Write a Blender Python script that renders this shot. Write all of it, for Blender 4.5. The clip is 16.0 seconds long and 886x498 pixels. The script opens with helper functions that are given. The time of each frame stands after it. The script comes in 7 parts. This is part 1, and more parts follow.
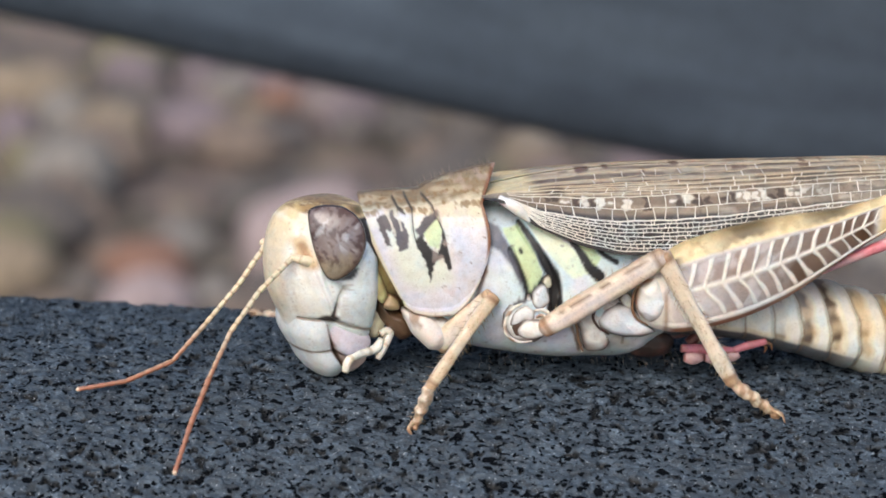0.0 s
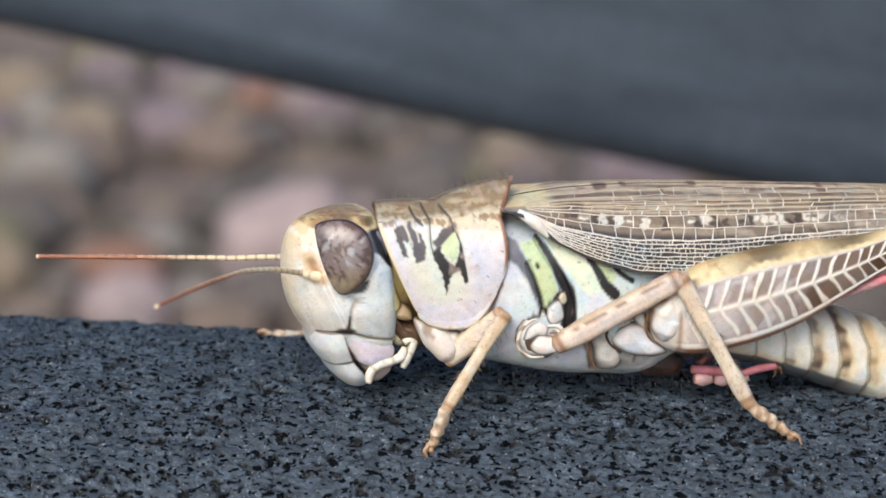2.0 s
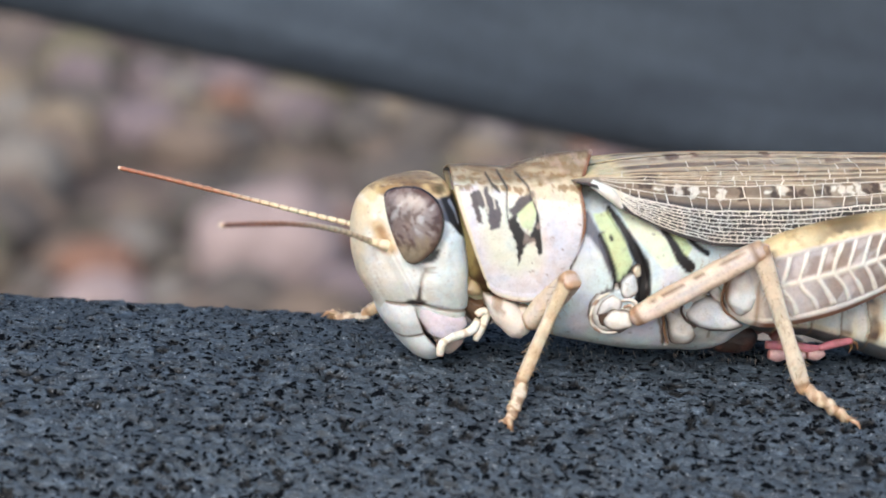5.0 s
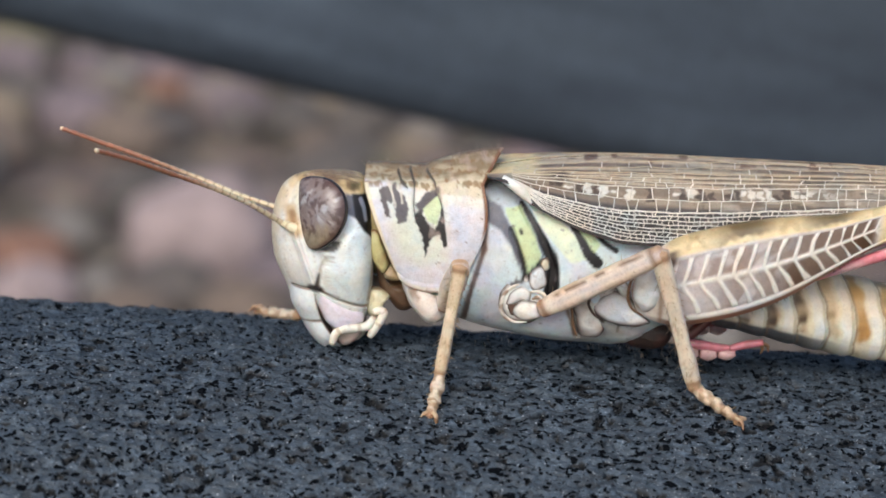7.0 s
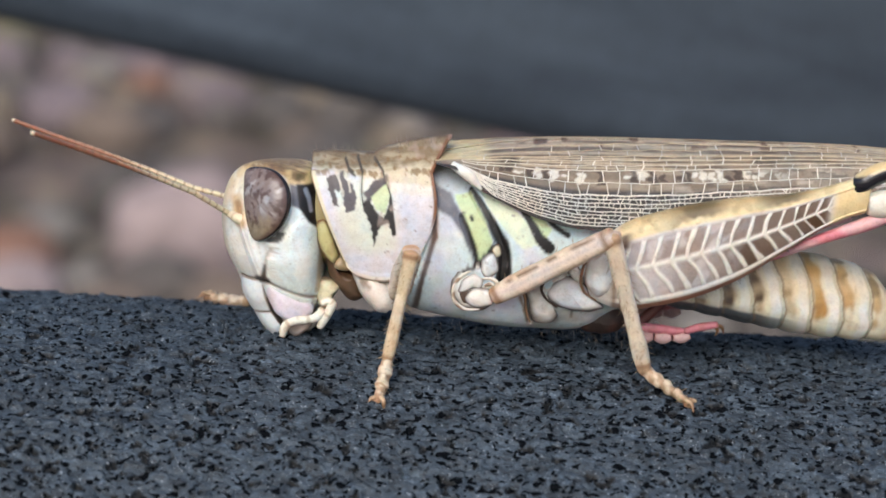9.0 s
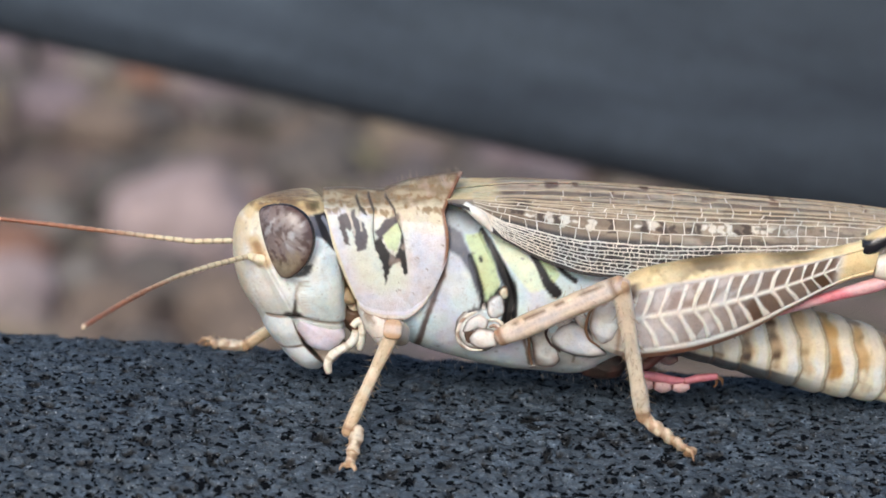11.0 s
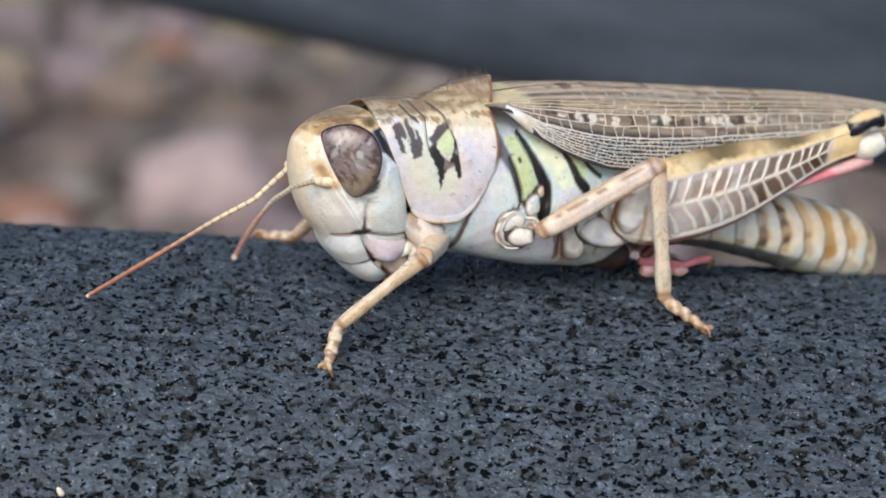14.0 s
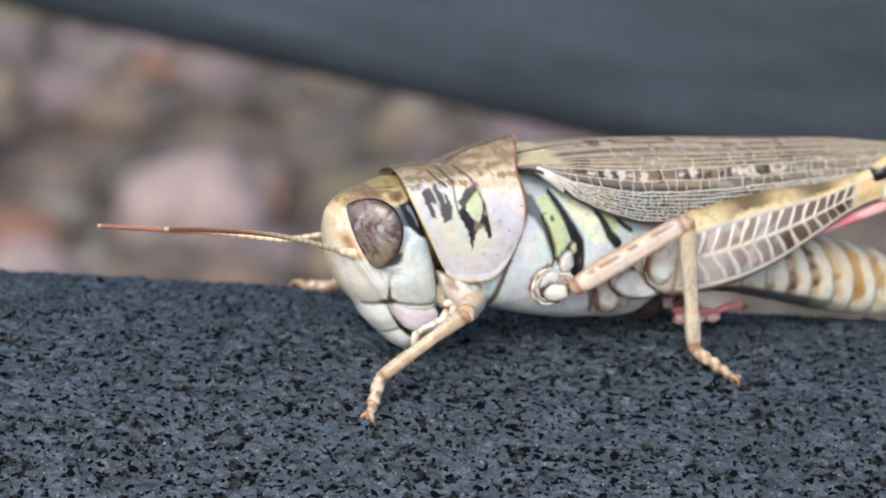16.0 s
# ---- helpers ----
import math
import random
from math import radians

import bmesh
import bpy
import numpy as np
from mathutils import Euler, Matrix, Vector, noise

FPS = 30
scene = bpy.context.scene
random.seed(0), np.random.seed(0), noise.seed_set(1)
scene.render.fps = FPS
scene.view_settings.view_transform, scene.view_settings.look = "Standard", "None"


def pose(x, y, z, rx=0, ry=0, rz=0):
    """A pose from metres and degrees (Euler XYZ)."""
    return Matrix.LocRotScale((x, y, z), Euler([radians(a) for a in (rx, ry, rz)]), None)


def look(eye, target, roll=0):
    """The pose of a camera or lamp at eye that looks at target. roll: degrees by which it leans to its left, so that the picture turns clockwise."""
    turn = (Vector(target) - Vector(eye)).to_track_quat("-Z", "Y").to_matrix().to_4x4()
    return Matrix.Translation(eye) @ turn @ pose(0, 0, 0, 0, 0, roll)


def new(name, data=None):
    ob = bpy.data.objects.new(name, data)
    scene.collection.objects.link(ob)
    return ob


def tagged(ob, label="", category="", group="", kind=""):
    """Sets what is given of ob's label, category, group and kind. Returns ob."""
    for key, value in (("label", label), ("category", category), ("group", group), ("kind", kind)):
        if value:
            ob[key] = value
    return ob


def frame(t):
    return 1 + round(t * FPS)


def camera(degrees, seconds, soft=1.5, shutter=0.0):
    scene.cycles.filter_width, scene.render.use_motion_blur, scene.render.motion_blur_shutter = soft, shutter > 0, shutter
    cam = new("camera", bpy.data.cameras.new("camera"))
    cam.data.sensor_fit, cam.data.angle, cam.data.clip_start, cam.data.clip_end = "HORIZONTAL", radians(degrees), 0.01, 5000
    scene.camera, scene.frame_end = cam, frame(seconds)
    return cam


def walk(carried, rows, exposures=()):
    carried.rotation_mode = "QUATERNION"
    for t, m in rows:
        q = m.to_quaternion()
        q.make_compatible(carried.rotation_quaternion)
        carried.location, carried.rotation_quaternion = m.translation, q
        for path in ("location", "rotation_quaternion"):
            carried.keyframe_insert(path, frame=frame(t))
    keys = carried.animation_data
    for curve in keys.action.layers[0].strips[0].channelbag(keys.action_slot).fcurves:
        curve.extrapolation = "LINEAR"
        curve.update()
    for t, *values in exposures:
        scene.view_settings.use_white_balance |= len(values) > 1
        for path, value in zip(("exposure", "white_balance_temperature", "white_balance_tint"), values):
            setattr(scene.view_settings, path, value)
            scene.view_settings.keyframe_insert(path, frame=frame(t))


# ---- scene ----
# ---------------------------------------------------------------- camera
cam = camera(24, 16.0, soft=1.75)
cam.data.dof.use_dof = True
cam.data.dof.focus_distance = 0.0824
cam.data.dof.aperture_fstop = 66.0

PATH = [
    (0, pose(0.00328, -0.08453, 0.02560, 75.695, -2.348, 3.485)),
    (0.5, pose(0.00269, -0.08434, 0.02647, 75.656, -2.313, 3.285)),
    (1, pose(0.00280, -0.08397, 0.02594, 75.641, -2.334, 3.037)),
    (1.5, pose(0.00101, -0.08340, 0.02531, 75.511, -2.504, 2.918)),
    (2, pose(0.00169, -0.08400, 0.02629, 75.696, -2.506, 2.869)),
    (2.5, pose(-0.00119, -0.08428, 0.02559, 75.394, -2.446, 2.805)),
    (3, pose(-0.00259, -0.08432, 0.02497, 75.588, -2.268, 2.497)),
    (3.5, pose(-0.00305, -0.08390, 0.02507, 75.347, -2.166, 2.255)),
    (3.7, pose(-0.00203, -0.08356, 0.02530, 75.419, -2.125, 2.250)),
    (5.8, pose(-0.00231, -0.07960, 0.02369, 75.852, -3.694, 1.810)),
    (6, pose(-0.00084, -0.08003, 0.02390, 75.714, -3.724, 1.458)),
    (6.5, pose(0.00117, -0.08328, 0.02515, 75.805, -3.918, 0.542)),
    (7, pose(-0.00158, -0.08315, 0.02542, 75.694, -3.932, 0.536)),
    (7.5, pose(-0.00167, -0.08306, 0.02576, 75.877, -3.764, 0.344)),
    (8, pose(-0.00123, -0.08347, 0.02458, 75.652, -3.667, 0.257)),
    (8.5, pose(-0.00216, -0.08323, 0.02526, 75.674, -3.618, 0.257)),
    (9, pose(0.00000, -0.08265, 0.02501, 75.528, -3.580, 0.067)),
    (9.5, pose(-0.00046, -0.08305, 0.02651, 75.769, -3.644, 0.094)),
    (10, pose(-0.00027, -0.08212, 0.02721, 75.453, -3.470, 0.224)),
    (12.3, pose(-0.00041, -0.08262, 0.02713, 75.343, -3.722, -0.448)),
    (12.5, pose(-0.00081, -0.08212, 0.02670, 75.369, -3.547, -0.086)),
    (13, pose(0.00020, -0.08178, 0.02716, 75.092, -3.399, 0.193)),
    (13.5, pose(0.00022, -0.08586, 0.02698, 74.657, -3.262, 0.533)),
    (14, pose(-0.00045, -0.08740, 0.02494, 74.530, -3.277, 0.518)),
    (14.5, pose(-0.00161, -0.08723, 0.02460, 74.437, -3.442, 0.397)),
    (15, pose(-0.00197, -0.08701, 0.02623, 74.805, -3.489, 0.238)),
    (15.5, pose(-0.00300, -0.08755, 0.02603, 74.799, -3.488, 0.174)),
    (16, pose(-0.00279, -0.08964, 0.02696, 75.028, -3.401, 0.112)),
]
EXPOSURES = [(0, 0.32), (2.0, 0.36), (2.5, 0.67), (3.0, 0.70), (3.7, 0.62), (5.8, 0.40), (6.1, 0.34), (6.5, 0.16), (10.0, 0.22), (12.5, 0.26), (13.9, 0.28), (14.5, 0.85), (15.0, 0.45), (16, 0.42)]
walk(cam, PATH, EXPOSURES)

# ---------------------------------------------------------------- light: open shade under a bright sky
world = bpy.data.worlds.new("world")
scene.world = world
world.use_nodes = True
wn = world.node_tree.nodes
sky = wn.new("ShaderNodeTexSky")
sky.sky_type = "NISHITA"
sky.sun_disc = False
sky.sun_elevation, sky.sun_rotation = radians(42), radians(198)
sky.air_density, sky.dust_density = 1.0, 3.0
world.node_tree.links.new(sky.outputs[0], wn["Background"].inputs[0])
wn["Background"].inputs[1].default_value = 0.15

sun = new("sun", bpy.data.lights.new("sun", "SUN"))
sun.data.energy, sun.data.angle = 1.5, radians(40)
sun.data.color = (1.0, 0.965, 0.925)
sun.matrix_world = look((-0.4, -1.2, 1.15), (0, 0, 0))

# ---------------------------------------------------------------- material helpers
MM = 0.001


class Nodes:
    def __init__(self, name):
        self.mat = bpy.data.materials.new(name)
        self.mat.use_nodes = True
        self.t = self.mat.node_tree
        self.b = self.t.nodes["Principled BSDF"]

    def node(self, kind, **sockets):
        n = self.t.nodes.new(kind)
        for key, value in sockets.items():
            n.inputs[key.replace("_", " ")].default_value = value
        return n

    def link(self, a, b):
        self.t.links.new(a, b)

    def coords(self):
        return self.t.nodes.new("ShaderNodeTexCoord").outputs["Object"]

    def noise(self, scale, detail=4.0, rough=0.55, vec=None):
        n = self.node("ShaderNodeTexNoise", Scale=scale, Detail=detail, Roughness=rough)
        self.link(vec or self.coords(), n.inputs["Vector"])
        return n.outputs["Fac"]

    def ramp(self, fac, *stops):
        n = self.t.nodes.new("ShaderNodeValToRGB")
        while len(n.color_ramp.elements) < len(stops):
            n.color_ramp.elements.new(0.5)
        for el, (p, c) in zip(n.color_ramp.elements, stops):
            el.position, el.color = p, (*c, 1) if len(c) == 3 else c
        self.link(fac, n.inputs[0])
        return n.outputs[0]

    def mix(self, a, b, fac, mode="MIX"):
        n = self.t.nodes.new("ShaderNodeMix")
        n.data_type, n.blend_type = "RGBA", mode
        for sock, v in ((n.inputs[6], a), (n.inputs[7], b), (n.inputs[0], fac)):
            if isinstance(v, (int, float, tuple)):
                sock.default_value = v if not isinstance(v, tuple) else (*v, 1)
            else:
                self.link(v, sock)
        return n.outputs[2]

    def bump(self, height, strength, distance):
        n = self.node("ShaderNodeBump", Strength=strength, Distance=distance)
        self.link(height, n.inputs["Height"])
        self.link(n.outputs[0], self.b.inputs["Normal"])

    def done(self, color, rough, spec=0.5, **more):
        if isinstance(color, tuple):
            self.b.inputs["Base Color"].default_value = (*color, 1)
        else:
            self.link(color, self.b.inputs["Base Color"])
        if isinstance(rough, (int, float)):
            self.b.inputs["Roughness"].default_value = rough
        else:
            self.link(rough, self.b.inputs["Roughness"])
        self.b.inputs["Specular IOR Level"].default_value = spec
        for key, value in more.items():
            self.b.inputs[key.replace("_", " ")].default_value = value
        return self.mat


def cuticle(name, rough=0.42, grain=0.22, coarse=2500, fine=14000, bump=0.00002, spec=0.5, soft=0.12):
    """Insect shell: its pigment comes from the mesh, with fine speckle and a dimpled relief."""
    m = Nodes(name)
    pig = m.node("ShaderNodeVertexColor")
    pig.layer_name = "pigment"
    a = m.noise(coarse, 5, 0.6)
    b = m.noise(fine, 3, 0.6)
    c = m.mix(pig.outputs[0], m.ramp(a, (0.3, (0.55, 0.52, 0.5)), (0.62, (1, 1, 1))), grain, "MULTIPLY")
    c = m.mix(c, m.ramp(b, (0.28, (0.5, 0.42, 0.36)), (0.48, (1, 1, 1))), grain, "MULTIPLY")
    d = m.noise(900, 4, 0.6)
    c = m.mix(c, m.ramp(d, (0.34, (0.80, 0.90, 1.0)), (0.5, (1, 1, 1)), (0.66, (1.0, 0.945, 0.87))), 0.75, "MULTIPLY")
    w = m.noise(1900, 5, 0.7)
    c = m.mix(c, m.ramp(w, (0.30, (0.50, 0.40, 0.33)), (0.40, (1, 1, 1))), 0.55 * min(1.0, grain * 3), "MULTIPLY")
    c = m.mix(c, (0.975, 0.965, 0.955), 1.0, "MULTIPLY")
    m.bump(m.mix(w, b, 0.35), 0.55, bump * 3.5)
    r = m.ramp(a, (0.2, (rough + 0.12,) * 3), (0.8, (rough - 0.1,) * 3))
    return m.done(c, r, spec, Subsurface_Weight=soft, Subsurface_Scale=0.00035)


SHELL = cuticle("insect shell", grain=0.30, bump=0.00003)
LIMB = cuticle("limb shell", 0.4, 0.32, 3000, 12000)
WING = cuticle("wing membrane", 0.5, 0.45, 3000, 20000)
EYE = cuticle("compound eye", 0.16, 0.35, 3500, 30000, 0.000006, 0.6, 0.0)


def foam_material():
    """Grey skin torn open by small cells; inner shade and pale glints painted in."""
    m = Nodes("black foam rubber")
    stretch = m.t.nodes.new("ShaderNodeMapping")
    stretch.inputs["Scale"].default_value = (0.72, 1.0, 1.0)
    m.link(m.coords(), stretch.inputs["Vector"])
    long = stretch.outputs[0]
    base = m.noise(700, 6, 0.65)
    flake = m.noise(6200, 3, 0.6, long)
    cells = m.noise(4700, 1.5, 0.5, long)
    tears = m.noise(3300, 2.0, 0.5, long)
    glints = m.noise(11000, 2, 0.5)
    pig = m.node("ShaderNodeVertexColor")
    pig.layer_name = "pigment"
    c = m.ramp(base, (0.3, (0.078, 0.110, 0.146)), (0.5, (0.099, 0.138, 0.183)), (0.72, (0.120, 0.166, 0.215)))
    c = m.mix(c, m.ramp(flake, (0.34, (0.80, 0.81, 0.82)), (0.5, (1.02, 1.02, 1.02)), (0.68, (1.6, 1.6, 1.6))), 0.9, "MULTIPLY")
    c = m.mix(c, pig.outputs[0], 1.0, "MULTIPLY")
    # small pale glints on the foam, painted into the colour
    c = m.mix(c, (0.42, 0.47, 0.52), m.ramp(glints, (0.66, (0, 0, 0)), (0.72, (0.7, 0.7, 0.7))))
    hole = m.mix(m.ramp(cells, (0.360, (0, 0, 0)), (0.380, (1, 1, 1))), m.ramp(tears, (0.35, (0, 0, 0)), (0.38, (1, 1, 1))), 1.0, "MULTIPLY")
    # rounded open cells of uneven size
    warp = m.node("ShaderNodeTexNoise", Scale=2600.0, Detail=2.0)
    m.link(m.coords(), warp.inputs["Vector"])
    bent = m.t.nodes.new("ShaderNodeVectorMath")
    bent.operation = "MULTIPLY_ADD"
    bent.inputs[1].default_value = (0.00030, 0.00030, 0.00030)
    m.link(warp.outputs["Color"], bent.inputs[0])
    m.link(long, bent.inputs[2])
    vor = m.node("ShaderNodeTexVoronoi", Scale=2300.0, Randomness=1.0)
    m.link(bent.outputs[0], vor.inputs["Vector"])
    sep = m.t.nodes.new("ShaderNodeSeparateColor")
    m.link(vor.outputs["Color"], sep.inputs[0])
    size = m.t.nodes.new("ShaderNodeMath")
    size.operation = "MULTIPLY_ADD"
    size.inputs[1].default_value, size.inputs[2].default_value = -0.50, 0.62
    m.link(sep.outputs[0], size.inputs[0])
    reach = m.t.nodes.new("ShaderNodeMath")
    reach.operation = "ADD"
    m.link(vor.outputs["Distance"], reach.inputs[0])
    m.link(size.outputs[0], reach.inputs[1])
    hole = m.mix(hole, m.ramp(reach.outputs[0], (0.47, (0, 0, 0)), (0.53, (1, 1, 1))), 1.0, "MULTIPLY")
    # shade inside the open cells, painted in as near black
    c = m.mix((0.005, 0.006, 0.008), c, hole)
    relief = m.mix(hole, m.ramp(flake, (0.3, (0, 0, 0)), (0.7, (1, 1, 1))), 0.4)
    m.bump(relief, 0.8, 0.00010)
    m.link(m.ramp(hole, (0.3, (0.0, 0.0, 0.0)), (1.0, (0.35, 0.35, 0.35))), m.b.inputs["Specular IOR Level"])
    return m.done(c, 0.55, 0.35)


FOAM = foam_material()


def plain_foam_material():
    m = Nodes("grey foam with painted shade")
    a = m.noise(35, 5, 0.6)
    b = m.noise(900, 4, 0.6)
    c = m.ramp(a, (0.3, (0.077, 0.103, 0.136)), (0.7, (0.107, 0.141, 0.186)))
    c = m.mix(c, m.ramp(b, (0.3, (0.6, 0.6, 0.6)), (0.6, (1, 1, 1))), 0.8, "MULTIPLY")
    # shade towards the right end, painted into the mesh colour
    painted_shade = m.node("ShaderNodeVertexColor")
    painted_shade.layer_name = "pigment"
    c = m.mix(c, painted_shade.outputs[0], 1.0, "MULTIPLY")
    fold = m.t.nodes.new("ShaderNodeMapping")
    fold.inputs["Scale"].default_value = (0.2, 1.0, 1.0)
    m.link(m.coords(), fold.inputs["Vector"])
    c = m.mix(c, m.ramp(m.noise(260, 4, 0.6, fold.outputs[0]), (0.32, (0.62, 0.64, 0.68)), (0.62, (1.15, 1.15, 1.15))), 0.8, "MULTIPLY")
    m.bump(b, 0.6, 0.0003)
    return m.done(c, 0.8, 0.3)


FOAM_BACK = plain_foam_material()

# ---------------------------------------------------------------- mesh helpers


def link_mesh(name, verts, faces, material, parent=None, label="", colors=None, smooth=True):
    me = bpy.data.meshes.new(name)
    me.from_pydata([tuple(v) for v in np.asarray(verts, float)], [], [tuple(int(i) for i in f) for f in faces])
    me.materials.append(material)
    if smooth:
        me.polygons.foreach_set("use_smooth", [True] * len(me.polygons))
    if colors is not None:
        layer = me.color_attributes.new("pigment", "FLOAT_COLOR", "POINT")
        rgba = np.ones((len(verts), 4))
        rgba[:, :3] = np.clip(colors, 0, 1)
        layer.data.foreach_set("color", rgba.ravel())
    me.update()
    ob = new(name, me)
    if parent is not None:
        ob.parent = parent
    if label:
        tagged(ob, label)
    return ob


def grid_faces(nu, nv, wrap_u=False, wrap_v=False, start=0, flip=False):
    iu = np.arange(nu if wrap_u else nu - 1)
    iv = np.arange(nv if wrap_v else nv - 1)
    a, b = np.meshgrid(iu, iv, indexing="ij")
    a2, b2 = (a + 1) % nu, (b + 1) % nv
    q = np.stack([a * nv + b, a2 * nv + b, a2 * nv + b2, a * nv + b2], -1).reshape(-1, 4) + start
    return q[:, ::-1] if flip else q


def spline(xs, ys, x):
    """Smooth monotone-ish curve through the stations (xs, ys)."""
    xs, ys, x = np.asarray(xs, float), np.asarray(ys, float), np.asarray(x, float)
    d = np.diff(ys) / np.diff(xs)
    m = np.concatenate([[d[0]], np.where(d[:-1] * d[1:] > 0, 2 * d[:-1] * d[1:] / (d[:-1] + d[1:] + 1e-12), 0), [d[-1]]])
    k = np.clip(np.searchsorted(xs, x) - 1, 0, len(xs) - 2)
    h = xs[k + 1] - xs[k]
    t = np.clip((x - xs[k]) / h, 0, 1)
    return ((2 * t**3 - 3 * t**2 + 1) * ys[k] + (t**3 - 2 * t**2 + t) * h * m[k] + (3 * t**2 - 2 * t**3) * ys[k + 1] + (t**3 - t**2) * h * m[k + 1])


def ease(v, lo, hi):
    t = np.clip((v - lo) / (hi - lo), 0, 1)
    return t * t * (3 - 2 * t)


def dist_line(x, z, pts):
    """Distance to a polyline, and how far along it (0 to 1) the nearest place lies."""
    best, along = np.full(np.shape(x), 1e9), np.zeros(np.shape(x))
    n = len(pts) - 1
    for i in range(n):
        (ax, az), (bx, bz) = pts[i], pts[i + 1]
        dx, dz = bx - ax, bz - az
        t = np.clip(((x - ax) * dx + (z - az) * dz) / (dx * dx + dz * dz + 1e-12), 0, 1)
        d = np.hypot(x - ax - t * dx, z - az - t * dz)
        along = np.where(d < best, (i + t) / n, along)
        best = np.minimum(best, d)
    return best, along


def stroke(x, z, pts, w0, w1=None, soft=0.06):
    d, t = dist_line(x, z, pts)
    w = w0 + (t * ((w1 if w1 is not None else w0) - w0))
    return 1 - ease(d, w * 0.5 - soft * 0.5, w * 0.5 + soft)


def area(x, z, pts, soft=0.06):
    """1 inside a closed outline, 0 outside, with a soft rim."""
    inside = np.zeros(np.shape(x), bool)
    n = len(pts)
    for i in range(n):
        (ax, az), (bx, bz) = pts[i], pts[(i + 1) % n]
        cross = (az > z) != (bz > z)
        inside ^= cross & (x < (bx - ax) * (z - az) / (bz - az + 1e-12) + ax)
    d, _ = dist_line(x, z, list(pts) + [pts[0]])
    return 1 - ease(np.where(inside, -d, d), -soft, soft)


def tint(col, rgb, mask):
    return col + (np.asarray(rgb) - col) * np.asarray(mask)[..., None]


def wave(x, y, z, scale, seed=0):
    """Cheap smooth variation, about -1 to 1."""
    r = np.random.RandomState(seed)
    s = 0
    for k in range(7):
        w = r.normal(size=3) * scale * (1 + 0.4 * k)
        s = s + np.sin(x * w[0] + y * w[1] + z * w[2] + r.uniform(0, 6.28)) / (1 + 0.25 * k)
    return s / 2.6


BROWN, BLACK = (0.16, 0.085, 0.04), (0.012, 0.011, 0.012)
ICE, LILAC, LIME = (0.66, 0.79, 0.82), (0.71, 0.67, 0.76), (0.58, 0.70, 0.42)
WHITE, PINK = (0.82, 0.82, 0.78), (0.72, 0.23, 0.28)
SLATE = (0.135, 0.14, 0.175)


def loft_x(stations, nu, nv, power=0.8):
    """Closed body along x from stations (x, top, bottom, half width). Returns x, y, z, u, angle grids in mm."""
    s = np.array(stations, float)
    u = np.linspace(0, 1, nu)
    x = s[0, 0] + (s[-1, 0] - s[0, 0]) * u
    top, bot, w = (spline(s[:, 0], s[:, k], x) for k in (1, 2, 3))
    a = np.linspace(0, 2 * np.pi, nv, endpoint=False)
    ca, sa = np.cos(a), np.sin(a)
    ca, sa = np.sign(ca) * np.abs(ca) ** power, np.sign(sa) * np.abs(sa) ** power
    X = np.repeat(x[:, None], nv, 1)
    Y = -w[:, None] * ca[None]
    Z = (top + bot)[:, None] / 2 + (top - bot)[:, None] / 2 * sa[None]
    return X, Y, Z


def cap_faces(nu, nv):
    """Quads of a tube with its two ends closed by fans round extra centre vertices (added last)."""
    f = [tuple(q) for q in grid_faces(nu, nv, wrap_v=True)]
    c0, c1 = nu * nv, nu * nv + 1
    f += [(c0, j, (j + 1) % nv) for j in range(nv)]
    o = (nu - 1) * nv
    f += [(c1, o + (j + 1) % nv, o + j) for j in range(nv)]
    return f


def closed(X, Y, Z):
    nu, nv = X.shape
    v = np.stack([X, Y, Z], -1).reshape(-1, 3)
    v = np.vstack([v, v[:nv].mean(0), v[-nv:].mean(0)])
    return v, cap_faces(nu, nv)


def tube(points, radii, nv=14, per=8, flat=1.0):
    """A limb piece along points (mm) with radii at the same stations. Returns verts, faces and the way along (0 to 1)."""
    p, r = np.array(points, float), np.array(radii, float)
    n = (len(p) - 1) * per + 1
    k = np.linspace(0, len(p) - 1, n)
    st = np.arange(len(p))
    c = np.stack([spline(st, p[:, i], k) for i in range(3)], 1)
    rr = spline(st, r, k)
    t = np.gradient(c, axis=0)
    t /= np.linalg.norm(t, axis=1)[:, None] + 1e-12
    ref = np.array([0.0, 1.0, 0.0]) if abs(t[:, 1]).max() < 0.9 else np.array([0.3, 0.2, 1.0])
    a = np.cross(t, ref)
    a /= np.linalg.norm(a, axis=1)[:, None]
    b = np.cross(t, a)
    ang = np.linspace(0, 2 * np.pi, nv, endpoint=False)
    v = c[:, None] + rr[:, None, None] * (np.cos(ang)[None, :, None] * a[:, None] + flat * np.sin(ang)[None, :, None] * b[:, None])
    X, Y, Z = v[..., 0], v[..., 1], v[..., 2]
    verts, faces = closed(X, Y, Z)
    along = np.concatenate([np.repeat(k / (len(p) - 1), nv), [0, 1]])
    return verts, faces, along


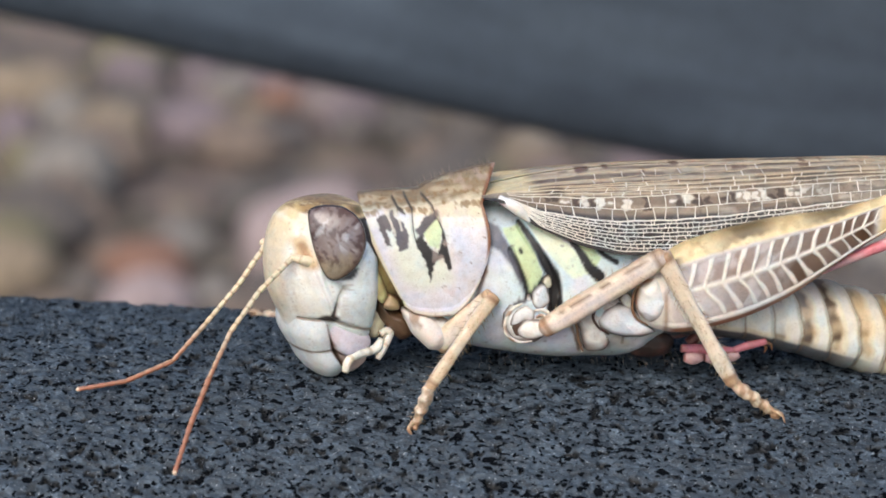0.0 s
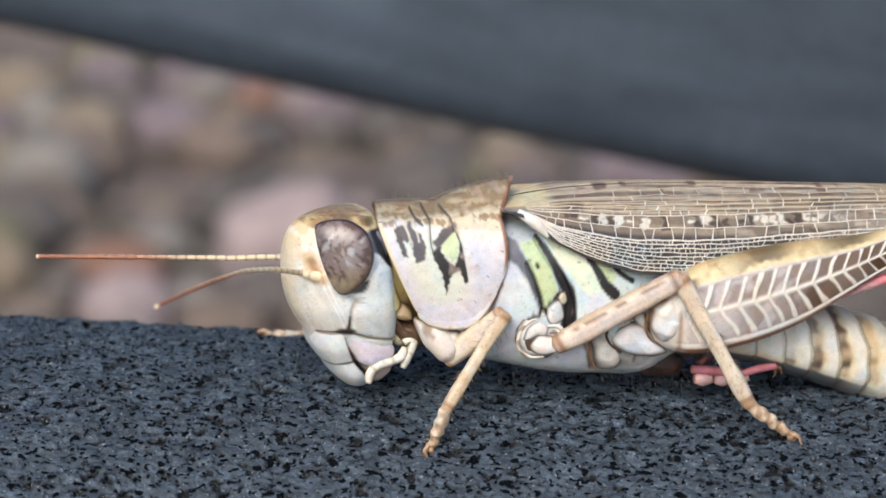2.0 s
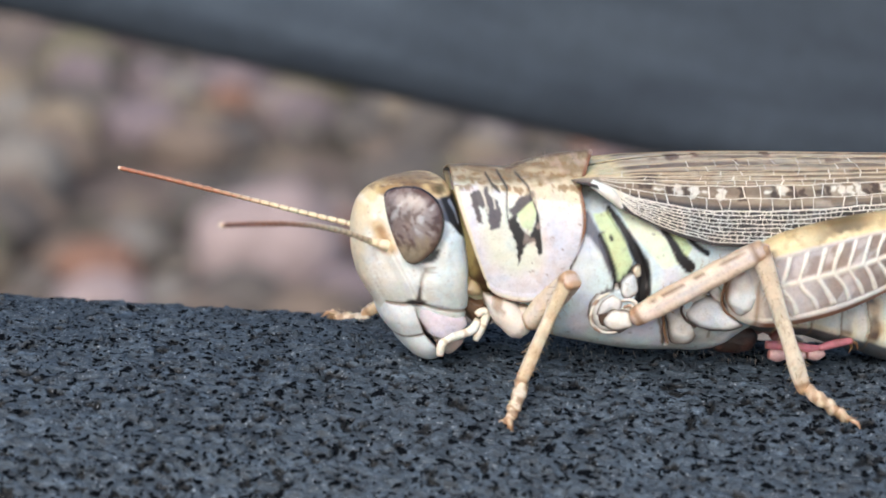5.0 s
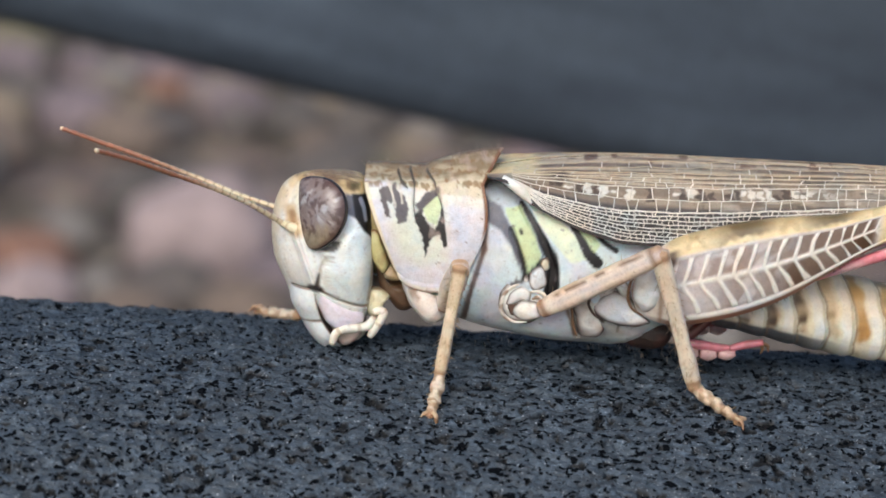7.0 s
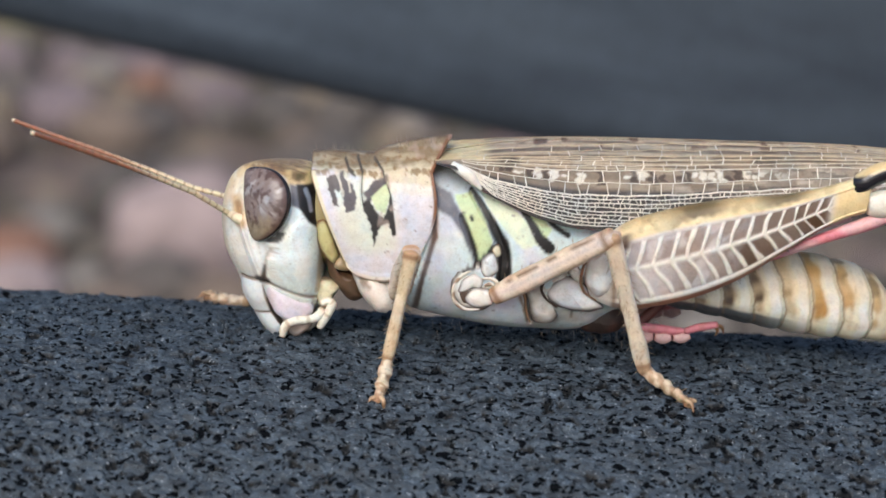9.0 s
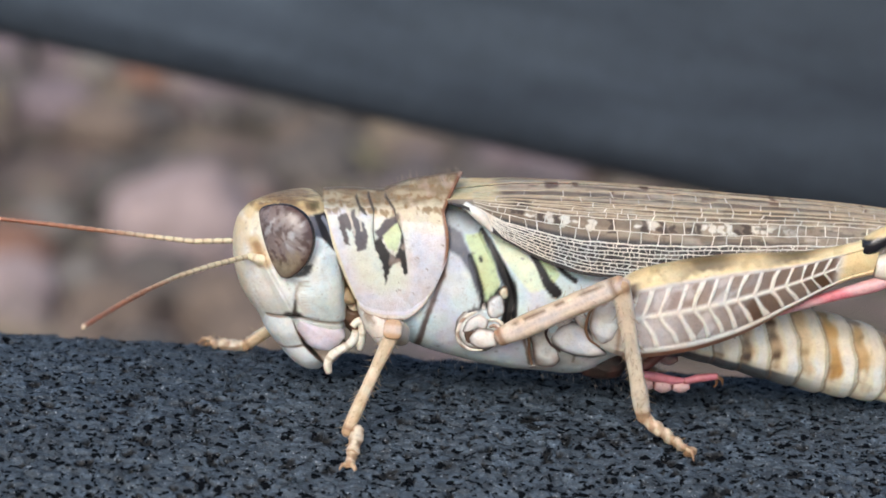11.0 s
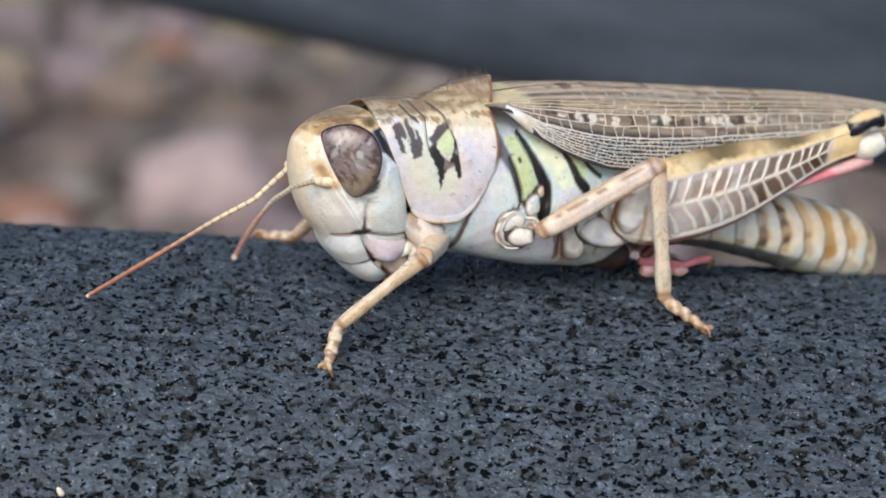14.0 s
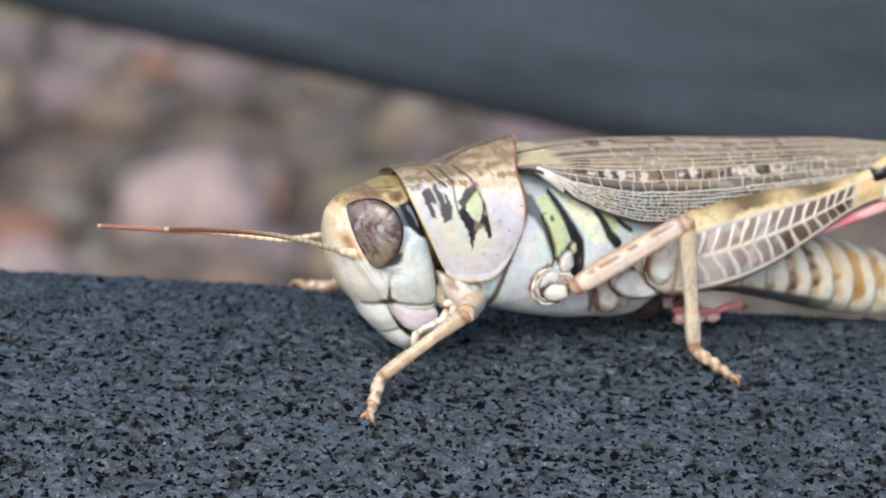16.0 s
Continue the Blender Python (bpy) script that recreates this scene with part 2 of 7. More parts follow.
def pad(outline, y0, bulge, side=-1, rows=16, n=80, box=0.75):
    """A swollen plate with a closed outline (x, z), domed outwards at half width y0. Returns verts, faces and the nearness to its rim."""
    o = np.array(outline, float)
    k = len(o)
    t = np.linspace(0, k, n, endpoint=False)
    i = np.floor(t).astype(int)
    f = (t - i)[:, None]
    p0, p1, p2, p3 = o[(i - 1) % k], o[i % k], o[(i + 1) % k], o[(i + 2) % k]
    ring = 0.5 * (2 * p1 + (p2 - p0) * f + (2 * p0 - 5 * p1 + 4 * p2 - p3) * f**2 + (3 * p1 - p0 - 3 * p2 + p3) * f**3)
    mid = ring.mean(0)
    th = np.linspace(0.0004, np.pi - 0.0004, rows)[:, None]
    r = np.sin(th) ** box
    X = mid[0] + (ring[:, 0] - mid[0])[None] * r
    Z = mid[1] + (ring[:, 1] - mid[1])[None] * r
    Y = side * (y0 + bulge * np.cos(th)) + 0 * X
    v, f = closed(X, Y, Z)
    turn = np.sum(ring[:, 0] * np.roll(ring[:, 1], -1) - ring[:, 1] * np.roll(ring[:, 0], -1))
    if (turn > 0) == (side < 0):
        f = [q[::-1] for q in f]
    return v, f, np.concatenate([np.broadcast_to(r, X.shape).ravel(), [0, 0]])


def plate(name, label, outline, y0, bulge, color, rim, parent, side=-1, origin=(0, 0, 0), fleck=(0.45, 0.34, 0.24), seed=0, box=0.75, edge=0.86):
    v, f, r = pad(outline, y0, bulge, side, box=box)
    c = np.tile(np.array(color), (len(v), 1))
    c = tint(c, fleck, 0.5 * ease(wave(*v.T, 2.8, seed), 0.3, 0.9))
    c = tint(c, np.array(fleck) * 0.75, 0.3 * ease(r, 0.6, 0.95))
    c = tint(c, rim, 0.95 * ease(r + 0.06 * wave(*v.T, 3.5, seed + 4), edge, 1.0))
    v[:, 1] += side * 0.07 * wave(*v.T, 2.6, seed + 1)
    v[:, [0, 2]] += 0.05 * np.stack([wave(*v.T, 2.2, seed + 2), wave(*v.T, 2.2, seed + 3)], 1)
    return part(name, v, f, c, SHELL, parent, label, origin)


def merge(pieces):
    V, F, C, n = [], [], [], 0
    for v, f, c in pieces:
        V.append(v)
        C.append(np.broadcast_to(c, (len(v), 3)))
        F += [tuple(int(i) + n for i in q) for q in f]
        n += len(v)
    return np.vstack(V), F, np.vstack(C)


def hairs(places, ways, lengths, radius, seed=0):
    """Fine bristles: thin three-sided cones."""
    rnd = np.random.RandomState(seed)
    V, F = [], []
    for p, w, ln in zip(places, ways, lengths):
        w = np.asarray(w, float) + rnd.normal(0, 0.18, 3)
        w /= np.linalg.norm(w)
        a = np.cross(w, (0.3, 0.9, 0.2))
        a /= np.linalg.norm(a)
        b = np.cross(w, a)
        n = len(V)
        for k in range(3):
            V.append(np.asarray(p) + radius * (math.cos(k * 2.094) * a + math.sin(k * 2.094) * b))
        V.append(np.asarray(p) + w * ln)
        F += [(n, n + 1, n + 3), (n + 1, n + 2, n + 3), (n + 2, n, n + 3)]
    return np.array(V), F


# ---------------------------------------------------------------- the foam-covered rail under the insect
RAIL_R = 20.0


def foam_rail(name, radius, x_coarse, x_fine, step, a_fine, seed, pores):
    """A foam tube along x with its top at z = 0; open pores and crumbs are modelled in the fine stretch."""
    rnd = np.random.RandomState(seed)
    xs = np.concatenate([np.linspace(x_coarse[0], x_fine[0], 24)[:-1], np.arange(x_fine[0], x_fine[1], step), np.linspace(x_fine[1], x_coarse[1], 24)])
    da = step / radius
    fine_a = np.arange(a_fine[0], a_fine[1], da)
    rest = np.linspace(a_fine[1], a_fine[0] + 2 * np.pi, 40)[:-1]
    an = np.concatenate([fine_a, rest])
    nx, na = len(xs), len(an)
    X, A = np.meshgrid(xs, an, indexing="ij")
    H, P = np.zeros((nx, na)), np.ones((nx, na))
    if pores:
        S = A * radius
        H += 0.06 * wave(X, S, 0 * X, 1.1, seed) + 0.03 * wave(X, S, 0 * X, 3.3, seed + 1)
        inner = (X > x_fine[0] - 1) & (X < x_fine[1] + 1) & (A < a_fine[1] + 0.02)
        for cell, dome, sink, share, raise_ in ((0.36, 0.02, 0.06, 0.14, 0.045), (0.17, 0.012, 0.05, 0.14, 0.02)):
            gx, gs = X / cell * 0.6 + 0.25 * wave(X, S, 0 * X, 2.0, seed + 5), S / cell + 0.25 * wave(X, S, 0 * X, 2.0, seed + 6)
            ix, js = np.floor(gx).astype(int), np.floor(gs).astype(int)
            jit = rnd.uniform(0.0, 1.0, (1024, 1024, 2))
            lvl = np.where(rnd.uniform(size=(1024, 1024)) < share, -sink * rnd.uniform(0.5, 1.3, (1024, 1024)), rnd.normal(0, raise_, (1024, 1024)))
            tone = rnd.choice([0.65, 0.78, 0.9, 1.0, 1.0, 1.1, 1.22, 1.42], (1024, 1024))
            best, hgt, shade = np.full(X.shape, 9.0), np.zeros(X.shape), np.ones(X.shape)
            for di in (-1, 0, 1):
                for dj in (-1, 0, 1):
                    ci, cj = (ix + di) % 1024, (js + dj) % 1024
                    d = np.hypot(ix + di + jit[ci, cj, 0] - gx, js + dj + jit[ci, cj, 1] - gs)
                    near = d < best
                    hgt = np.where(near, lvl[ci, cj], hgt)
                    shade = np.where(near, tone[ci, cj], shade)
                    best = np.minimum(best, d)
            P *= np.where(inner, shade, 1.0) ** 0.85
            H += np.where(inner, dome * (1 - np.clip(best / 0.75, 0, 1.2) ** 2) + hgt, 0)
    if pores:
        # open pores, sharp at the rim
        i0 = 23
        ni, nj = len(xs) - 48, len(fine_a)
        w, h = ni * step, nj * step
        for _ in range(int(w * h * 1.25)):
            r = min(0.30, rnd.lognormal(-1.95, 0.33))
            cx, cs, turn = rnd.uniform(0, w), rnd.uniform(0, h), rnd.normal(0, 0.5)
            rx, depth = r * rnd.uniform(1.0, 1.9), rnd.uniform(0.08, 0.20)
            m = int(rx * 1.4 / step) + 2
            ci, cj = int(cx / step), int(cs / step)
            a, b, c, d = max(ci - m, 0), min(ci + m, ni), max(cj - m, 0), min(cj + m, nj)
            if a >= b or c >= d:
                continue
            gx, gs = (np.arange(a, b) * step - cx)[:, None], (np.arange(c, d) * step - cs)[None]
            px, ps = gx * math.cos(turn) + gs * math.sin(turn), -gx * math.sin(turn) + gs * math.cos(turn)
            q = np.hypot(px / rx, ps / r) + 0.22 * np.sin(3 * np.arctan2(ps, px) + cx * 9)
            hole = 1 - ease(q, 0.45, 1.05)
            H[i0 + a:i0 + b, c:d] = np.minimum(H[i0 + a:i0 + b, c:d], -depth * hole + (1 - hole) * H[i0 + a:i0 + b, c:d])
            # the skin stays grey; the shade down in the pores is painted black
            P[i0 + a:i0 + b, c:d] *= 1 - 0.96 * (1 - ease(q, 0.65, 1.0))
    R = radius + H
    if not pores:
        # a fuller, flat-sided padding
        R = radius / (np.abs(np.sin(A)) ** 8 + np.abs(np.cos(A)) ** 8) ** (1 / 8)
    # rear rail: shade growing along x is painted into its tone
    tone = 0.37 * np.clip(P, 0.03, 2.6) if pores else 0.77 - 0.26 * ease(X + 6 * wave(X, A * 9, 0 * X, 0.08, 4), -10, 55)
    V = np.stack([X, -R * np.sin(A), R * np.cos(A) - radius], -1).reshape(-1, 3) * MM
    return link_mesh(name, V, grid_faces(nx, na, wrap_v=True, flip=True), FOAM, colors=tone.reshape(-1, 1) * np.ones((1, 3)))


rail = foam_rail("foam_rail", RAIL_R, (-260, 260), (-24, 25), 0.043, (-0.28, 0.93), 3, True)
tagged(rail, "charcoal grey porous foam-covered tubular rail under the insect", "rail")
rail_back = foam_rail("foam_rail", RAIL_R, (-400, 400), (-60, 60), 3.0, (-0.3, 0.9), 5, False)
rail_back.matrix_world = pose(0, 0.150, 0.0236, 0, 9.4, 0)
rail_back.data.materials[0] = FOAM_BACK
tagged(rail_back, "dark blue-grey foam rail standing behind, out of focus", "rail")

def foam_crumbs():
    """Torn tufts that stand up from the skin of the foam."""
    rnd = np.random.RandomState(14)
    for k in range(70):
        x, a = rnd.uniform(-23, 24), rnd.uniform(-0.02, 0.16) if k < 45 else rnd.uniform(0.16, 0.8)
        n = 3 + rnd.randint(2)
        pieces = []
        for _ in range(n):
            d = rnd.normal(0, 0.10, 2)
            ln, way = rnd.uniform(0.10, 0.30), rnd.normal(0, 0.5, 2)
            v, f, t = tube([(d[0], d[1], -0.08), (d[0] + 0.4 * way[0] * ln, d[1] + 0.4 * way[1] * ln, 0.5 * ln), (d[0] + way[0] * ln, d[1] + way[1] * ln, ln)], [0.07, rnd.uniform(0.04, 0.09), 0.025], 5, 2)
            pieces.append((v, f, np.array((0.30, 0.30, 0.30)) * rnd.uniform(0.6, 1.4)))
        v, f, c = merge(pieces)
        ob = link_mesh("foam_crumb", v * MM, f, FOAM, rail, "", c)
        ob.matrix_basis = pose(x * MM, -RAIL_R * math.sin(a) * MM, (RAIL_R * math.cos(a) - RAIL_R) * MM, math.degrees(a), 0, 0)


foam_crumbs()


def seed_grain():
    """A pale dry seed stuck to the foam."""
    v, f, t = tube([(-0.20, 0, 0), (-0.08, 0, 0.02), (0.08, 0, 0.03), (0.22, 0, 0)], [0.04, 0.13, 0.14, 0.04], 14, 8, 0.8)
    c = tint(np.tile(np.array((0.80, 0.74, 0.60)), (len(v), 1)), (0.46, 0.34, 0.22), 0.7 * ease(t, 0.7, 1.0))
    ob = link_mesh("seed", v * MM, f, LIMB, colors=c)
    ob.matrix_world = pose(-13.87 * MM, -14.04 * MM, -5.70 * MM, 45, 62, 10)
    return tagged(ob, "tiny pale dry seed stuck on the foam rail", "seed")


seed_grain()

# ---------------------------------------------------------------- ground far below and behind
GROUND_Z = -0.45


def ground_material():
    m = Nodes("leaf litter soil")
    a = m.noise(6, 5, 0.6)
    b = m.noise(23, 5, 0.6)
    d = m.noise(180, 5, 0.7)
    c = m.ramp(a, (0.32, (0.115, 0.092, 0.080)), (0.46, (0.160, 0.128, 0.112)), (0.56, (0.20, 0.162, 0.142)), (0.70, (0.27, 0.225, 0.18)))
    c = m.mix(c, m.ramp(b, (0.3, (0.12, 0.095, 0.085)), (0.5, (0.18, 0.145, 0.13)), (0.7, (0.24, 0.195, 0.17))), 0.5)
    c = m.mix(c, m.ramp(m.noise(9, 3, 0.5), (0.35, (0.085, 0.085, 0.06)), (0.43, (0.21, 0.18, 0.13)), (0.50, (0.15, 0.115, 0.10)), (0.57, (0.31, 0.23, 0.205)), (0.66, (0.38, 0.31, 0.22))), 0.85)
    c = m.mix(c, m.ramp(d, (0.3, (0.5, 0.5, 0.5)), (0.6, (1, 1, 1))), 0.7, "MULTIPLY")
    m.bump(d, 0.6, 0.01)
    return m.done(c, 0.9, 0.2)


def ground_sheet():
    n = 90
    g = np.concatenate([-np.geomspace(150, 2.2, 12), np.linspace(-2, 2, n), np.geomspace(2.2, 150, 12)])
    X, Y = np.meshgrid(g, g + 1.6, indexing="ij")
    Z = GROUND_Z + 0.004 * wave(X, Y, 0 * X, 3.0, 4) - 0.004
    k = len(g)
    ob = link_mesh("ground", np.stack([X, Y, Z], -1).reshape(-1, 3), grid_faces(k, k), ground_material())
    return tagged(ob, "brown leaf-littered soil, far out of focus", "ground", kind="structure")


ground_sheet()


def rock_material(name, base):
    m = Nodes(name)
    a = m.noise(30, 6, 0.6)
    dark, lite = tuple(v * 0.75 for v in base), tuple(min(1, v * 1.15) for v in base)
    m.bump(a, 0.5, 0.004)
    return m.done(m.ramp(a, (0.35, dark), (0.6, lite)), 0.85, 0.3)


def rock(name, label, material, at, size, seed):
    rnd = np.random.RandomState(seed)
    nu, nv = 14, 18
    th = np.linspace(0, np.pi, nu)[:, None]
    ph = np.linspace(0, 2 * np.pi, nv, endpoint=False)[None]
    d = np.stack([np.sin(th) * np.cos(ph), np.sin(th) * np.sin(ph), np.cos(th) + 0 * ph], -1)
    r = 1 + 0.10 * wave(d[..., 0], d[..., 1], d[..., 2], 2.2, seed) + 0.05 * wave(d[..., 0], d[..., 1], d[..., 2], 5.0, seed + 9)
    v = d * r[..., None] * np.array(size)
    verts, faces = closed(v[..., 0], v[..., 1], v[..., 2])
    ob = link_mesh(name, verts, faces, material)
    ob.matrix_world = pose(*at, 0, 0, rnd.uniform(-25, 25))
    return tagged(ob, label, "stone", "stones on the ground")


ROSE = rock_material("rose sandstone", (0.325, 0.258, 0.255))
rock("stone", "rounded rose-pink stone on the soil", ROSE, (-0.195, 1.672, -0.431), (0.067, 0.060, 0.062), 3)
rock("stone", "smaller rounded rose-pink stone on the soil", ROSE, (-0.309, 1.495, -0.441), (0.038, 0.035, 0.032), 4)


def stone_bed():
    """Loose garden stones of mixed colours, half sunk in the soil."""
    rnd = np.random.RandomState(23)
    kinds = [
        ("dusky mauve stone half sunk in the soil", (0.205, 0.155, 0.185)), ("dull brown stone half sunk in the soil", (0.185, 0.13, 0.095)), ("tan stone half sunk in the soil", (0.32, 0.245, 0.155)),
        ("dark grey-brown stone half sunk in the soil", (0.075, 0.066, 0.062)), ("greyish pink stone half sunk in the soil", (0.29, 0.225, 0.215)), ("moss-tinged olive stone half sunk in the soil", (0.18, 0.165, 0.075)),
        ("rust-brown stone half sunk in the soil", (0.29, 0.125, 0.07)), ("charcoal stone half sunk in the soil", (0.045, 0.042, 0.042)), ("pale grey stone half sunk in the soil", (0.25, 0.235, 0.215))]
    mats = [rock_material(label.split(" stone")[0] + " rock", tuple(0.54 * a + 0.46 * b for a, b in zip(col, (0.145, 0.128, 0.116)))) for label, col in kinds]
    share = [0.16, 0.19, 0.10, 0.18, 0.11, 0.08, 0.03, 0.10, 0.05]
    placed = [(-0.195, 1.672, 0.085), (-0.309, 1.495, 0.05)]
    chosen = [(-0.335, 1.60, 0.040, 6), (0.115, 2.28, 0.035, 6), (0.055, 2.30, 0.045, 5), (-0.115, 2.45, 0.05, 8), (-0.245, 2.55, 0.06, 5), (-0.26, 1.80, 0.05, 7), (-0.62, 2.35, 0.075, 2), (-0.55, 2.9, 0.07, 0), (-0.10, 1.95, 0.05, 3)]
    for k in range(2600):
        if k < len(chosen):
            x, y, r, kind = chosen[k]
        else:
            y = 1.30 + 2.5 * rnd.uniform() ** 1.3
            x = y * rnd.uniform(-0.28, 0.19)
            r = rnd.uniform(0.022, 0.046) * (0.62 + 0.26 * y)
            kind = rnd.choice(len(kinds), p=share)
        if k >= len(chosen) and wave(x, y, 0.0, 5.5, 91) < 0.10 - 0.25 * rnd.uniform():
            continue
        if any(math.hypot(x - a, y - b) < 0.82 * (r + c) for a, b, c in placed):
            continue
        placed.append((x, y, r))
        h = r * rnd.uniform(0.6, 0.95)
        rock("stone", kinds[kind][0], mats[kind], (x, y, GROUND_Z + 0.35 * h), (r, r * rnd.uniform(0.75, 1.0), h), 40 + k % 17)


stone_bed()


def leaf_litter():
    """Dry and green leaves strewn on the soil."""
    rnd = np.random.RandomState(8)
    m = Nodes("leaf colours")
    pig = m.node("ShaderNodeVertexColor")
    pig.layer_name = "pigment"
    mat = m.done(m.mix(pig.outputs[0], m.ramp(m.noise(60, 4), (0.3, (0.6, 0.6, 0.6)), (0.6, (1, 1, 1))), 0.8, "MULTIPLY"), 0.8, 0.3)
    tones = [(0.24, 0.17, 0.12), (0.34, 0.25, 0.18), (0.16, 0.11, 0.085), (0.30, 0.23, 0.21), (0.14, 0.16, 0.08), (0.20, 0.20, 0.12), (0.36, 0.29, 0.27), (0.20, 0.13, 0.10), (0.10, 0.075, 0.065)]
    V, F, C = [], [], []
    for k in range(1500):
        x, y = rnd.normal(0, 0.55), 0.75 + abs(rnd.normal(0.75, 0.65))
        ln, wd, yaw = rnd.uniform(0.014, 0.042), rnd.uniform(0.3, 0.6), rnd.uniform(0, 6.28)
        col = 0.82 * np.array((0.200, 0.160, 0.140)) + 0.18 * np.array(tones[rnd.randint(len(tones))]) * rnd.uniform(0.6, 1.0)
        if x < -0.26 and rnd.uniform() < 0.85:
            col = np.array((0.28, 0.242, 0.20)) * rnd.uniform(0.94, 1.06)
        if x > 0.02 and rnd.uniform() < 0.35:
            col = np.array(((0.25, 0.19, 0.09), (0.17, 0.18, 0.09))[rnd.randint(2)])
        n, rise = len(V), rnd.uniform(0.0, 0.004)
        for i in range(6):
            q = i / 5
            half = ln * wd * 0.5 * math.sin(math.pi * (0.08 + 0.88 * q))
            for sgn in (-1, 0, 1):
                lx, ly = (q - 0.5) * ln, sgn * half
                lz = 0.004 + rise + 0.12 * abs(ly) + 0.002 * math.sin(3 * q + k)
                V.append((x + lx * math.cos(yaw) - ly * math.sin(yaw), y + lx * math.sin(yaw) + ly * math.cos(yaw), GROUND_Z + lz))
                C.append(col)
        for i in range(5):
            for j in range(2):
                a = n + i * 3 + j
                F.append((a, a + 3, a + 4, a + 1))
    ob = link_mesh("leaf_litter", V, F, mat, colors=np.array(C))
    return tagged(ob, "dry brown and greenish leaves strewn over soil", "leaves", kind="stuff")


leaf_litter()


# ---------------------------------------------------------------- the grasshopper
hopper = tagged(new("grasshopper"), "pale blue-white grasshopper with black marks sitting on the foam rail", "grasshopper")


def part(name, verts, faces, colors, material, parent, label="", origin=(0, 0, 0)):
    """One mesh under a thing or a part; verts in millimetres, taken from its own origin."""
    return link_mesh(name, (np.asarray(verts, float) - np.array(origin)) * MM, faces, material, parent, label, colors)


# ---- thorax behind the pronotum
def thorax():
    st = [
        (-1.0, 6.6, 1.75, 1.9), (0.2, 7.2, 1.35, 2.35), (1.5, 7.5, 1.08, 2.6), (3.0, 7.5, 0.90, 2.75), (4.5, 7.2, 0.82, 2.75),
        (6.0, 6.8, 0.82, 2.6), (7.2, 6.3, 1.00, 2.40), (8.4, 5.8, 1.75, 2.1), (10.2, 5.0, 2.4, 1.5),
    ]
    X, Y, Z = loft_x(st, 300, 220, 0.72)
    v, f = closed(X, Y, Z)
    x, y, z = v.T
    c = np.tile(np.array(ICE), (len(v), 1))
    c = tint(c, LILAC, 0.65 * ease(wave(x, y, z, 1.2, 3), -0.2, 0.8))
    c = tint(c, (0.84, 0.86, 0.82), 0.7 * ease(wave(x, y, z, 1.6, 43), 0.3, 0.9))
    c = tint(c, (0.50, 0.66, 0.80), 0.45 * ease(wave(x, y, z, 0.9, 8), 0.1, 0.9))
    # pale under the wing root, then slate, lime and ivory bands that slant back
    edge = 0.045 * wave(x, y, z, 7.0, 61)
    xe, ze = x + edge * 0.6, z + edge * 0.6
    c = tint(c, (0.42, 0.50, 0.58), 0.8 * area(xe, ze, [(0.70, 7.39), (2.04, 7.24), (2.52, 6.70), (1.42, 6.48), (0.69, 6.82)], 0.2))
    c = tint(c, SLATE, area(xe, ze, [(0.59, 6.88), (1.41, 6.63), (1.80, 5.86), (2.33, 4.85), (2.61, 4.01), (2.43, 4.00), (1.92, 5.06), (1.38, 5.72), (0.83, 5.98)], 0.09))
    c = tint(c, LIME, area(xe, ze, [(1.53, 6.53), (2.17, 6.66), (2.87, 5.58), (3.14, 4.90), (3.08, 4.44), (2.65, 4.06), (2.38, 4.86), (1.87, 5.81)], 0.05))
    c = tint(c, (0.78, 0.86, 0.66), area(xe, ze, [(2.32, 6.99), (2.84, 6.95), (3.78, 6.26), (4.50, 5.61), (5.11, 4.87), (4.34, 4.63), (3.65, 5.28), (2.97, 6.05)], 0.06))
    c = tint(c, BLACK, stroke(xe, ze, [(2.16, 6.75), (2.55, 6.32), (3.00, 5.66), (3.29, 5.21), (3.55, 4.77), (3.66, 4.13), (3.66, 3.24)], 0.12, 0.62, 0.07))
    c = tint(c, BLACK, stroke(xe, ze, [(1.83, 5.74), (2.18, 5.14), (2.45, 4.47), (2.60, 3.83)], 0.08, 0.22))
    c = tint(c, BLACK, stroke(xe, ze, [(2.60, 3.83), (2.96, 4.27), (3.19, 4.70)], 0.24, 0.10))
    c = tint(c, LIME, area(xe, ze, [(4.47, 5.98), (4.91, 6.14), (5.47, 5.44), (5.21, 5.03), (4.85, 5.40)], 0.05))
    c = tint(c, BLACK, stroke(xe, ze, [(3.65, 6.48), (4.23, 6.15), (4.65, 5.62), (4.98, 5.09), (5.39, 4.70)], 0.14, 0.42))
    c = tint(c, BLACK, stroke(xe, ze, [(4.97, 6.19), (5.62, 5.52), (6.10, 5.21)], 0.10, 0.2))
    c = tint(c, (0.40, 0.24, 0.16), area(xe, ze, [(0.63, 6.24), (0.92, 5.98), (0.99, 4.77), (0.75, 4.41)], 0.1) * 0.8)
    # dark rings round the hips
    for line, a0, a1 in (([(2.63, 3.83), (2.10, 3.56), (1.73, 3.12), (1.69, 2.60), (1.97, 2.15), (2.44, 1.90)], 0.16, 0.07), ([(5.51, 4.01), (5.20, 3.64), (5.06, 3.16), (5.33, 2.60), (5.87, 2.28)], 0.10, 0.16), ([(6.06, 4.23), (6.46, 3.72), (6.60, 3.10), (7.09, 2.59)], 0.1, 0.2)):
        c = tint(c, (0.06, 0.045, 0.04), 0.9 * stroke(xe, ze, line, a0, a1))
    c = tint(c, (0.35, 0.28, 0.22), 0.7 * area(xe, ze, [(4.63, 2.20), (6.43, 2.31), (6.94, 1.64), (4.93, 1.28)], 0.25))
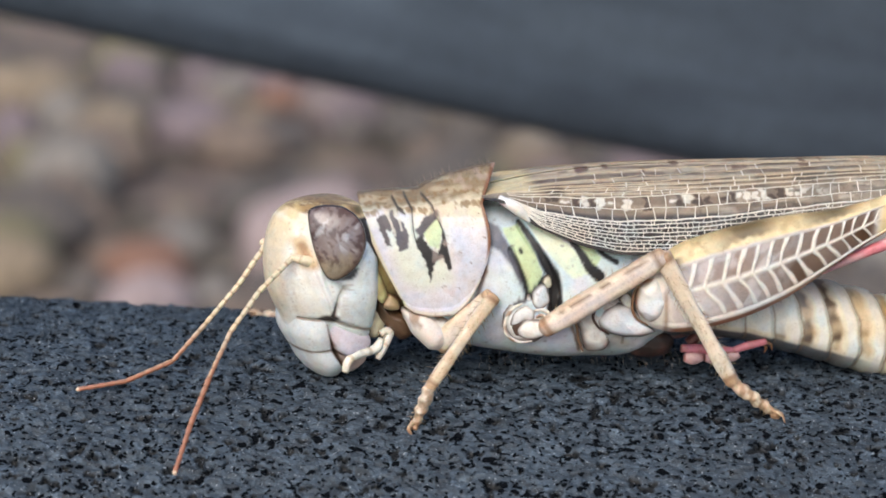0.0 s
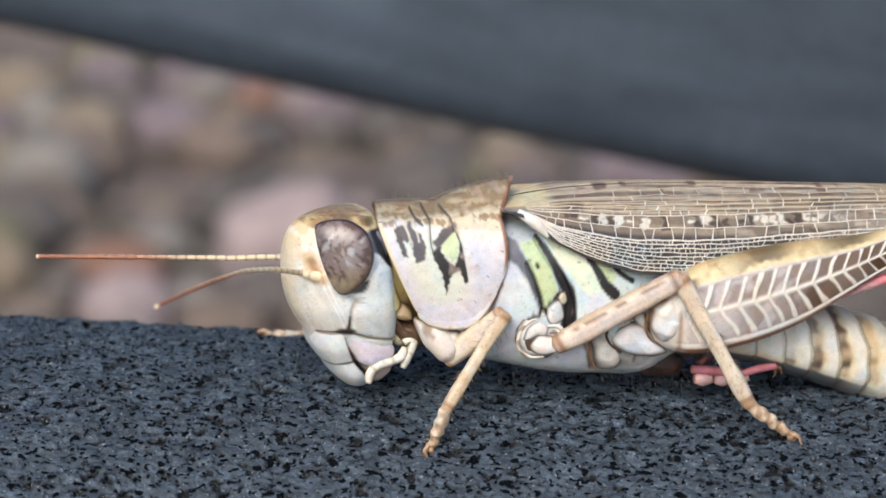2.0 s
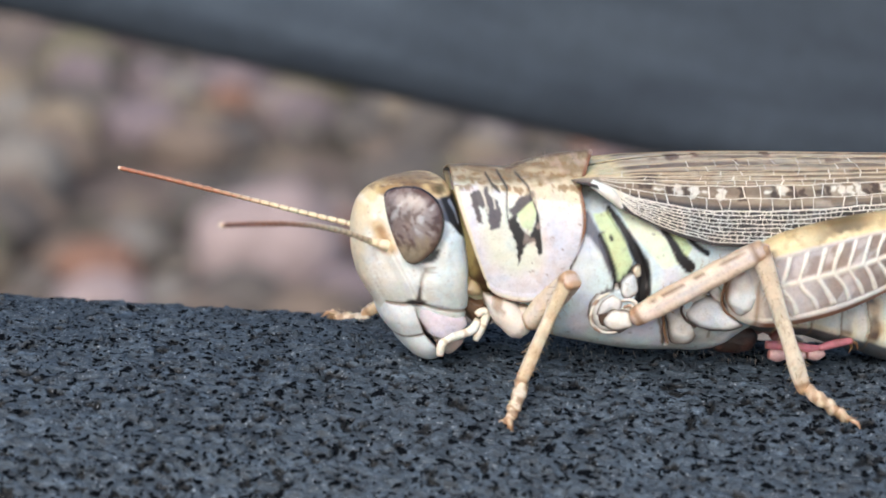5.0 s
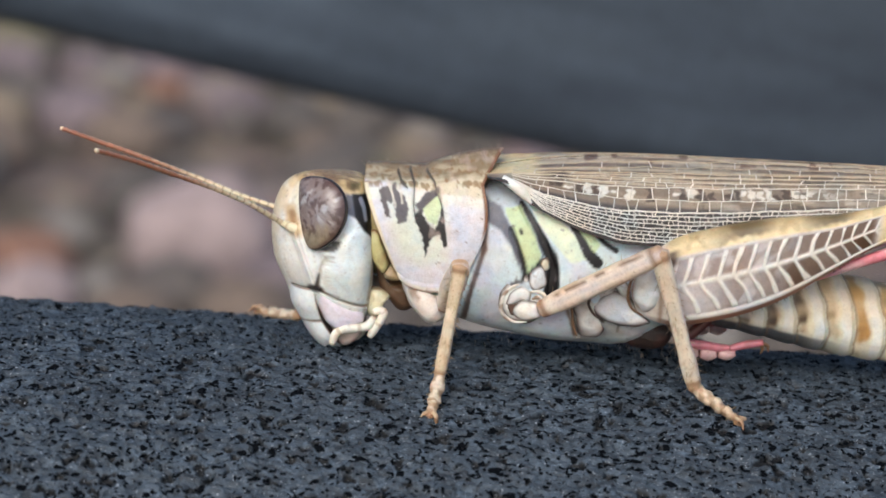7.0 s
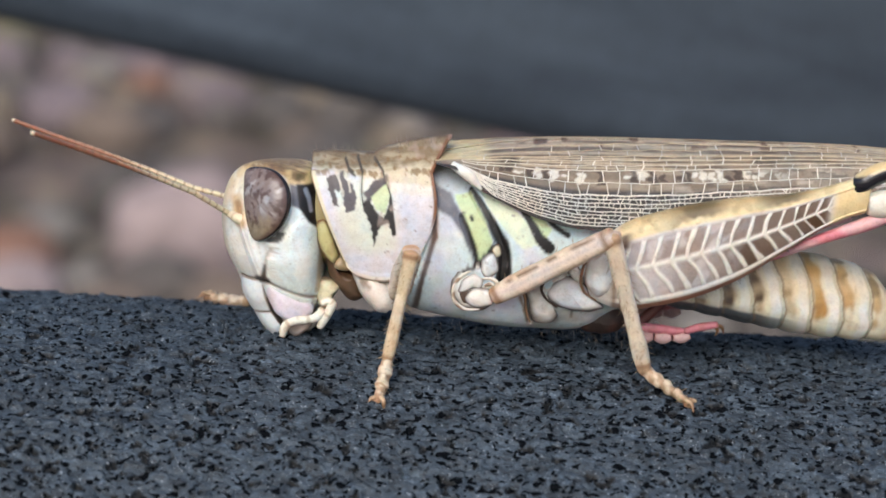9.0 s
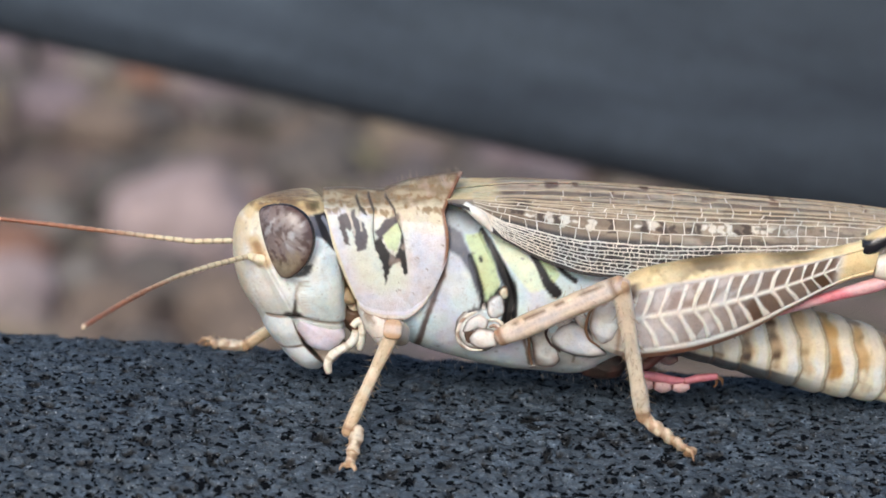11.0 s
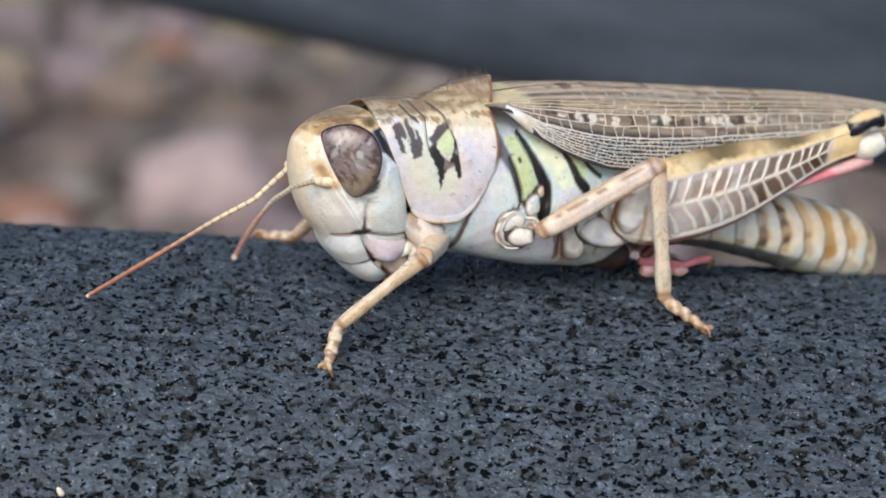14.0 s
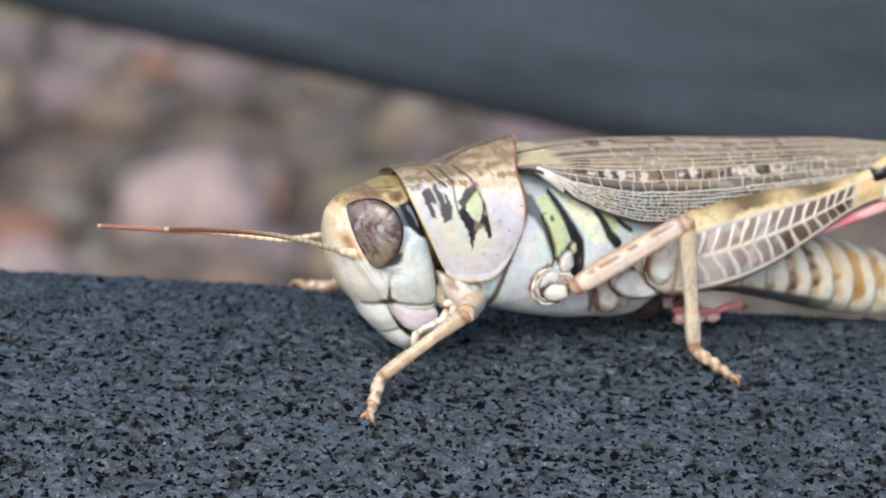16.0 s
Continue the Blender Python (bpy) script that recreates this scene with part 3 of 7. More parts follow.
    # sutures of the plates
    for line in ([(4.52, 3.14), (4.67, 2.33), (4.93, 1.43)], [(6.20, 4.00), (6.56, 3.09), (6.50, 1.82)], [(0.49, 3.39), (0.31, 1.79)]):
        c = tint(c, (0.20, 0.17, 0.14), 0.8 * stroke(x, z, line, 0.05, 0.09))
    c = tint(c, BLACK, stroke(x, z, [(2.23, 5.75), (2.28, 5.66)], 0.11))
    c = tint(c, (0.10, 0.06, 0.05), 0.9 * stroke(xe, ze, [(0.66, 6.52), (0.85, 4.83), (0.64, 3.89), (0.35, 2.65), (0.20, 1.37)], 0.14, 0.2, 0.1))
    c = tint(c, (0.66, 0.60, 0.74), 0.55 * area(x, z, [(1.16, 3.48), (1.70, 2.11), (3.08, 1.73), (4.57, 1.58), (4.42, 2.66), (3.92, 2.75)], 0.4))
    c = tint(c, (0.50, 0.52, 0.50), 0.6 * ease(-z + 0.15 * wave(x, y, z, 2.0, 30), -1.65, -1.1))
    for line in ([(3.99, 3.22), (4.32, 2.77), (4.59, 2.13), (4.78, 1.45)], [(4.73, 3.97), (5.15, 3.81), (5.74, 4.03)]):
        c = tint(c, (0.22, 0.13, 0.08), 0.85 * stroke(xe, ze, line, 0.08, 0.12, 0.06))
    dots = ease(wave(x, y, z, 9.0, 21), 0.95, 1.15)
    c = tint(c, (0.2, 0.18, 0.18), 0.6 * dots)
    groove = stroke(x, z, [(1.87, 5.73), (2.45, 4.40), (2.62, 3.88)], 0.2) + stroke(x, z, [(2.26, 6.67), (3.10, 5.48), (3.67, 4.25), (3.66, 3.20)], 0.3) + stroke(x, z, [(4.52, 3.14), (4.93, 1.43)], 0.15)
    v[:, 1] -= np.sign(v[:, 1]) * 0.16 * np.clip(groove, 0, 1)
    v[:, 1] += np.sign(v[:, 1]) * (0.06 * np.sin(1.9 * x + 0.9 * z) + 0.018 * wave(x, y, z, 2.4, 90))
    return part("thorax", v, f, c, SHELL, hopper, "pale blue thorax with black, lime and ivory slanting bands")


thorax()


# ---- saddle-shaped pronotum, rocking on the thorax
SADDLE = (0.3, 0.0, 5.6)


def pronotum():
    nu, nv = 190, 150
    t = np.linspace(0, 1, nu)[:, None]
    s = np.linspace(-1, 1, 2 * nv + 1)[None]
    a = np.abs(s)
    # ridge, shoulder and lower rim, each as (x, y, z) curves from front to back
    ridge_x = spline([0, 1], [-4.25, 1.32], t)
    ridge_z = spline([0, 0.2, 0.44, 0.5, 0.75, 1], [7.42, 7.50, 7.50, 7.70, 8.19, 8.43], t)
    sh_x = spline([0, 1], [-4.22, 0.62], t)
    sh_z = spline([0, 0.4, 0.5, 1], [6.95, 7.03, 7.05, 7.30], t)
    sh_y = spline([0, 0.3, 0.6, 1], [1.62, 1.72, 1.85, 2.1], t)
    low_x = spline([0, 1], [-2.55, 0.35], t)
    low_z = spline([0, 0.15, 0.4, 0.62, 0.85, 1], [3.30, 2.98, 2.86, 2.90, 3.45, 4.3], t)
    low_y = spline([0, 0.4, 1], [2.05, 2.3, 2.45], t)
    d = np.clip(a / 0.3, 0, 1)
    g = np.clip((a - 0.3) / 0.7, 0, 1)
    fx = g**1.15
    X = np.where(a < 0.3, ridge_x + (sh_x - ridge_x) * d, sh_x + (low_x - sh_x) * fx)
    X = X + 0.35 * np.sin(np.pi * g) * t**3
    Zr = ridge_z + (sh_z - ridge_z) * d**1.3
    Z = np.where(a < 0.3, Zr, sh_z + (low_z - sh_z) * g)
    Y = np.where(a < 0.3, sh_y * d**0.9, sh_y + (low_y - sh_y) * g + 0.42 * np.sin(np.pi * np.clip(g, 0, 1) ** 0.8) * 0.8)
    Y = -np.sign(s) * Y
    X, Y, Z = np.broadcast_arrays(X, Y, Z)
    v = np.stack([X, Y, Z], -1).reshape(-1, 3).copy()
    ta = np.broadcast_to(t, X.shape).ravel()
    aa = np.broadcast_to(a, X.shape).ravel()
    x, y, z = v.T
    c = np.tile(np.array((0.715, 0.70, 0.755)), (len(v), 1))
    c = tint(c, (0.73, 0.78, 0.66), 0.8 * area(x, z, [(-3.39, 6.59), (-0.83, 6.75), (-0.73, 4.24), (-1.80, 3.94), (-2.60, 4.36)], 0.35))
    c = tint(c, (0.62, 0.62, 0.72), 0.5 * ease(-z, -3.9, -2.9))
    c = tint(c, (0.67, 0.61, 0.46), ease(z + 0.10 * wave(x, y, z, 3.5, 51) + 0.25 * (ta - 0.5), 6.80, 6.98) * (aa > 0.2))
    c = tint(c, (0.27, 0.205, 0.12), ease(0.26 - aa + 0.03 * wave(x, y, z, 4.0, 52), -0.03, 0.07))
    c = tint(c, (0.50, 0.43, 0.30), 0.75 * ease(0.27 - aa, 0, 0.05) * ease(wave(x, y, z, 2.5, 5), 0.0, 0.8))
    c = tint(c, (0.80, 0.78, 0.66), 0.6 * ease(z, 6.3, 6.6) * (1 - ease(z, 6.75, 6.9)) * (aa > 0.3))
    c = tint(c, (0.26, 0.16, 0.07), 0.8 * ease(z, 6.75, 6.95) * ease(wave(x, y, z, 4.5, 58), 0.1, 0.6))
    c = tint(c, (0.10, 0.06, 0.03), 0.75 * ease(0.035 - aa + 0.01 * wave(x, y, z, 5.0, 64), 0, 0.02))
    # slate and black star
    for pts, col in (
        ([(-3.52, 6.87), (-2.94, 7.04), (-2.79, 6.64), (-3.04, 6.30), (-3.36, 6.42)], (0.11, 0.095, 0.10)),
        ([(-3.60, 6.82), (-3.43, 6.87), (-3.22, 6.38), (-3.04, 5.80), (-3.22, 5.78), (-3.45, 6.32)], (0.09, 0.075, 0.08)),
        ([(-3.13, 6.80), (-2.57, 6.65), (-2.32, 6.21), (-2.38, 5.63), (-2.73, 5.54), (-2.90, 6.17)], (0.10, 0.09, 0.105)),
        ([(-2.04, 6.34), (-1.73, 6.82), (-1.25, 7.01), (-1.14, 6.74), (-1.58, 6.21), (-1.90, 5.96)], (0.08, 0.07, 0.08)),
        ([(-2.12, 5.88), (-1.80, 6.13), (-1.58, 5.75), (-1.21, 5.47), (-1.01, 6.02), (-0.74, 5.20), (-0.76, 4.74), (-1.01, 5.25), (-1.28, 5.17), (-1.40, 4.93), (-1.52, 4.27), (-1.70, 5.10)], BLACK),
    ):
        c = tint(c, col, area(x + 0.035 * wave(x, y, z, 8.0, 5), z + 0.035 * wave(x, y, z, 8.0, 6), pts, 0.05))
    c = tint(c, BLACK, stroke(x, z, [(-1.20, 7.01), (-1.03, 6.40), (-0.93, 5.84), (-0.77, 4.88)], 0.10, 0.14))
    c = tint(c, (0.62, 0.72, 0.45), area(x, z, [(-1.76, 6.20), (-1.44, 6.54), (-1.10, 6.86), (-1.03, 6.29), (-1.17, 5.64), (-1.54, 5.75)], 0.04))
    for pts in ([(-3.16, 6.95), (-2.98, 6.55), (-2.88, 6.15)], [(-2.66, 6.72), (-2.58, 6.35)]):
        c = tint(c, (0.72, 0.66, 0.56), 0.8 * stroke(x + 0.04 * wave(x, y, z, 7.0, 63), z, pts, 0.11, 0.05, 0.05))
    # transverse grooves
    gr = 0
    for pts in ([(-2.90, 7.33), (-2.71, 7.07), (-2.45, 6.93)], [(-2.42, 7.40), (-2.17, 7.04), (-2.15, 6.33), (-2.06, 5.88)], [(-1.68, 7.43), (-1.36, 7.16), (-1.03, 6.40)]):
        m = stroke(x, z, pts, 0.10, 0.12, 0.04)
        c = tint(c, (0.06, 0.05, 0.04), 0.9 * m)
        gr = np.maximum(gr, stroke(x, z, pts, 0.12, 0.12, 0.08))
    v[:, 1] -= np.sign(v[:, 1]) * 0.06 * gr
    # pale lower rim, dark speckles, brown hind rim
    c = tint(c, (0.78, 0.74, 0.68), ease(aa, 0.962, 0.976))
    v[:, 1] += np.sign(v[:, 1]) * 0.04 * ease(aa, 0.94, 0.97)
    c = tint(c, (0.35, 0.22, 0.14), 0.8 * ease(aa, 0.985, 0.995))
    c = tint(c, (0.78, 0.70, 0.50), 0.9 * ease(0.05 - ta, 0, 0.02) * (aa > 0.3))
    c = tint(c, (0.20, 0.13, 0.06), 0.8 * ease(0.012 - ta, 0, 0.008))
    c = tint(c, (0.22, 0.10, 0.05), ease(ta, 0.965, 0.985) * ease(0.85 - aa, 0, 0.2))
    spots = ease(wave(x, y, z, 11.0, 33), 1.0, 1.2) * (ta > 0.55)
    c = tint(c, (0.25, 0.18, 0.15), 0.75 * spots)
    c = tint(c, (0.62, 0.50, 0.45), 0.35 * ease(wave(x, y, z, 3.0, 12), 0.3, 1.0) * (ta > 0.5))
    f = grid_faces(nu, 2 * nv + 1)
    ob = part("pronotum", v, f, c, SHELL, hopper, "saddle-shaped lilac-white pronotum with a black star mark", SADDLE)
    sol = ob.modifiers.new("thickness", "SOLIDIFY")
    sol.thickness, sol.offset = 0.09 * MM, -1
    return ob


shield = pronotum()


# ---- head, turning about the neck
NECK = (-4.1, 0.0, 5.2)
neck_v, neck_f = tube([(-5.2, 0, 4.9), (-4.4, 0, 4.9), (-3.4, 0, 4.8), (-1.8, 0, 4.6)], [1.4, 1.65, 1.75, 1.8], 40, 14)[:2]
neck_v[:, 2] = 4.9 + (neck_v[:, 2] - 4.9) * 1.12
neck_c = tint(np.tile(np.array((0.36, 0.29, 0.12)), (len(neck_v), 1)), (0.10, 0.05, 0.025), ease(wave(*neck_v.T, 1.6, 4) - (neck_v[:, 2] - 4.6) * 0.5, -0.2, 0.4))
part("neck", neck_v, neck_f, neck_c, SHELL, hopper, "yellowish brown neck membrane")
for sd in (-1, 1):
    plate("neck_fold", "olive yellow neck fold", [(-3.90, 4.96), (-3.50, 5.10), (-3.24, 4.42), (-2.98, 3.69), (-3.14, 3.30), (-3.57, 3.70), (-3.82, 4.27)], 1.75, 0.3, (0.56, 0.54, 0.26), (0.22, 0.10, 0.04), hopper, sd, fleck=(0.30, 0.18, 0.07), seed=2)
    plate("neck_fold", "cream fold under the neck", [(-3.19, 3.44), (-2.89, 3.74), (-2.56, 3.48), (-2.45, 3.11), (-2.81, 3.00), (-3.13, 3.12)], 1.5, 0.4, (0.46, 0.34, 0.18), (0.26, 0.14, 0.06), hopper, sd, seed=3)
    plate("throat_plate", "dark brown plate between head and fore legs", [(-3.56, 3.81), (-2.92, 2.90), (-2.00, 2.72), (-1.81, 1.90), (-2.21, 1.61), (-2.73, 1.96), (-3.28, 2.74)], 1.0, 0.6, (0.12, 0.07, 0.04), (0.05, 0.03, 0.02), hopper, sd, fleck=(0.26, 0.15, 0.08), seed=5)
    plate("fore_hip", "cream knob before the fore hip", [(-2.40, 3.14), (-1.76, 2.95), (-1.25, 2.79), (-1.32, 2.46), (-1.59, 1.92), (-1.82, 2.00), (-1.96, 2.46), (-2.33, 2.68)], 1.7, 0.45, (0.74, 0.68, 0.62), (0.20, 0.13, 0.08), hopper, sd, seed=9)
    plate("fore_hip", "pale rounded fore hip", [(-1.31, 2.37), (-0.97, 2.74), (-0.47, 2.73), (-0.30, 2.19), (-0.55, 1.64), (-0.86, 1.57), (-1.20, 1.90)], 1.85, 0.5, (0.78, 0.72, 0.66), (0.34, 0.2, 0.12), hopper, sd, seed=10)


def head_shell():
    st = np.array([
        (-5.94, 1.42, -4.29, 0.96, 0.8), (-6.65, 1.69, -3.90, 1.08, 1.45), (-6.87, 1.82, -3.72, 1.19, 1.75), (-7.12, 2.31, -3.61, 1.76, 1.98), (-7.42, 2.84, -3.57, 2.53, 2.26), (-7.70, 3.54, -3.57, 3.44, 2.46),
        (-7.85, 4.60, -3.65, 4.68, 2.46), (-7.79, 5.44, -3.79, 5.59, 2.30), (-7.58, 6.16, -3.94, 6.36, 1.95), (-7.19, 6.63, -4.19, 6.82, 1.42), (-6.58, 6.90, -4.80, 6.98, 0.75),
        (-5.99, 7.00, -5.44, 7.02, 0.15)])
    z0, xf, xb, w = (st[:, 1] + st[:, 3]) / 2, st[:, 0], st[:, 2], st[:, 4]
    nu, nv = 260, 260
    k = np.linspace(0, 1, nu)
    z = z0[0] + (z0[-1] - z0[0]) * (1 - (1 - k) ** 1.5)
    F, B, Wd = spline(z0, xf, z), spline(z0, xb, z), spline(z0, w, z)
    slope = spline(z0, (st[:, 3] - st[:, 1]) / (xb - xf + 1e-9), z)
    a = np.linspace(0, 2 * np.pi, nv, endpoint=False)
    ca, sa = np.cos(a)[None], np.sin(a)[None]
    # narrower face, flat cheeks
    px = np.where(ca > 0, np.abs(ca) ** 0.5, -np.abs(ca) ** 0.8)
    py = np.sign(sa) * np.abs(sa) ** np.where(ca > 0, 0.74, 0.92)
    X = ((F + B) / 2)[:, None] + ((B - F) / 2)[:, None] * px
    fwd = 0.5 - 0.5 * px
    Y = -Wd[:, None] * py * (1 - 0.40 * fwd**2.2)
    Z = z[:, None] + ((B - F) / 2 * slope)[:, None] * px
    v, f = closed(X, Y, Z)
    x, y, z = v.T
    # relief: keel beside the face, groove under the eye, mandible seams
    keel = stroke(x, z, [(-6.87, 4.79), (-6.49, 3.76), (-6.01, 2.57)], 0.28, 0.2, 0.2)
    seam = np.maximum(0.7 * stroke(x, z, [(-5.53, 4.20), (-5.82, 3.45), (-5.91, 2.46)], 0.06, 0.13, 0.05), stroke(x, z, [(-5.91, 2.46), (-5.13, 2.11), (-4.20, 1.86), (-3.70, 1.73)], 0.12, 0.10, 0.05))
    seam = np.maximum(seam, stroke(x, z, [(-6.84, 2.40), (-6.50, 2.38), (-5.91, 2.46)], 0.07, 0.13, 0.05))
    seam2 = 0.3 * stroke(x, z, [(-6.98, 5.31), (-6.81, 4.56), (-6.46, 3.76), (-6.17, 3.08), (-5.92, 2.53)], 0.05, 0.06, 0.05)
    side = np.sign(y) * ease(np.abs(y), 0.3, 1.0)
    lip = area(x, z, [(-6.97, 5.13), (-6.57, 4.22), (-5.87, 2.58), (-5.58, 4.17), (-6.25, 4.59), (-6.80, 5.33)], 0.1)
    cheek = area(x, z, [(-5.44, 4.11), (-4.58, 5.05), (-3.71, 4.87), (-3.61, 1.87), (-4.67, 2.00), (-5.82, 2.44)], 0.14)
    v[:, 1] += side * (0.19 * keel - 0.13 * np.maximum(seam, seam2) + 0.07 * lip + 0.09 * cheek)
    c = np.tile(np.array((0.85, 0.92, 0.92)), (len(v), 1))
    c = tint(c, (0.84, 0.90, 0.85), 0.7 * ease(wave(x, y, z, 0.9, 2), -0.1, 0.7))
    c = tint(c, (0.86, 0.83, 0.75), 0.65 * ease(-x, 6.3, 7.1))
    c = tint(c, (0.86, 0.90, 0.88), 0.6 * lip)
    c = tint(c, (0.88, 0.87, 0.82), 0.5 * area(x, z, [(-7.49, 4.63), (-6.86, 4.67), (-6.05, 2.57), (-6.82, 2.33)], 0.12))
    c = tint(c, (0.80, 0.85, 0.74), 0.5 * area(x, z, [(-5.17, 3.14), (-3.83, 3.46), (-3.76, 2.05), (-4.67, 2.11)], 0.5))
    c = tint(c, (0.76, 0.88, 0.93), 0.4 * area(x, z, [(-5.32, 4.07), (-3.89, 4.86), (-3.80, 3.93), (-5.18, 3.26)], 0.5))
    c = tint(c, (0.72, 0.58, 0.30), 0.45 * ease(z, 5.2, 6.3) * ease(-x, 6.5, 7.0))
    c = tint(c, (0.62, 0.56, 0.50), 0.4 * ease(wave(x, y, z, 5.5, 61), 0.45, 0.9) * ease(z, 2.2, 2.8))
    c = tint(c, (0.93, 0.96, 0.95), 0.5 * ease(wave(x, y, z, 4.2, 62), 0.35, 0.8))
    # golden brown crown
    crown = ease(z + 0.14 * wave(x, y, z, 3.0, 44), 6.55, 6.8)
    c = tint(c, (0.40, 0.26, 0.11), crown)
    c = tint(c, (0.17, 0.10, 0.055), crown * 0.65 * ease(wave(x, y, z, 4.2, 6), -0.1, 0.5))
    c = tint(c, (0.66, 0.50, 0.24), 0.65 * stroke(x, z, [(-7.18, 6.49), (-6.70, 6.98), (-5.88, 7.15), (-4.91, 7.05), (-4.31, 6.56), (-3.94, 5.77), (-3.76, 4.85)], 0.20, 0.30, 0.1))
    c = tint(c, (0.22, 0.12, 0.05), 0.8 * stroke(x, z, [(-6.97, 6.78), (-6.61, 7.06), (-5.90, 7.22), (-4.88, 7.19)], 0.07, 0.09, 0.06))
    c = tint(c, (0.62, 0.47, 0.24), 0.9 * area(x, z, [(-5.35, 7.09), (-4.28, 7.16), (-3.81, 6.01), (-4.13, 6.11), (-4.53, 6.38), (-5.14, 6.39)], 0.1))
    c = tint(c, (0.14, 0.08, 0.04), 0.8 * area(x, z, [(-5.01, 6.88), (-4.55, 6.82), (-4.65, 6.51), (-5.01, 6.63)], 0.08))
    c = tint(c, (0.14, 0.08, 0.05), 0.6 * ease(z, 6.62, 6.85) * ease(wave(x, y, z, 7.0, 47), 0.0, 0.6))
    c = tint(c, (0.70, 0.58, 0.36), 0.6 * ease(z, 6.7, 6.9) * ease(wave(x, y, z, 6.0, 48), 0.5, 0.9))
    c = tint(c, (0.12, 0.06, 0.03), 0.6 * ease(z + 0.03 * wave(x, y, z, 5.0, 65), 6.88, 6.97))
    # black streak behind the eye
    c = tint(c, SLATE, area(x, z, [(-5.04, 6.45), (-4.59, 6.39), (-4.35, 5.94), (-4.37, 5.48), (-4.69, 5.60), (-4.92, 5.68)], 0.07))
    c = tint(c, BLACK, area(x, z, [(-4.78, 6.46), (-3.92, 6.44), (-3.62, 5.52), (-3.70, 4.62), (-4.20, 5.02), (-4.60, 5.58)], 0.06))
    c = tint(c, (0.34, 0.38, 0.46), 0.8 * stroke(x, z, [(-4.41, 6.26), (-4.26, 5.95), (-4.14, 5.45)], 0.14, 0.10, 0.06))
    c = tint(c, BLACK, 0.9 * stroke(x, z, [(-4.59, 6.34), (-4.48, 5.98), (-4.38, 5.62)], 0.10, 0.06, 0.04))
    c = tint(c, (0.10, 0.08, 0.03), 0.8 * area(x, z, [(-4.84, 6.83), (-4.43, 6.79), (-4.47, 6.58), (-4.83, 6.60)], 0.08))
    c = tint(c, (0.92, 0.95, 0.94), 0.85 * keel)
    c = tint(c, (0.40, 0.32, 0.24), 0.74 * np.maximum(seam, seam2))
    c = tint(c, (0.10, 0.07, 0.05), 0.85 * ease(seam, 0.6, 1.0) * ease(0.55 - np.hypot(x + 5.93, z - 2.47), 0.0, 0.4))
    c = tint(c, (0.62, 0.46, 0.22), 0.5 * stroke(x, z, [(-7.56, 6.09), (-7.76, 5.32), (-7.82, 4.37), (-7.59, 3.19), (-7.18, 2.13)], 0.42, 0.16, 0.2))
    c = tint(c, (0.55, 0.42, 0.25), 0.8 * stroke(x, z, [(-3.76, 4.87), (-3.66, 3.71), (-3.76, 2.05)], 0.16, 0.10, 0.08))
    c = tint(c, (0.30, 0.25, 0.24), 0.5 * stroke(x, z, [(-5.53, 4.06), (-5.43, 3.92)], 0.16, 0.1, 0.06))
    c = tint(c, (0.03, 0.022, 0.02), stroke(x, z, [(-6.10, 2.50), (-5.80, 2.46)], 0.30, 0.26, 0.12))
    c = tint(c, (0.07, 0.05, 0.04), 0.9 * stroke(x, z, [(-5.93, 2.50), (-5.87, 3.15)], 0.22, 0.04, 0.08))
    c = tint(c, BLACK, 0.9 * stroke(x, z, [(-5.90, 4.31), (-5.53, 4.20)], 0.22, 0.12, 0.08))
    c = tint(c, BLACK, 0.9 * area(x, z, [(-5.50, 4.62), (-5.08, 4.60), (-5.20, 4.28), (-5.46, 4.10), (-5.66, 4.18)], 0.06))
    # ochre pit round the feeler
    c = tint(c, (0.66, 0.44, 0.20), 0.8 * stroke(x, z, [(-7.15, 5.55), (-6.95, 4.85)], 0.42, 0.50, 0.22))
    c = tint(c, (0.35, 0.18, 0.08), 0.8 * stroke(x, z, [(-7.10, 5.45), (-7.02, 5.10)], 0.20, 0.16, 0.12))
    c = tint(c, (0.3, 0.2, 0.15), 0.4 * ease(wave(x, y, z, 9.0, 17), 1.0, 1.2))
    return part("head", v, f, c, SHELL, hopper, "pale blue-white head with a golden brown crown", NECK)


head = head_shell()


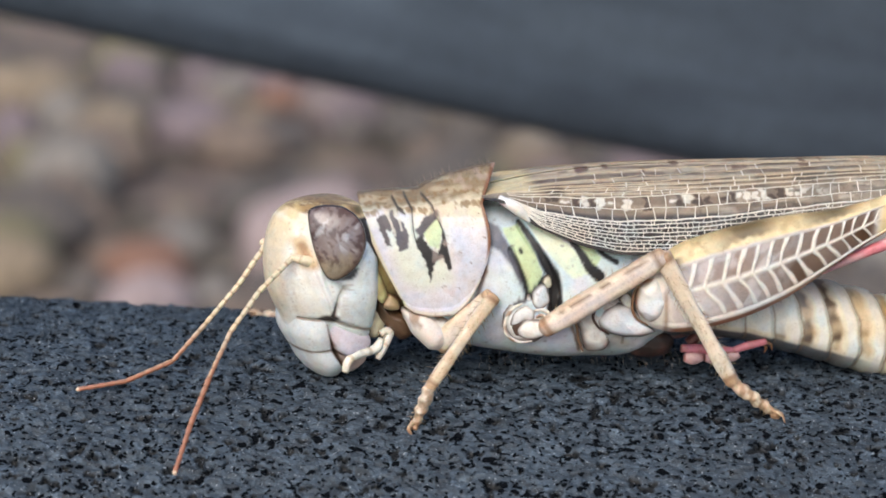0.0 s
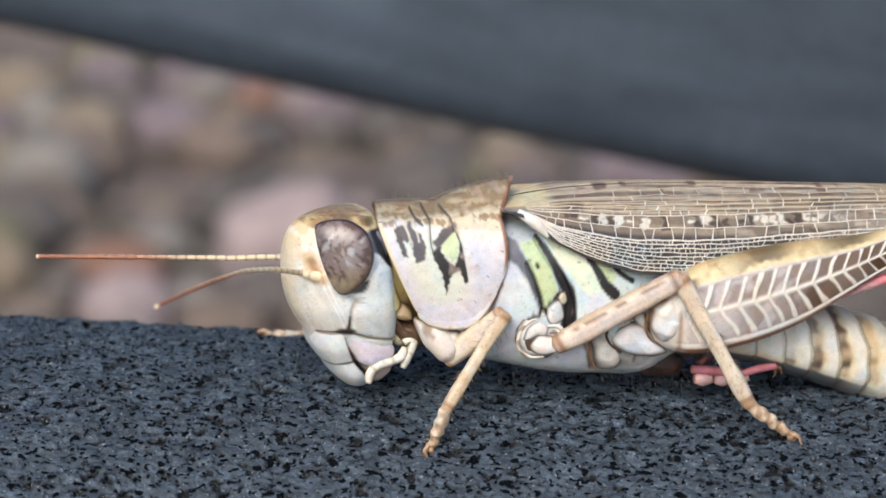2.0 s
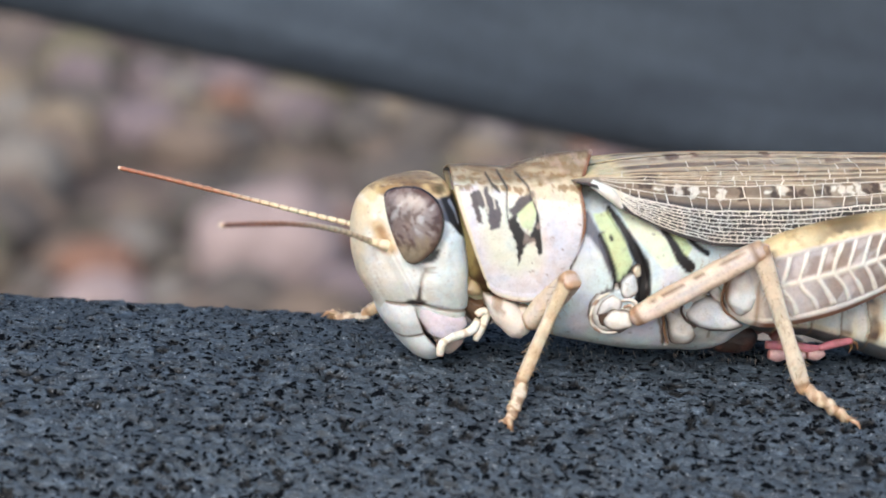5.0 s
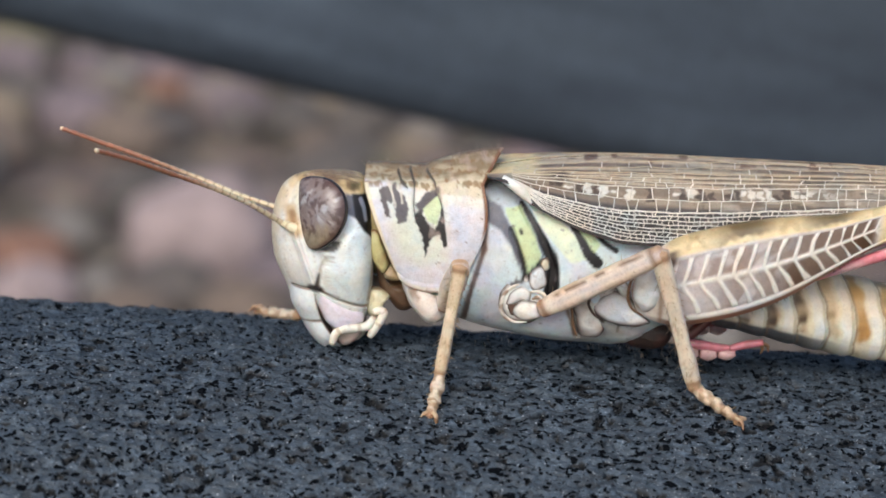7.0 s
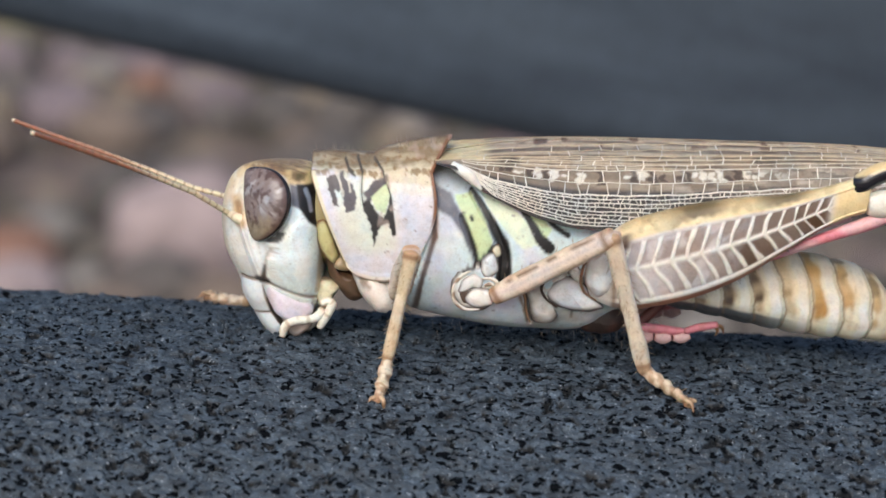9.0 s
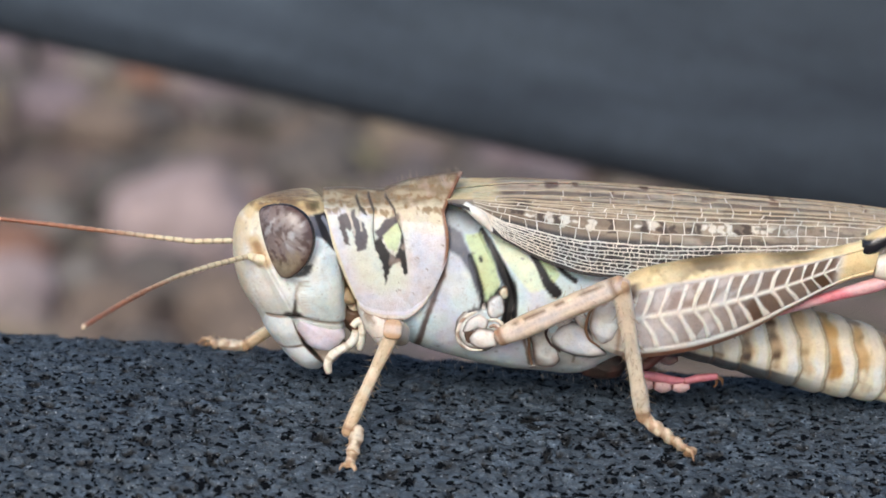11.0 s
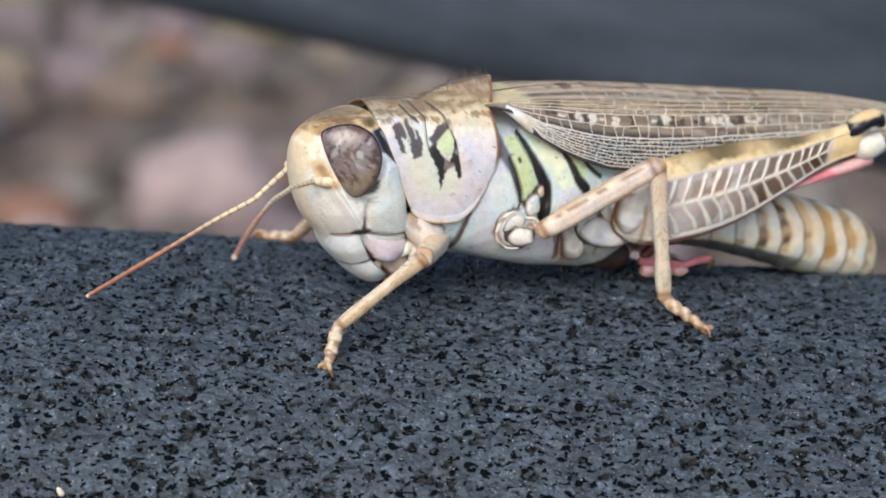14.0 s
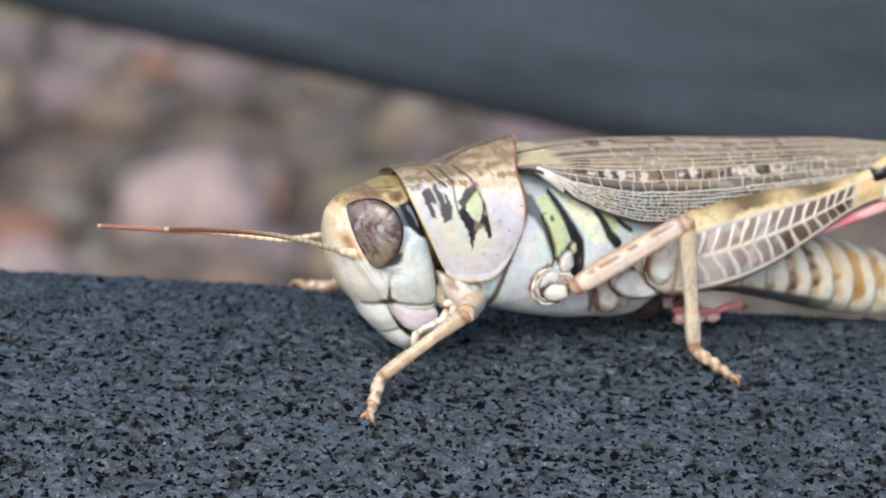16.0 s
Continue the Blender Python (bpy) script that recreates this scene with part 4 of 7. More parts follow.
def eye(side):
    """A domed eye with a straight slanting front edge and a round back."""
    o = np.array([(-1.02, 1.22), (-0.45, 1.42), (0.30, 1.36), (0.92, 0.86), (1.13, 0.05), (0.86, -0.78), (0.28, -1.33), (-0.18, -1.36), (-0.55, -0.85), (-0.84, -0.10), (-1.02, 0.65)])
    n, rows = 96, 44
    t = np.linspace(0, len(o), n, endpoint=False)
    i = np.floor(t).astype(int)
    f = (t - i)[:, None]
    p0, p1, p2, p3 = (o[(i + d) % len(o)] for d in (-1, 0, 1, 2))
    ring = 0.5 * (2 * p1 + (p2 - p0) * f + (2 * p0 - 5 * p1 + 4 * p2 - p3) * f**2 + (3 * p1 - p0 - 3 * p2 + p3) * f**3)
    th = np.linspace(0.02, np.pi - 0.02, rows)[:, None]
    r = np.sin(th) ** 0.85
    ex, ez = 1.06 * ring[:, 0][None] * r, 1.04 * ring[:, 1][None] * r
    ey = 0.52 * np.cos(th) + 0 * ex
    fore, lean = radians(31), radians(13)
    ex, ez = ex + 0.10 * (1 - r), ez
    up = ey * math.sin(lean) + ez * math.cos(lean)
    out = ey * math.cos(lean) - ez * math.sin(lean)
    x = -6.00 + ex * math.cos(fore) - out * math.sin(fore)
    sunk = 0.0 if side < 0 else 0.5
    y = side * (2.08 - sunk + out * math.cos(fore) + ex * math.sin(fore))
    v, fc = closed(x, y, 5.60 - sunk + up)
    turn = np.sum(ring[:, 0] * np.roll(ring[:, 1], -1) - ring[:, 1] * np.roll(ring[:, 0], -1))
    if (turn > 0) == (side < 0):
        fc = [q[::-1] for q in fc]
    flat = lambda g: np.concatenate([np.broadcast_to(g, ex.shape).ravel(), [0.0, 0.0]])
    lx, lz, rim = flat(ex), flat(ez), flat(np.sin(th))
    c = np.tile(np.array((0.21, 0.165, 0.16)), (len(v), 1))
    # soft blotches, bent so that they follow no axis
    bx, bz = lx + 0.22 * np.sin(3.1 * lz + 0.7), lz + 0.22 * np.sin(2.7 * lx - 0.4)
    blot = wave(bx, 0.6 * bz, bz, 4.4, 8) + 0.6 * wave(bz, bx, -bx, 8.0, 28)
    pale = wave(bz, bx, 0.5 * bx, 3.7, 29) + 0.5 * wave(bx, bz, bz, 9.0, 30)
    # grey upper patch: the eye's mottled grey reflection, painted into the colour
    c = tint(c, (0.33, 0.31, 0.32), 0.8 * np.exp(-((lx - 0.10) / 0.62) ** 2 - ((lz - 0.35) / 0.75) ** 2) * ease(pale, -0.4, 0.7))
    c = tint(c, (0.085, 0.05, 0.046), 0.9 * ease(blot, -0.1, 0.55))
    c = tint(c, (0.46, 0.45, 0.46), 0.75 * ease(pale, 0.45, 0.9) * ease(lz, -0.6, 0.0))
    c = tint(c, (0.34, 0.28, 0.18), 0.7 * ease(-lz - 0.25 * blot, 0.35, 0.95))
    c = tint(c, (0.13, 0.075, 0.06), 0.7 * ease(rim, 0.80, 0.92) * ease(lx, -0.2, 0.5))
    c = tint(c, (0.02, 0.014, 0.014), ease(rim, 0.93, 0.97))
    return part("eye", v, fc, c, EYE, head, "glossy mottled brown compound eye", NECK)


eye(-1)
eye(1)


def wrap_plate(name, label, stations, color, rim, seed):
    """A plate bent round the front of the face, from stations (front x, z, rear x, z, half width)."""
    st = np.array(stations)
    nu, nv = 40, 90
    u = np.linspace(0, 1, nu)
    k = np.linspace(0, 1, len(st))
    fx, fz, rx, rz, w = (spline(k, st[:, c], u)[:, None] for c in range(5))
    a = np.linspace(0, 2 * np.pi, nv, endpoint=False)[None]
    fw = np.where(np.cos(a) > 0, np.abs(np.cos(a)) ** 0.75, 0.06 * np.cos(a))
    swell = 1 + 0.05 * np.sin(np.pi * u)[:, None]
    X, Z = rx + (fx - rx) * fw * swell, rz + (fz - rz) * fw
    Y = -w * swell * np.sign(np.sin(a)) * np.abs(np.sin(a)) ** 0.8 + 0 * X
    v, f = closed(X, Y, Z)
    edge = np.concatenate([np.broadcast_to(np.maximum(np.abs(2 * u - 1)[:, None], 0.98 * (1 - fw)), X.shape).ravel(), [1, 1]])
    c = np.tile(np.array(color), (len(v), 1))
    c = tint(c, (0.78, 0.76, 0.72), 0.5 * ease(wave(*v.T, 1.8, seed), 0.1, 0.8))
    c = tint(c, rim, 0.85 * ease(edge + 0.03 * wave(*v.T, 4.0, seed), 0.90, 0.98))
    return part(name, v, f, c, SHELL, head, label, NECK)


PALPS = []
PALP_ROOT = (-3.65, 1.0, 1.45)


def mouthparts():
    brown = (0.16, 0.09, 0.05)
    wrap_plate("clypeus", "pale squared plate above the upper lip", [(-6.97, 2.38, -5.99, 2.36, 1.62), (-6.85, 1.70, -5.85, 1.75, 1.58), (-6.50, 0.95, -5.60, 1.05, 1.44)], (0.80, 0.85, 0.85), brown, 4)
    wrap_plate("labrum", "bluish white upper lip with a brown rim", [(-6.45, 0.92, -5.58, 1.02, 1.42), (-5.98, 0.22, -5.20, 0.50, 1.34), (-5.42, -0.30, -4.84, 0.08, 1.05), (-4.98, -0.48, -4.62, -0.18, 0.60)], (0.76, 0.83, 0.87), brown, 5)
    for sd in (-1, 1):
        plate("mandible", "lilac jaw plate with a dark rim", [(-5.98, 2.28), (-5.15, 2.02), (-4.08, 1.66), (-3.84, 1.32), (-4.05, 0.96), (-4.48, 0.72), (-5.00, 0.74), (-5.58, 1.30)], 1.40, 0.46, (0.77, 0.71, 0.80), brown, head, sd, NECK, fleck=(0.76, 0.74, 0.78), seed=6, box=0.55, edge=0.93)
        plate("jaw_tip", "mauve brown faceted jaw end", [(-5.20, 0.92), (-4.60, 1.05), (-3.90, 1.05), (-3.88, 0.66), (-4.22, 0.18), (-4.66, 0.02), (-4.98, 0.30)], 1.05, 0.5, (0.58, 0.47, 0.42), brown, head, sd, NECK, seed=7, box=0.55)
        plate("lower_lip", "cream folded lower lip", [(-4.42, 0.41), (-4.02, 0.82), (-3.75, 0.98), (-3.69, 0.53), (-4.06, 0.14), (-4.54, 0.02)], 0.55, 0.5, (0.72, 0.68, 0.58), brown, head, sd, NECK, seed=8)
        plate("maxilla", "cream knobbed side jaw", [(-3.80, 2.40), (-3.47, 2.56), (-3.03, 2.45), (-2.81, 2.18), (-3.05, 1.88), (-3.17, 1.54), (-3.47, 1.23), (-3.81, 1.54)], 1.05, 0.45, (0.76, 0.72, 0.52), brown, head, sd, NECK, fleck=(0.36, 0.25, 0.10), seed=11)
        palps = (
            ([(-5.12, 0.18), (-5.06, 0.48), (-4.88, 0.74), (-4.52, 0.88), (-4.05, 0.92), (-3.66, 1.08), (-3.49, 1.42)], [0.13, 0.18, 0.18, 0.19, 0.17, 0.20, 0.13], 1.78),
            ([(-3.62, 0.55), (-3.46, 0.90), (-3.24, 1.25), (-3.12, 1.58), (-3.30, 1.70), (-3.55, 1.58)], [0.12, 0.20, 0.18, 0.19, 0.16, 0.14], 1.75),
        )
        for pts, rad, y0 in palps:
            v, f, t = tube([(p[0], sd * y0, p[1]) for p in pts], rad, 16, 8)
            c = tint(np.tile(np.array((0.84, 0.82, 0.72)), (len(v), 1)), (0.40, 0.28, 0.16), 0.6 * ease(np.cos(t * 6.28 * 3), 0.75, 1.0))
            c = tint(c, (0.60, 0.48, 0.32), 0.5 * ease(wave(*v.T, 3.0, 3), 0.2, 0.8))
            root = (PALP_ROOT[0], sd * PALP_ROOT[1], PALP_ROOT[2])
            PALPS.append((part("palp", v, f, c, LIMB, head, "cream jointed mouth feeler", root), Vector(root) - Vector(NECK)))


mouthparts()

# ---- feelers: five stiff pieces each, beaded
FEELER, JOINTS = 2.0, 5
ROOTS = {"near": (-7.45, -1.3, 4.98), "far": (-7.25, 1.25, 4.95)}


def feeler_piece(k):
    n = 5
    pts, rad = [], []
    for i in range(n * 4 + 1):
        pts.append((FEELER * i / (4 * n), 0, 0))
        r = 0.118 - 0.010 * (k + i / (4 * n)) + (0.02 if k > 2 else 0.0)
        rad.append(r * (0.88, 0.97, 1.04, 1.0)[i % 4])
    v, f, t = tube(pts, rad, 12, 3)
    g = (k + t) / JOINTS
    c = np.tile(np.array((0.74, 0.64, 0.44)), (len(v), 1))
    c = tint(c, (0.54, 0.33, 0.21), ease(g, 0.38, 0.66))
    c = tint(c, (0.43, 0.22, 0.15), ease(g, 0.66, 0.92))
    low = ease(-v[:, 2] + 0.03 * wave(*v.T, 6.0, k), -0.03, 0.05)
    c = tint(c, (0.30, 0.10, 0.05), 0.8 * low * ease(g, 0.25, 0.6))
    c = tint(c, (0.24, 0.13, 0.07), 0.5 * ease(np.cos(t * n * 6.2832), 0.6, 0.95))
    c = tint(c, (0.80, 0.66, 0.50), ease(g, 0.985, 0.995))
    return v, f, c


FEELERS = {}
for which in ("near", "far"):
    for k, nm in enumerate(("antenna_base", "antenna_middle", "antenna_middle", "antenna_middle", "antenna_tip")):
        v, f, c = feeler_piece(k)
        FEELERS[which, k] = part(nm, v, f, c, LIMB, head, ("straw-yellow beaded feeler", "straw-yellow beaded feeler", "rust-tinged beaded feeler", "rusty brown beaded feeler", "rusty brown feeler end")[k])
for which, sy in (("near", -1), ("far", 1)):
    rx, ry, rz = ROOTS[which]
    v, f, t = tube([(-6.72, sy * 1.50, 4.80), (-6.90, sy * 1.62, 4.84), (-7.12, sy * 1.58, 4.90), (-7.30, sy * 1.42, 4.95), (rx - 0.1, ry, rz)], [0.16, 0.23, 0.20, 0.16, 0.11], 18, 8)
    c = tint(np.tile(np.array((0.80, 0.70, 0.50)), (len(v), 1)), (0.5, 0.32, 0.16), ease(np.abs(t - 0.6), 0.06, 0.0) * 0.6)
    part("antenna_socket", v, f, c, LIMB, head, "ochre feeler socket", NECK)

# ---- folded forewings
WING_TOP = [(0.66, 7.75), (2.01, 8.07), (3.59, 8.37), (6.99, 8.70), (12.68, 8.92), (17.24, 9.04), (20.46, 8.90), (23.26, 8.51)]
WING_LOW = [(0.78, 7.86), (1.62, 7.61), (2.51, 6.91), (3.66, 6.37), (5.04, 5.88), (6.62, 5.61), (8.65, 5.62), (12.68, 6.01), (16.74, 6.59), (20.34, 7.46), (23.03, 8.30)]


def wing_at(u, v, side=-1, lift=0.0):
    """A place on the folded forewing: u from root to tip, v from the back's ridge to the lower edge."""
    t, lo = np.array(WING_TOP), np.array(WING_LOW)
    xt = t[0, 0] + (t[-1, 0] - t[0, 0]) * u
    xl = lo[0, 0] + (lo[-1, 0] - lo[0, 0]) * u
    zt, zl = spline(t[:, 0], t[:, 1], xt), spline(lo[:, 0], lo[:, 1], xl)
    x = xt + (xl - xt) * v
    z = zt + (zl - zt) * np.clip((v - 0.02) / 0.98, 0, 1) ** 1.1
    wide = (2.45 + 0.5 * np.sin(np.pi * np.clip(u * 1.6, 0, 1))) * (1 - 0.55 * u**1.5)
    y = 0.15 + wide * (0.62 * ease(v, 0, 0.16) + 0.30 * ease(v, 0.1, 0.7) + 0.08 * v) + lift
    return x, side * y, z


def wing_veins():
    """Longitudinal veins fan out from the root; each is v at the root, v further out, and a strength."""
    out = []
    for v0, v1, wd in ((0.08, 0.045, 0.8), (0.12, 0.09, 0.6), (0.16, 0.14, 0.7), (0.22, 0.19, 0.8), (0.28, 0.25, 0.6), (0.34, 0.31, 0.8), (0.46, 0.46, 0.6), (0.61, 0.585, 1.1), (0.645, 0.635, 0.8), (0.685, 0.69, 0.8), (0.725, 0.745, 0.75), (0.765, 0.80, 0.75), (0.805, 0.85, 0.7), (0.85, 0.895, 0.7), (0.89, 0.935, 0.7), (0.93, 0.975, 0.7)):
        out.append((v0, v1, wd))
    return out


def vein_v(v0, v1, u):
    k = np.clip((u - 0.06) / 0.45, 0, 1)
    start = 0.42 + (v0 - 0.42) * np.clip((u - 0.0) / 0.10, 0.35, 1) if v0 > 0.4 else v0
    return start + (v1 - v0) * k


def forewing(side):
    rnd = np.random.RandomState(41)
    nu, nv = 420, 110
    u, w = np.meshgrid(np.linspace(0, 1, nu), np.linspace(0, 1, nv), indexing="ij")
    x, y, z = wing_at(u, w, side)
    V = np.stack([x, y, z], -1).reshape(-1, 3)
    U, Wv = u.ravel(), w.ravel()
    c = np.tile(np.array((0.20, 0.155, 0.115)), (len(V), 1))
    c = tint(c, (0.34, 0.285, 0.215), 0.8 * ease(wave(V[:, 0] * 0.4, 0 * U, V[:, 2] * 2.2, 2.4, 13), -0.2, 0.5))
    c = tint(c, (0.56, 0.46, 0.34), ease(0.06 - Wv, 0, 0.03))
    c = tint(c, (0.50, 0.42, 0.31), 0.9 * ease(np.sin(Wv * 110 + 0.9 * np.sin(U * 9)), 0.0, 0.6) * ease(0.34 - Wv, 0, 0.06))
    c = tint(c, (0.10, 0.07, 0.05), 0.8 * ease(-np.sin(Wv * 110 + 0.9 * np.sin(U * 9)), 0.3, 0.8) * ease(0.34 - Wv, 0, 0.06) * ease(wave(V[:, 0] * 0.7, 0 * U, V[:, 2] * 4, 2.0, 29), -0.4, 0.3))
    c = tint(c, (0.16, 0.10, 0.07), ease(0.10 - Wv, 0, 0.03) * ease(wave(V[:, 0] * 1.6, 0 * U, V[:, 2] * 3, 2.2, 23), 0.55, 0.8))
    c = tint(c, (0.045, 0.040, 0.040), ease(Wv, 0.52, 0.57) * ease(0.66 - U, 0, 0.2))
    c = tint(c, (0.12, 0.115, 0.12), 0.6 * ease(wave(V[:, 0], V[:, 1], V[:, 2], 4.0, 3), 0.2, 0.8) * ease(Wv, 0.5, 0.6) * ease(U, 0.15, 0.4))
    c = tint(c, (0.36, 0.31, 0.25), 0.8 * ease(U, 0.5, 0.8) * ease(Wv, 0.2, 0.4))
    # a row of dark and white blotches along the middle
    cellular = U / 0.0155 + 0.55 * wave(V[:, 0] * 1.4, 0 * U, V[:, 2] * 3.0, 2.0, 78)
    pick = np.random.RandomState(5).uniform(size=(96, 3))
    kid = np.clip(np.floor(cellular).astype(int), 0, 95)
    off = cellular - np.floor(cellular)
    slot = ease(off, 0.06, 0.16) * ease(0.96 - off, 0, 0.1)
    low, high = 0.31 + 0.08 * pick[kid, 1] + 0.012 * wave(*V.T, 6.0, 79), 0.40 + 0.10 * pick[kid, 2] + 0.012 * wave(*V.T, 6.0, 80)
    band = ease(Wv, low - 0.012, low + 0.012) * ease(high - Wv, -0.012, 0.012)
    reach = ease(U, 0.085, 0.12) * ease(0.66 - U, 0, 0.12)
    c = tint(c, (0.055, 0.035, 0.025), 0.95 * band * slot * reach * (pick[kid, 0] < 0.42))
    c = tint(c, (0.76, 0.73, 0.66), 0.9 * band * slot * reach * (pick[kid, 0] > 0.66))
    for k in range(150):
        cu, cv = rnd.uniform(0.34, 1.0), rnd.uniform(0.16, 0.9)
        lu, lv = rnd.uniform(0.006, 0.026), rnd.uniform(0.010, 0.026)
        m = ease(1.3 - np.maximum(np.abs(U - cu) / lu, np.abs(Wv - cv) / lv), 0, 0.35)
        c = tint(c, rnd.choice([0.07, 0.55, 0.14, 0.42, 0.10]) * np.array((1, 0.87, 0.72)), 0.65 * m * min(1, (cu - 0.30) * 4))
    c = tint(c, (0.70, 0.58, 0.34), ease(0.105 - U, 0, 0.03) * ease(0.26 - Wv, 0, 0.08))
    c = tint(c, (0.06, 0.04, 0.03), ease(0.155 - U, 0, 0.02) * ease(U, 0.10, 0.125) * ease(0.36 - Wv, 0, 0.1) * ease(Wv, 0.12, 0.2))
    f = grid_faces(nu, nv, flip=side < 0)
    ob = part("forewing", V, f, c, WING, hopper, "mottled brown net-veined folded forewing")
    sol = ob.modifiers.new("thickness", "SOLIDIFY")
    sol.thickness, sol.offset = 0.05 * MM, -1
    # veins
    VV, FF, CC, n = [], [], [], 0
    pale, tan = np.array((0.86, 0.82, 0.74)), np.array((0.60, 0.49, 0.35))

    def run(us, vs, width, col):
        nonlocal n
        us, vs = np.asarray(us), np.asarray(vs)
        x, y, z = wing_at(us, vs, side, 0.02)
        p = np.stack([x, y, z], 1)
        t = np.gradient(p, axis=0)
        t /= np.linalg.norm(t, axis=1)[:, None] + 1e-12
        nrm = np.array([0, side * 1.0, 0.25])
        b = np.cross(t, nrm)
        b /= np.linalg.norm(b, axis=1)[:, None]
        h = width / 2
        ring = np.stack([p - b * h, p + nrm * h * 0.7, p + b * h], 1)
        m = len(us)
        VV.append(ring.reshape(-1, 3))
        for i in range(m - 1):
            for j in range(2):
                q = (n + i * 3 + j, n + i * 3 + j + 1, n + (i + 1) * 3 + j + 1, n + (i + 1) * 3 + j)
                FF.append(q)
        CC.append(np.tile(col, (m * 3, 1)))
        n += m * 3

    long = wing_veins()
    for i, (v0, v1, wd) in enumerate(long):
        us = np.linspace(0.045, 0.97 if i < 9 else 0.72, 100)
        col = tan * 0.9 + (pale - tan) * min(1, max(0, (i - 2) / 5))
        run(us, vein_v(v0, v1, us) + 0.004 * np.sin(us * 55 + 2.1 * i) + 0.003 * np.sin(us * 131 + 4.7 * i), 0.058 * wd, col)
    for i in range(len(long) - 1):
        a, b = long[i], long[i + 1]
        u = 0.07 + rnd.uniform(0, 0.02)
        while u < 0.92:
            va, vb = vein_v(a[0], a[1], np.array(u)), vein_v(b[0], b[1], np.array(u))
            gap = (0.0095 if i > 6 else 0.022) * rnd.uniform(0.6, 1.6) * (1 + 1.0 * (i < 4))
            if rnd.uniform() < 0.9:
                lean = rnd.normal(0, 0.003)
                run(np.linspace(u, u + lean, 4), np.linspace(float(va), float(vb), 4), rnd.uniform(0.026, 0.05), pale * rnd.uniform(0.6, 1.08))
            u += gap
    part("vein_network", np.vstack(VV), FF, np.vstack(CC), WING, ob, "pale network of raised wing veins")
    return ob


forewing(-1)
forewing(1)
# white hinge pad below the root of the wing
v, f, t = tube([(1.34, -2.35, 7.78), (2.03, -2.62, 7.43), (2.56, -2.7, 6.92)], [0.15, 0.23, 0.07], 16, 10)
part("wing_hinge", v, f, np.tile(np.array(WHITE), (len(v), 1)), SHELL, hopper, "white wing hinge pad")


# ---- abdomen
def abdomen():
    st = [(7.60, 4.60, 1.75, 1.90), (10.83, 4.57, 1.95, 2.00), (13.60, 4.60, 1.56, 2.00), (15.69, 4.44, 1.16, 1.85), (17.2, 4.20, 0.92, 1.70), (18.7, 3.95, 0.80, 1.58), (19.9, 3.60, 0.74, 1.34), (20.7, 2.80, 0.74, 0.95), (21.1, 1.8, 0.80, 0.4)]
    X, Y, Z = loft_x(st, 320, 130, 0.85)
    v, f = closed(X, Y, Z)
    x, y, z = v.T
    s = (x - 6.5) / 13.4 * 11.0 + (z - 2.5) * 0.10 + 0.22 * ((z - 2.5) / 1.6) ** 2 + 0.06 * wave(x, 0 * x, z, 1.2, 66)
    ph = s - np.floor(s)
    ring = ease(ph, 0.0, 0.55) * (1 - ease(ph, 0.86, 1.0))
    v[:, 1] *= 1 + 0.09 * (ring - 0.5)
    v[:, 2] = 2.4 + (v[:, 2] - 2.4) * (1 + 0.045 * (ring - 0.5))
    c = np.tile(np.array((0.84, 0.80, 0.62)), (len(v), 1))
    kid = np.floor(s)
    some = wave(kid * 2.3, 0 * kid, 0 * kid, 1.4, 35)
    c = tint(c, (0.80, 0.79, 0.68), 0.7 * ease(wave(x, y, z, 1.4, 9), 0, 0.7))
    back = ease(x, 11.5, 13.8)
    band = (1 - ease(np.abs(ph - 0.20) + 0.13 * wave(x, y, z, 1.9, 71), 0.08, 0.28))
    c = tint(c, (0.44, 0.235, 0.07), np.clip(0.7 + 0.5 * some, 0.35, 1) * back * band * ease(z + 0.6 * wave(x, y, z, 1.8, 70) + 0.5 * some, 1.6, 2.5))
    c = tint(c, (0.88, 0.87, 0.80), back * 0.9 * (1 - ease(np.abs(ph - 0.70) + 0.03 * wave(x, y, z, 2.5, 72), 0.12, 0.20)))
    dark = ease(wave(x, y * 0.2, z, 1.7, 15), -0.45, 0.0)
    c = tint(c, (0.07, 0.035, 0.02), back * (1 - ease(np.abs(ph - 0.16) + 0.10 * wave(x, y, z, 2.6, 73), 0.08, 0.22)) * dark * ease(z + 0.4 * some, 2.0, 2.6))
    c = tint(c, (0.62, 0.45, 0.20), 0.40 * ease(x, 14.0, 17.0) * ease(z + 0.4 * wave(x, y, z, 1.3, 55), 2.2, 3.4))
    c = tint(c, (0.15, 0.08, 0.04), back * 0.8 * ease(z, 4.2, 4.8))
    c = tint(c, (0.62, 0.42, 0.15), ease(x, 20.2, 20.9) * 0.8)
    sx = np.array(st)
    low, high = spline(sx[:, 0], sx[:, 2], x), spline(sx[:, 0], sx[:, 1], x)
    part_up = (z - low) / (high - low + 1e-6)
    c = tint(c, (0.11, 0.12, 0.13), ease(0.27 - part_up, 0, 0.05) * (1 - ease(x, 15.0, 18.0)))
    c = tint(c, (0.55, 0.53, 0.44), 0.5 * ease(0.34 - part_up, 0, 0.1) * ease(part_up, 0.24, 0.28))
    c = tint(c, (0.76, 0.79, 0.76), 0.8 * (1 - ease(x, 12.0, 14.5)) * ease(part_up, 0.3, 0.36))
    c = tint(c, (0.24, 0.17, 0.11), 0.75 * (1 - ease(np.abs(ph - 0.03), 0.015, 0.06)))
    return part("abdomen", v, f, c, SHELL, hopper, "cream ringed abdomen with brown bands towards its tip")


belly = abdomen()


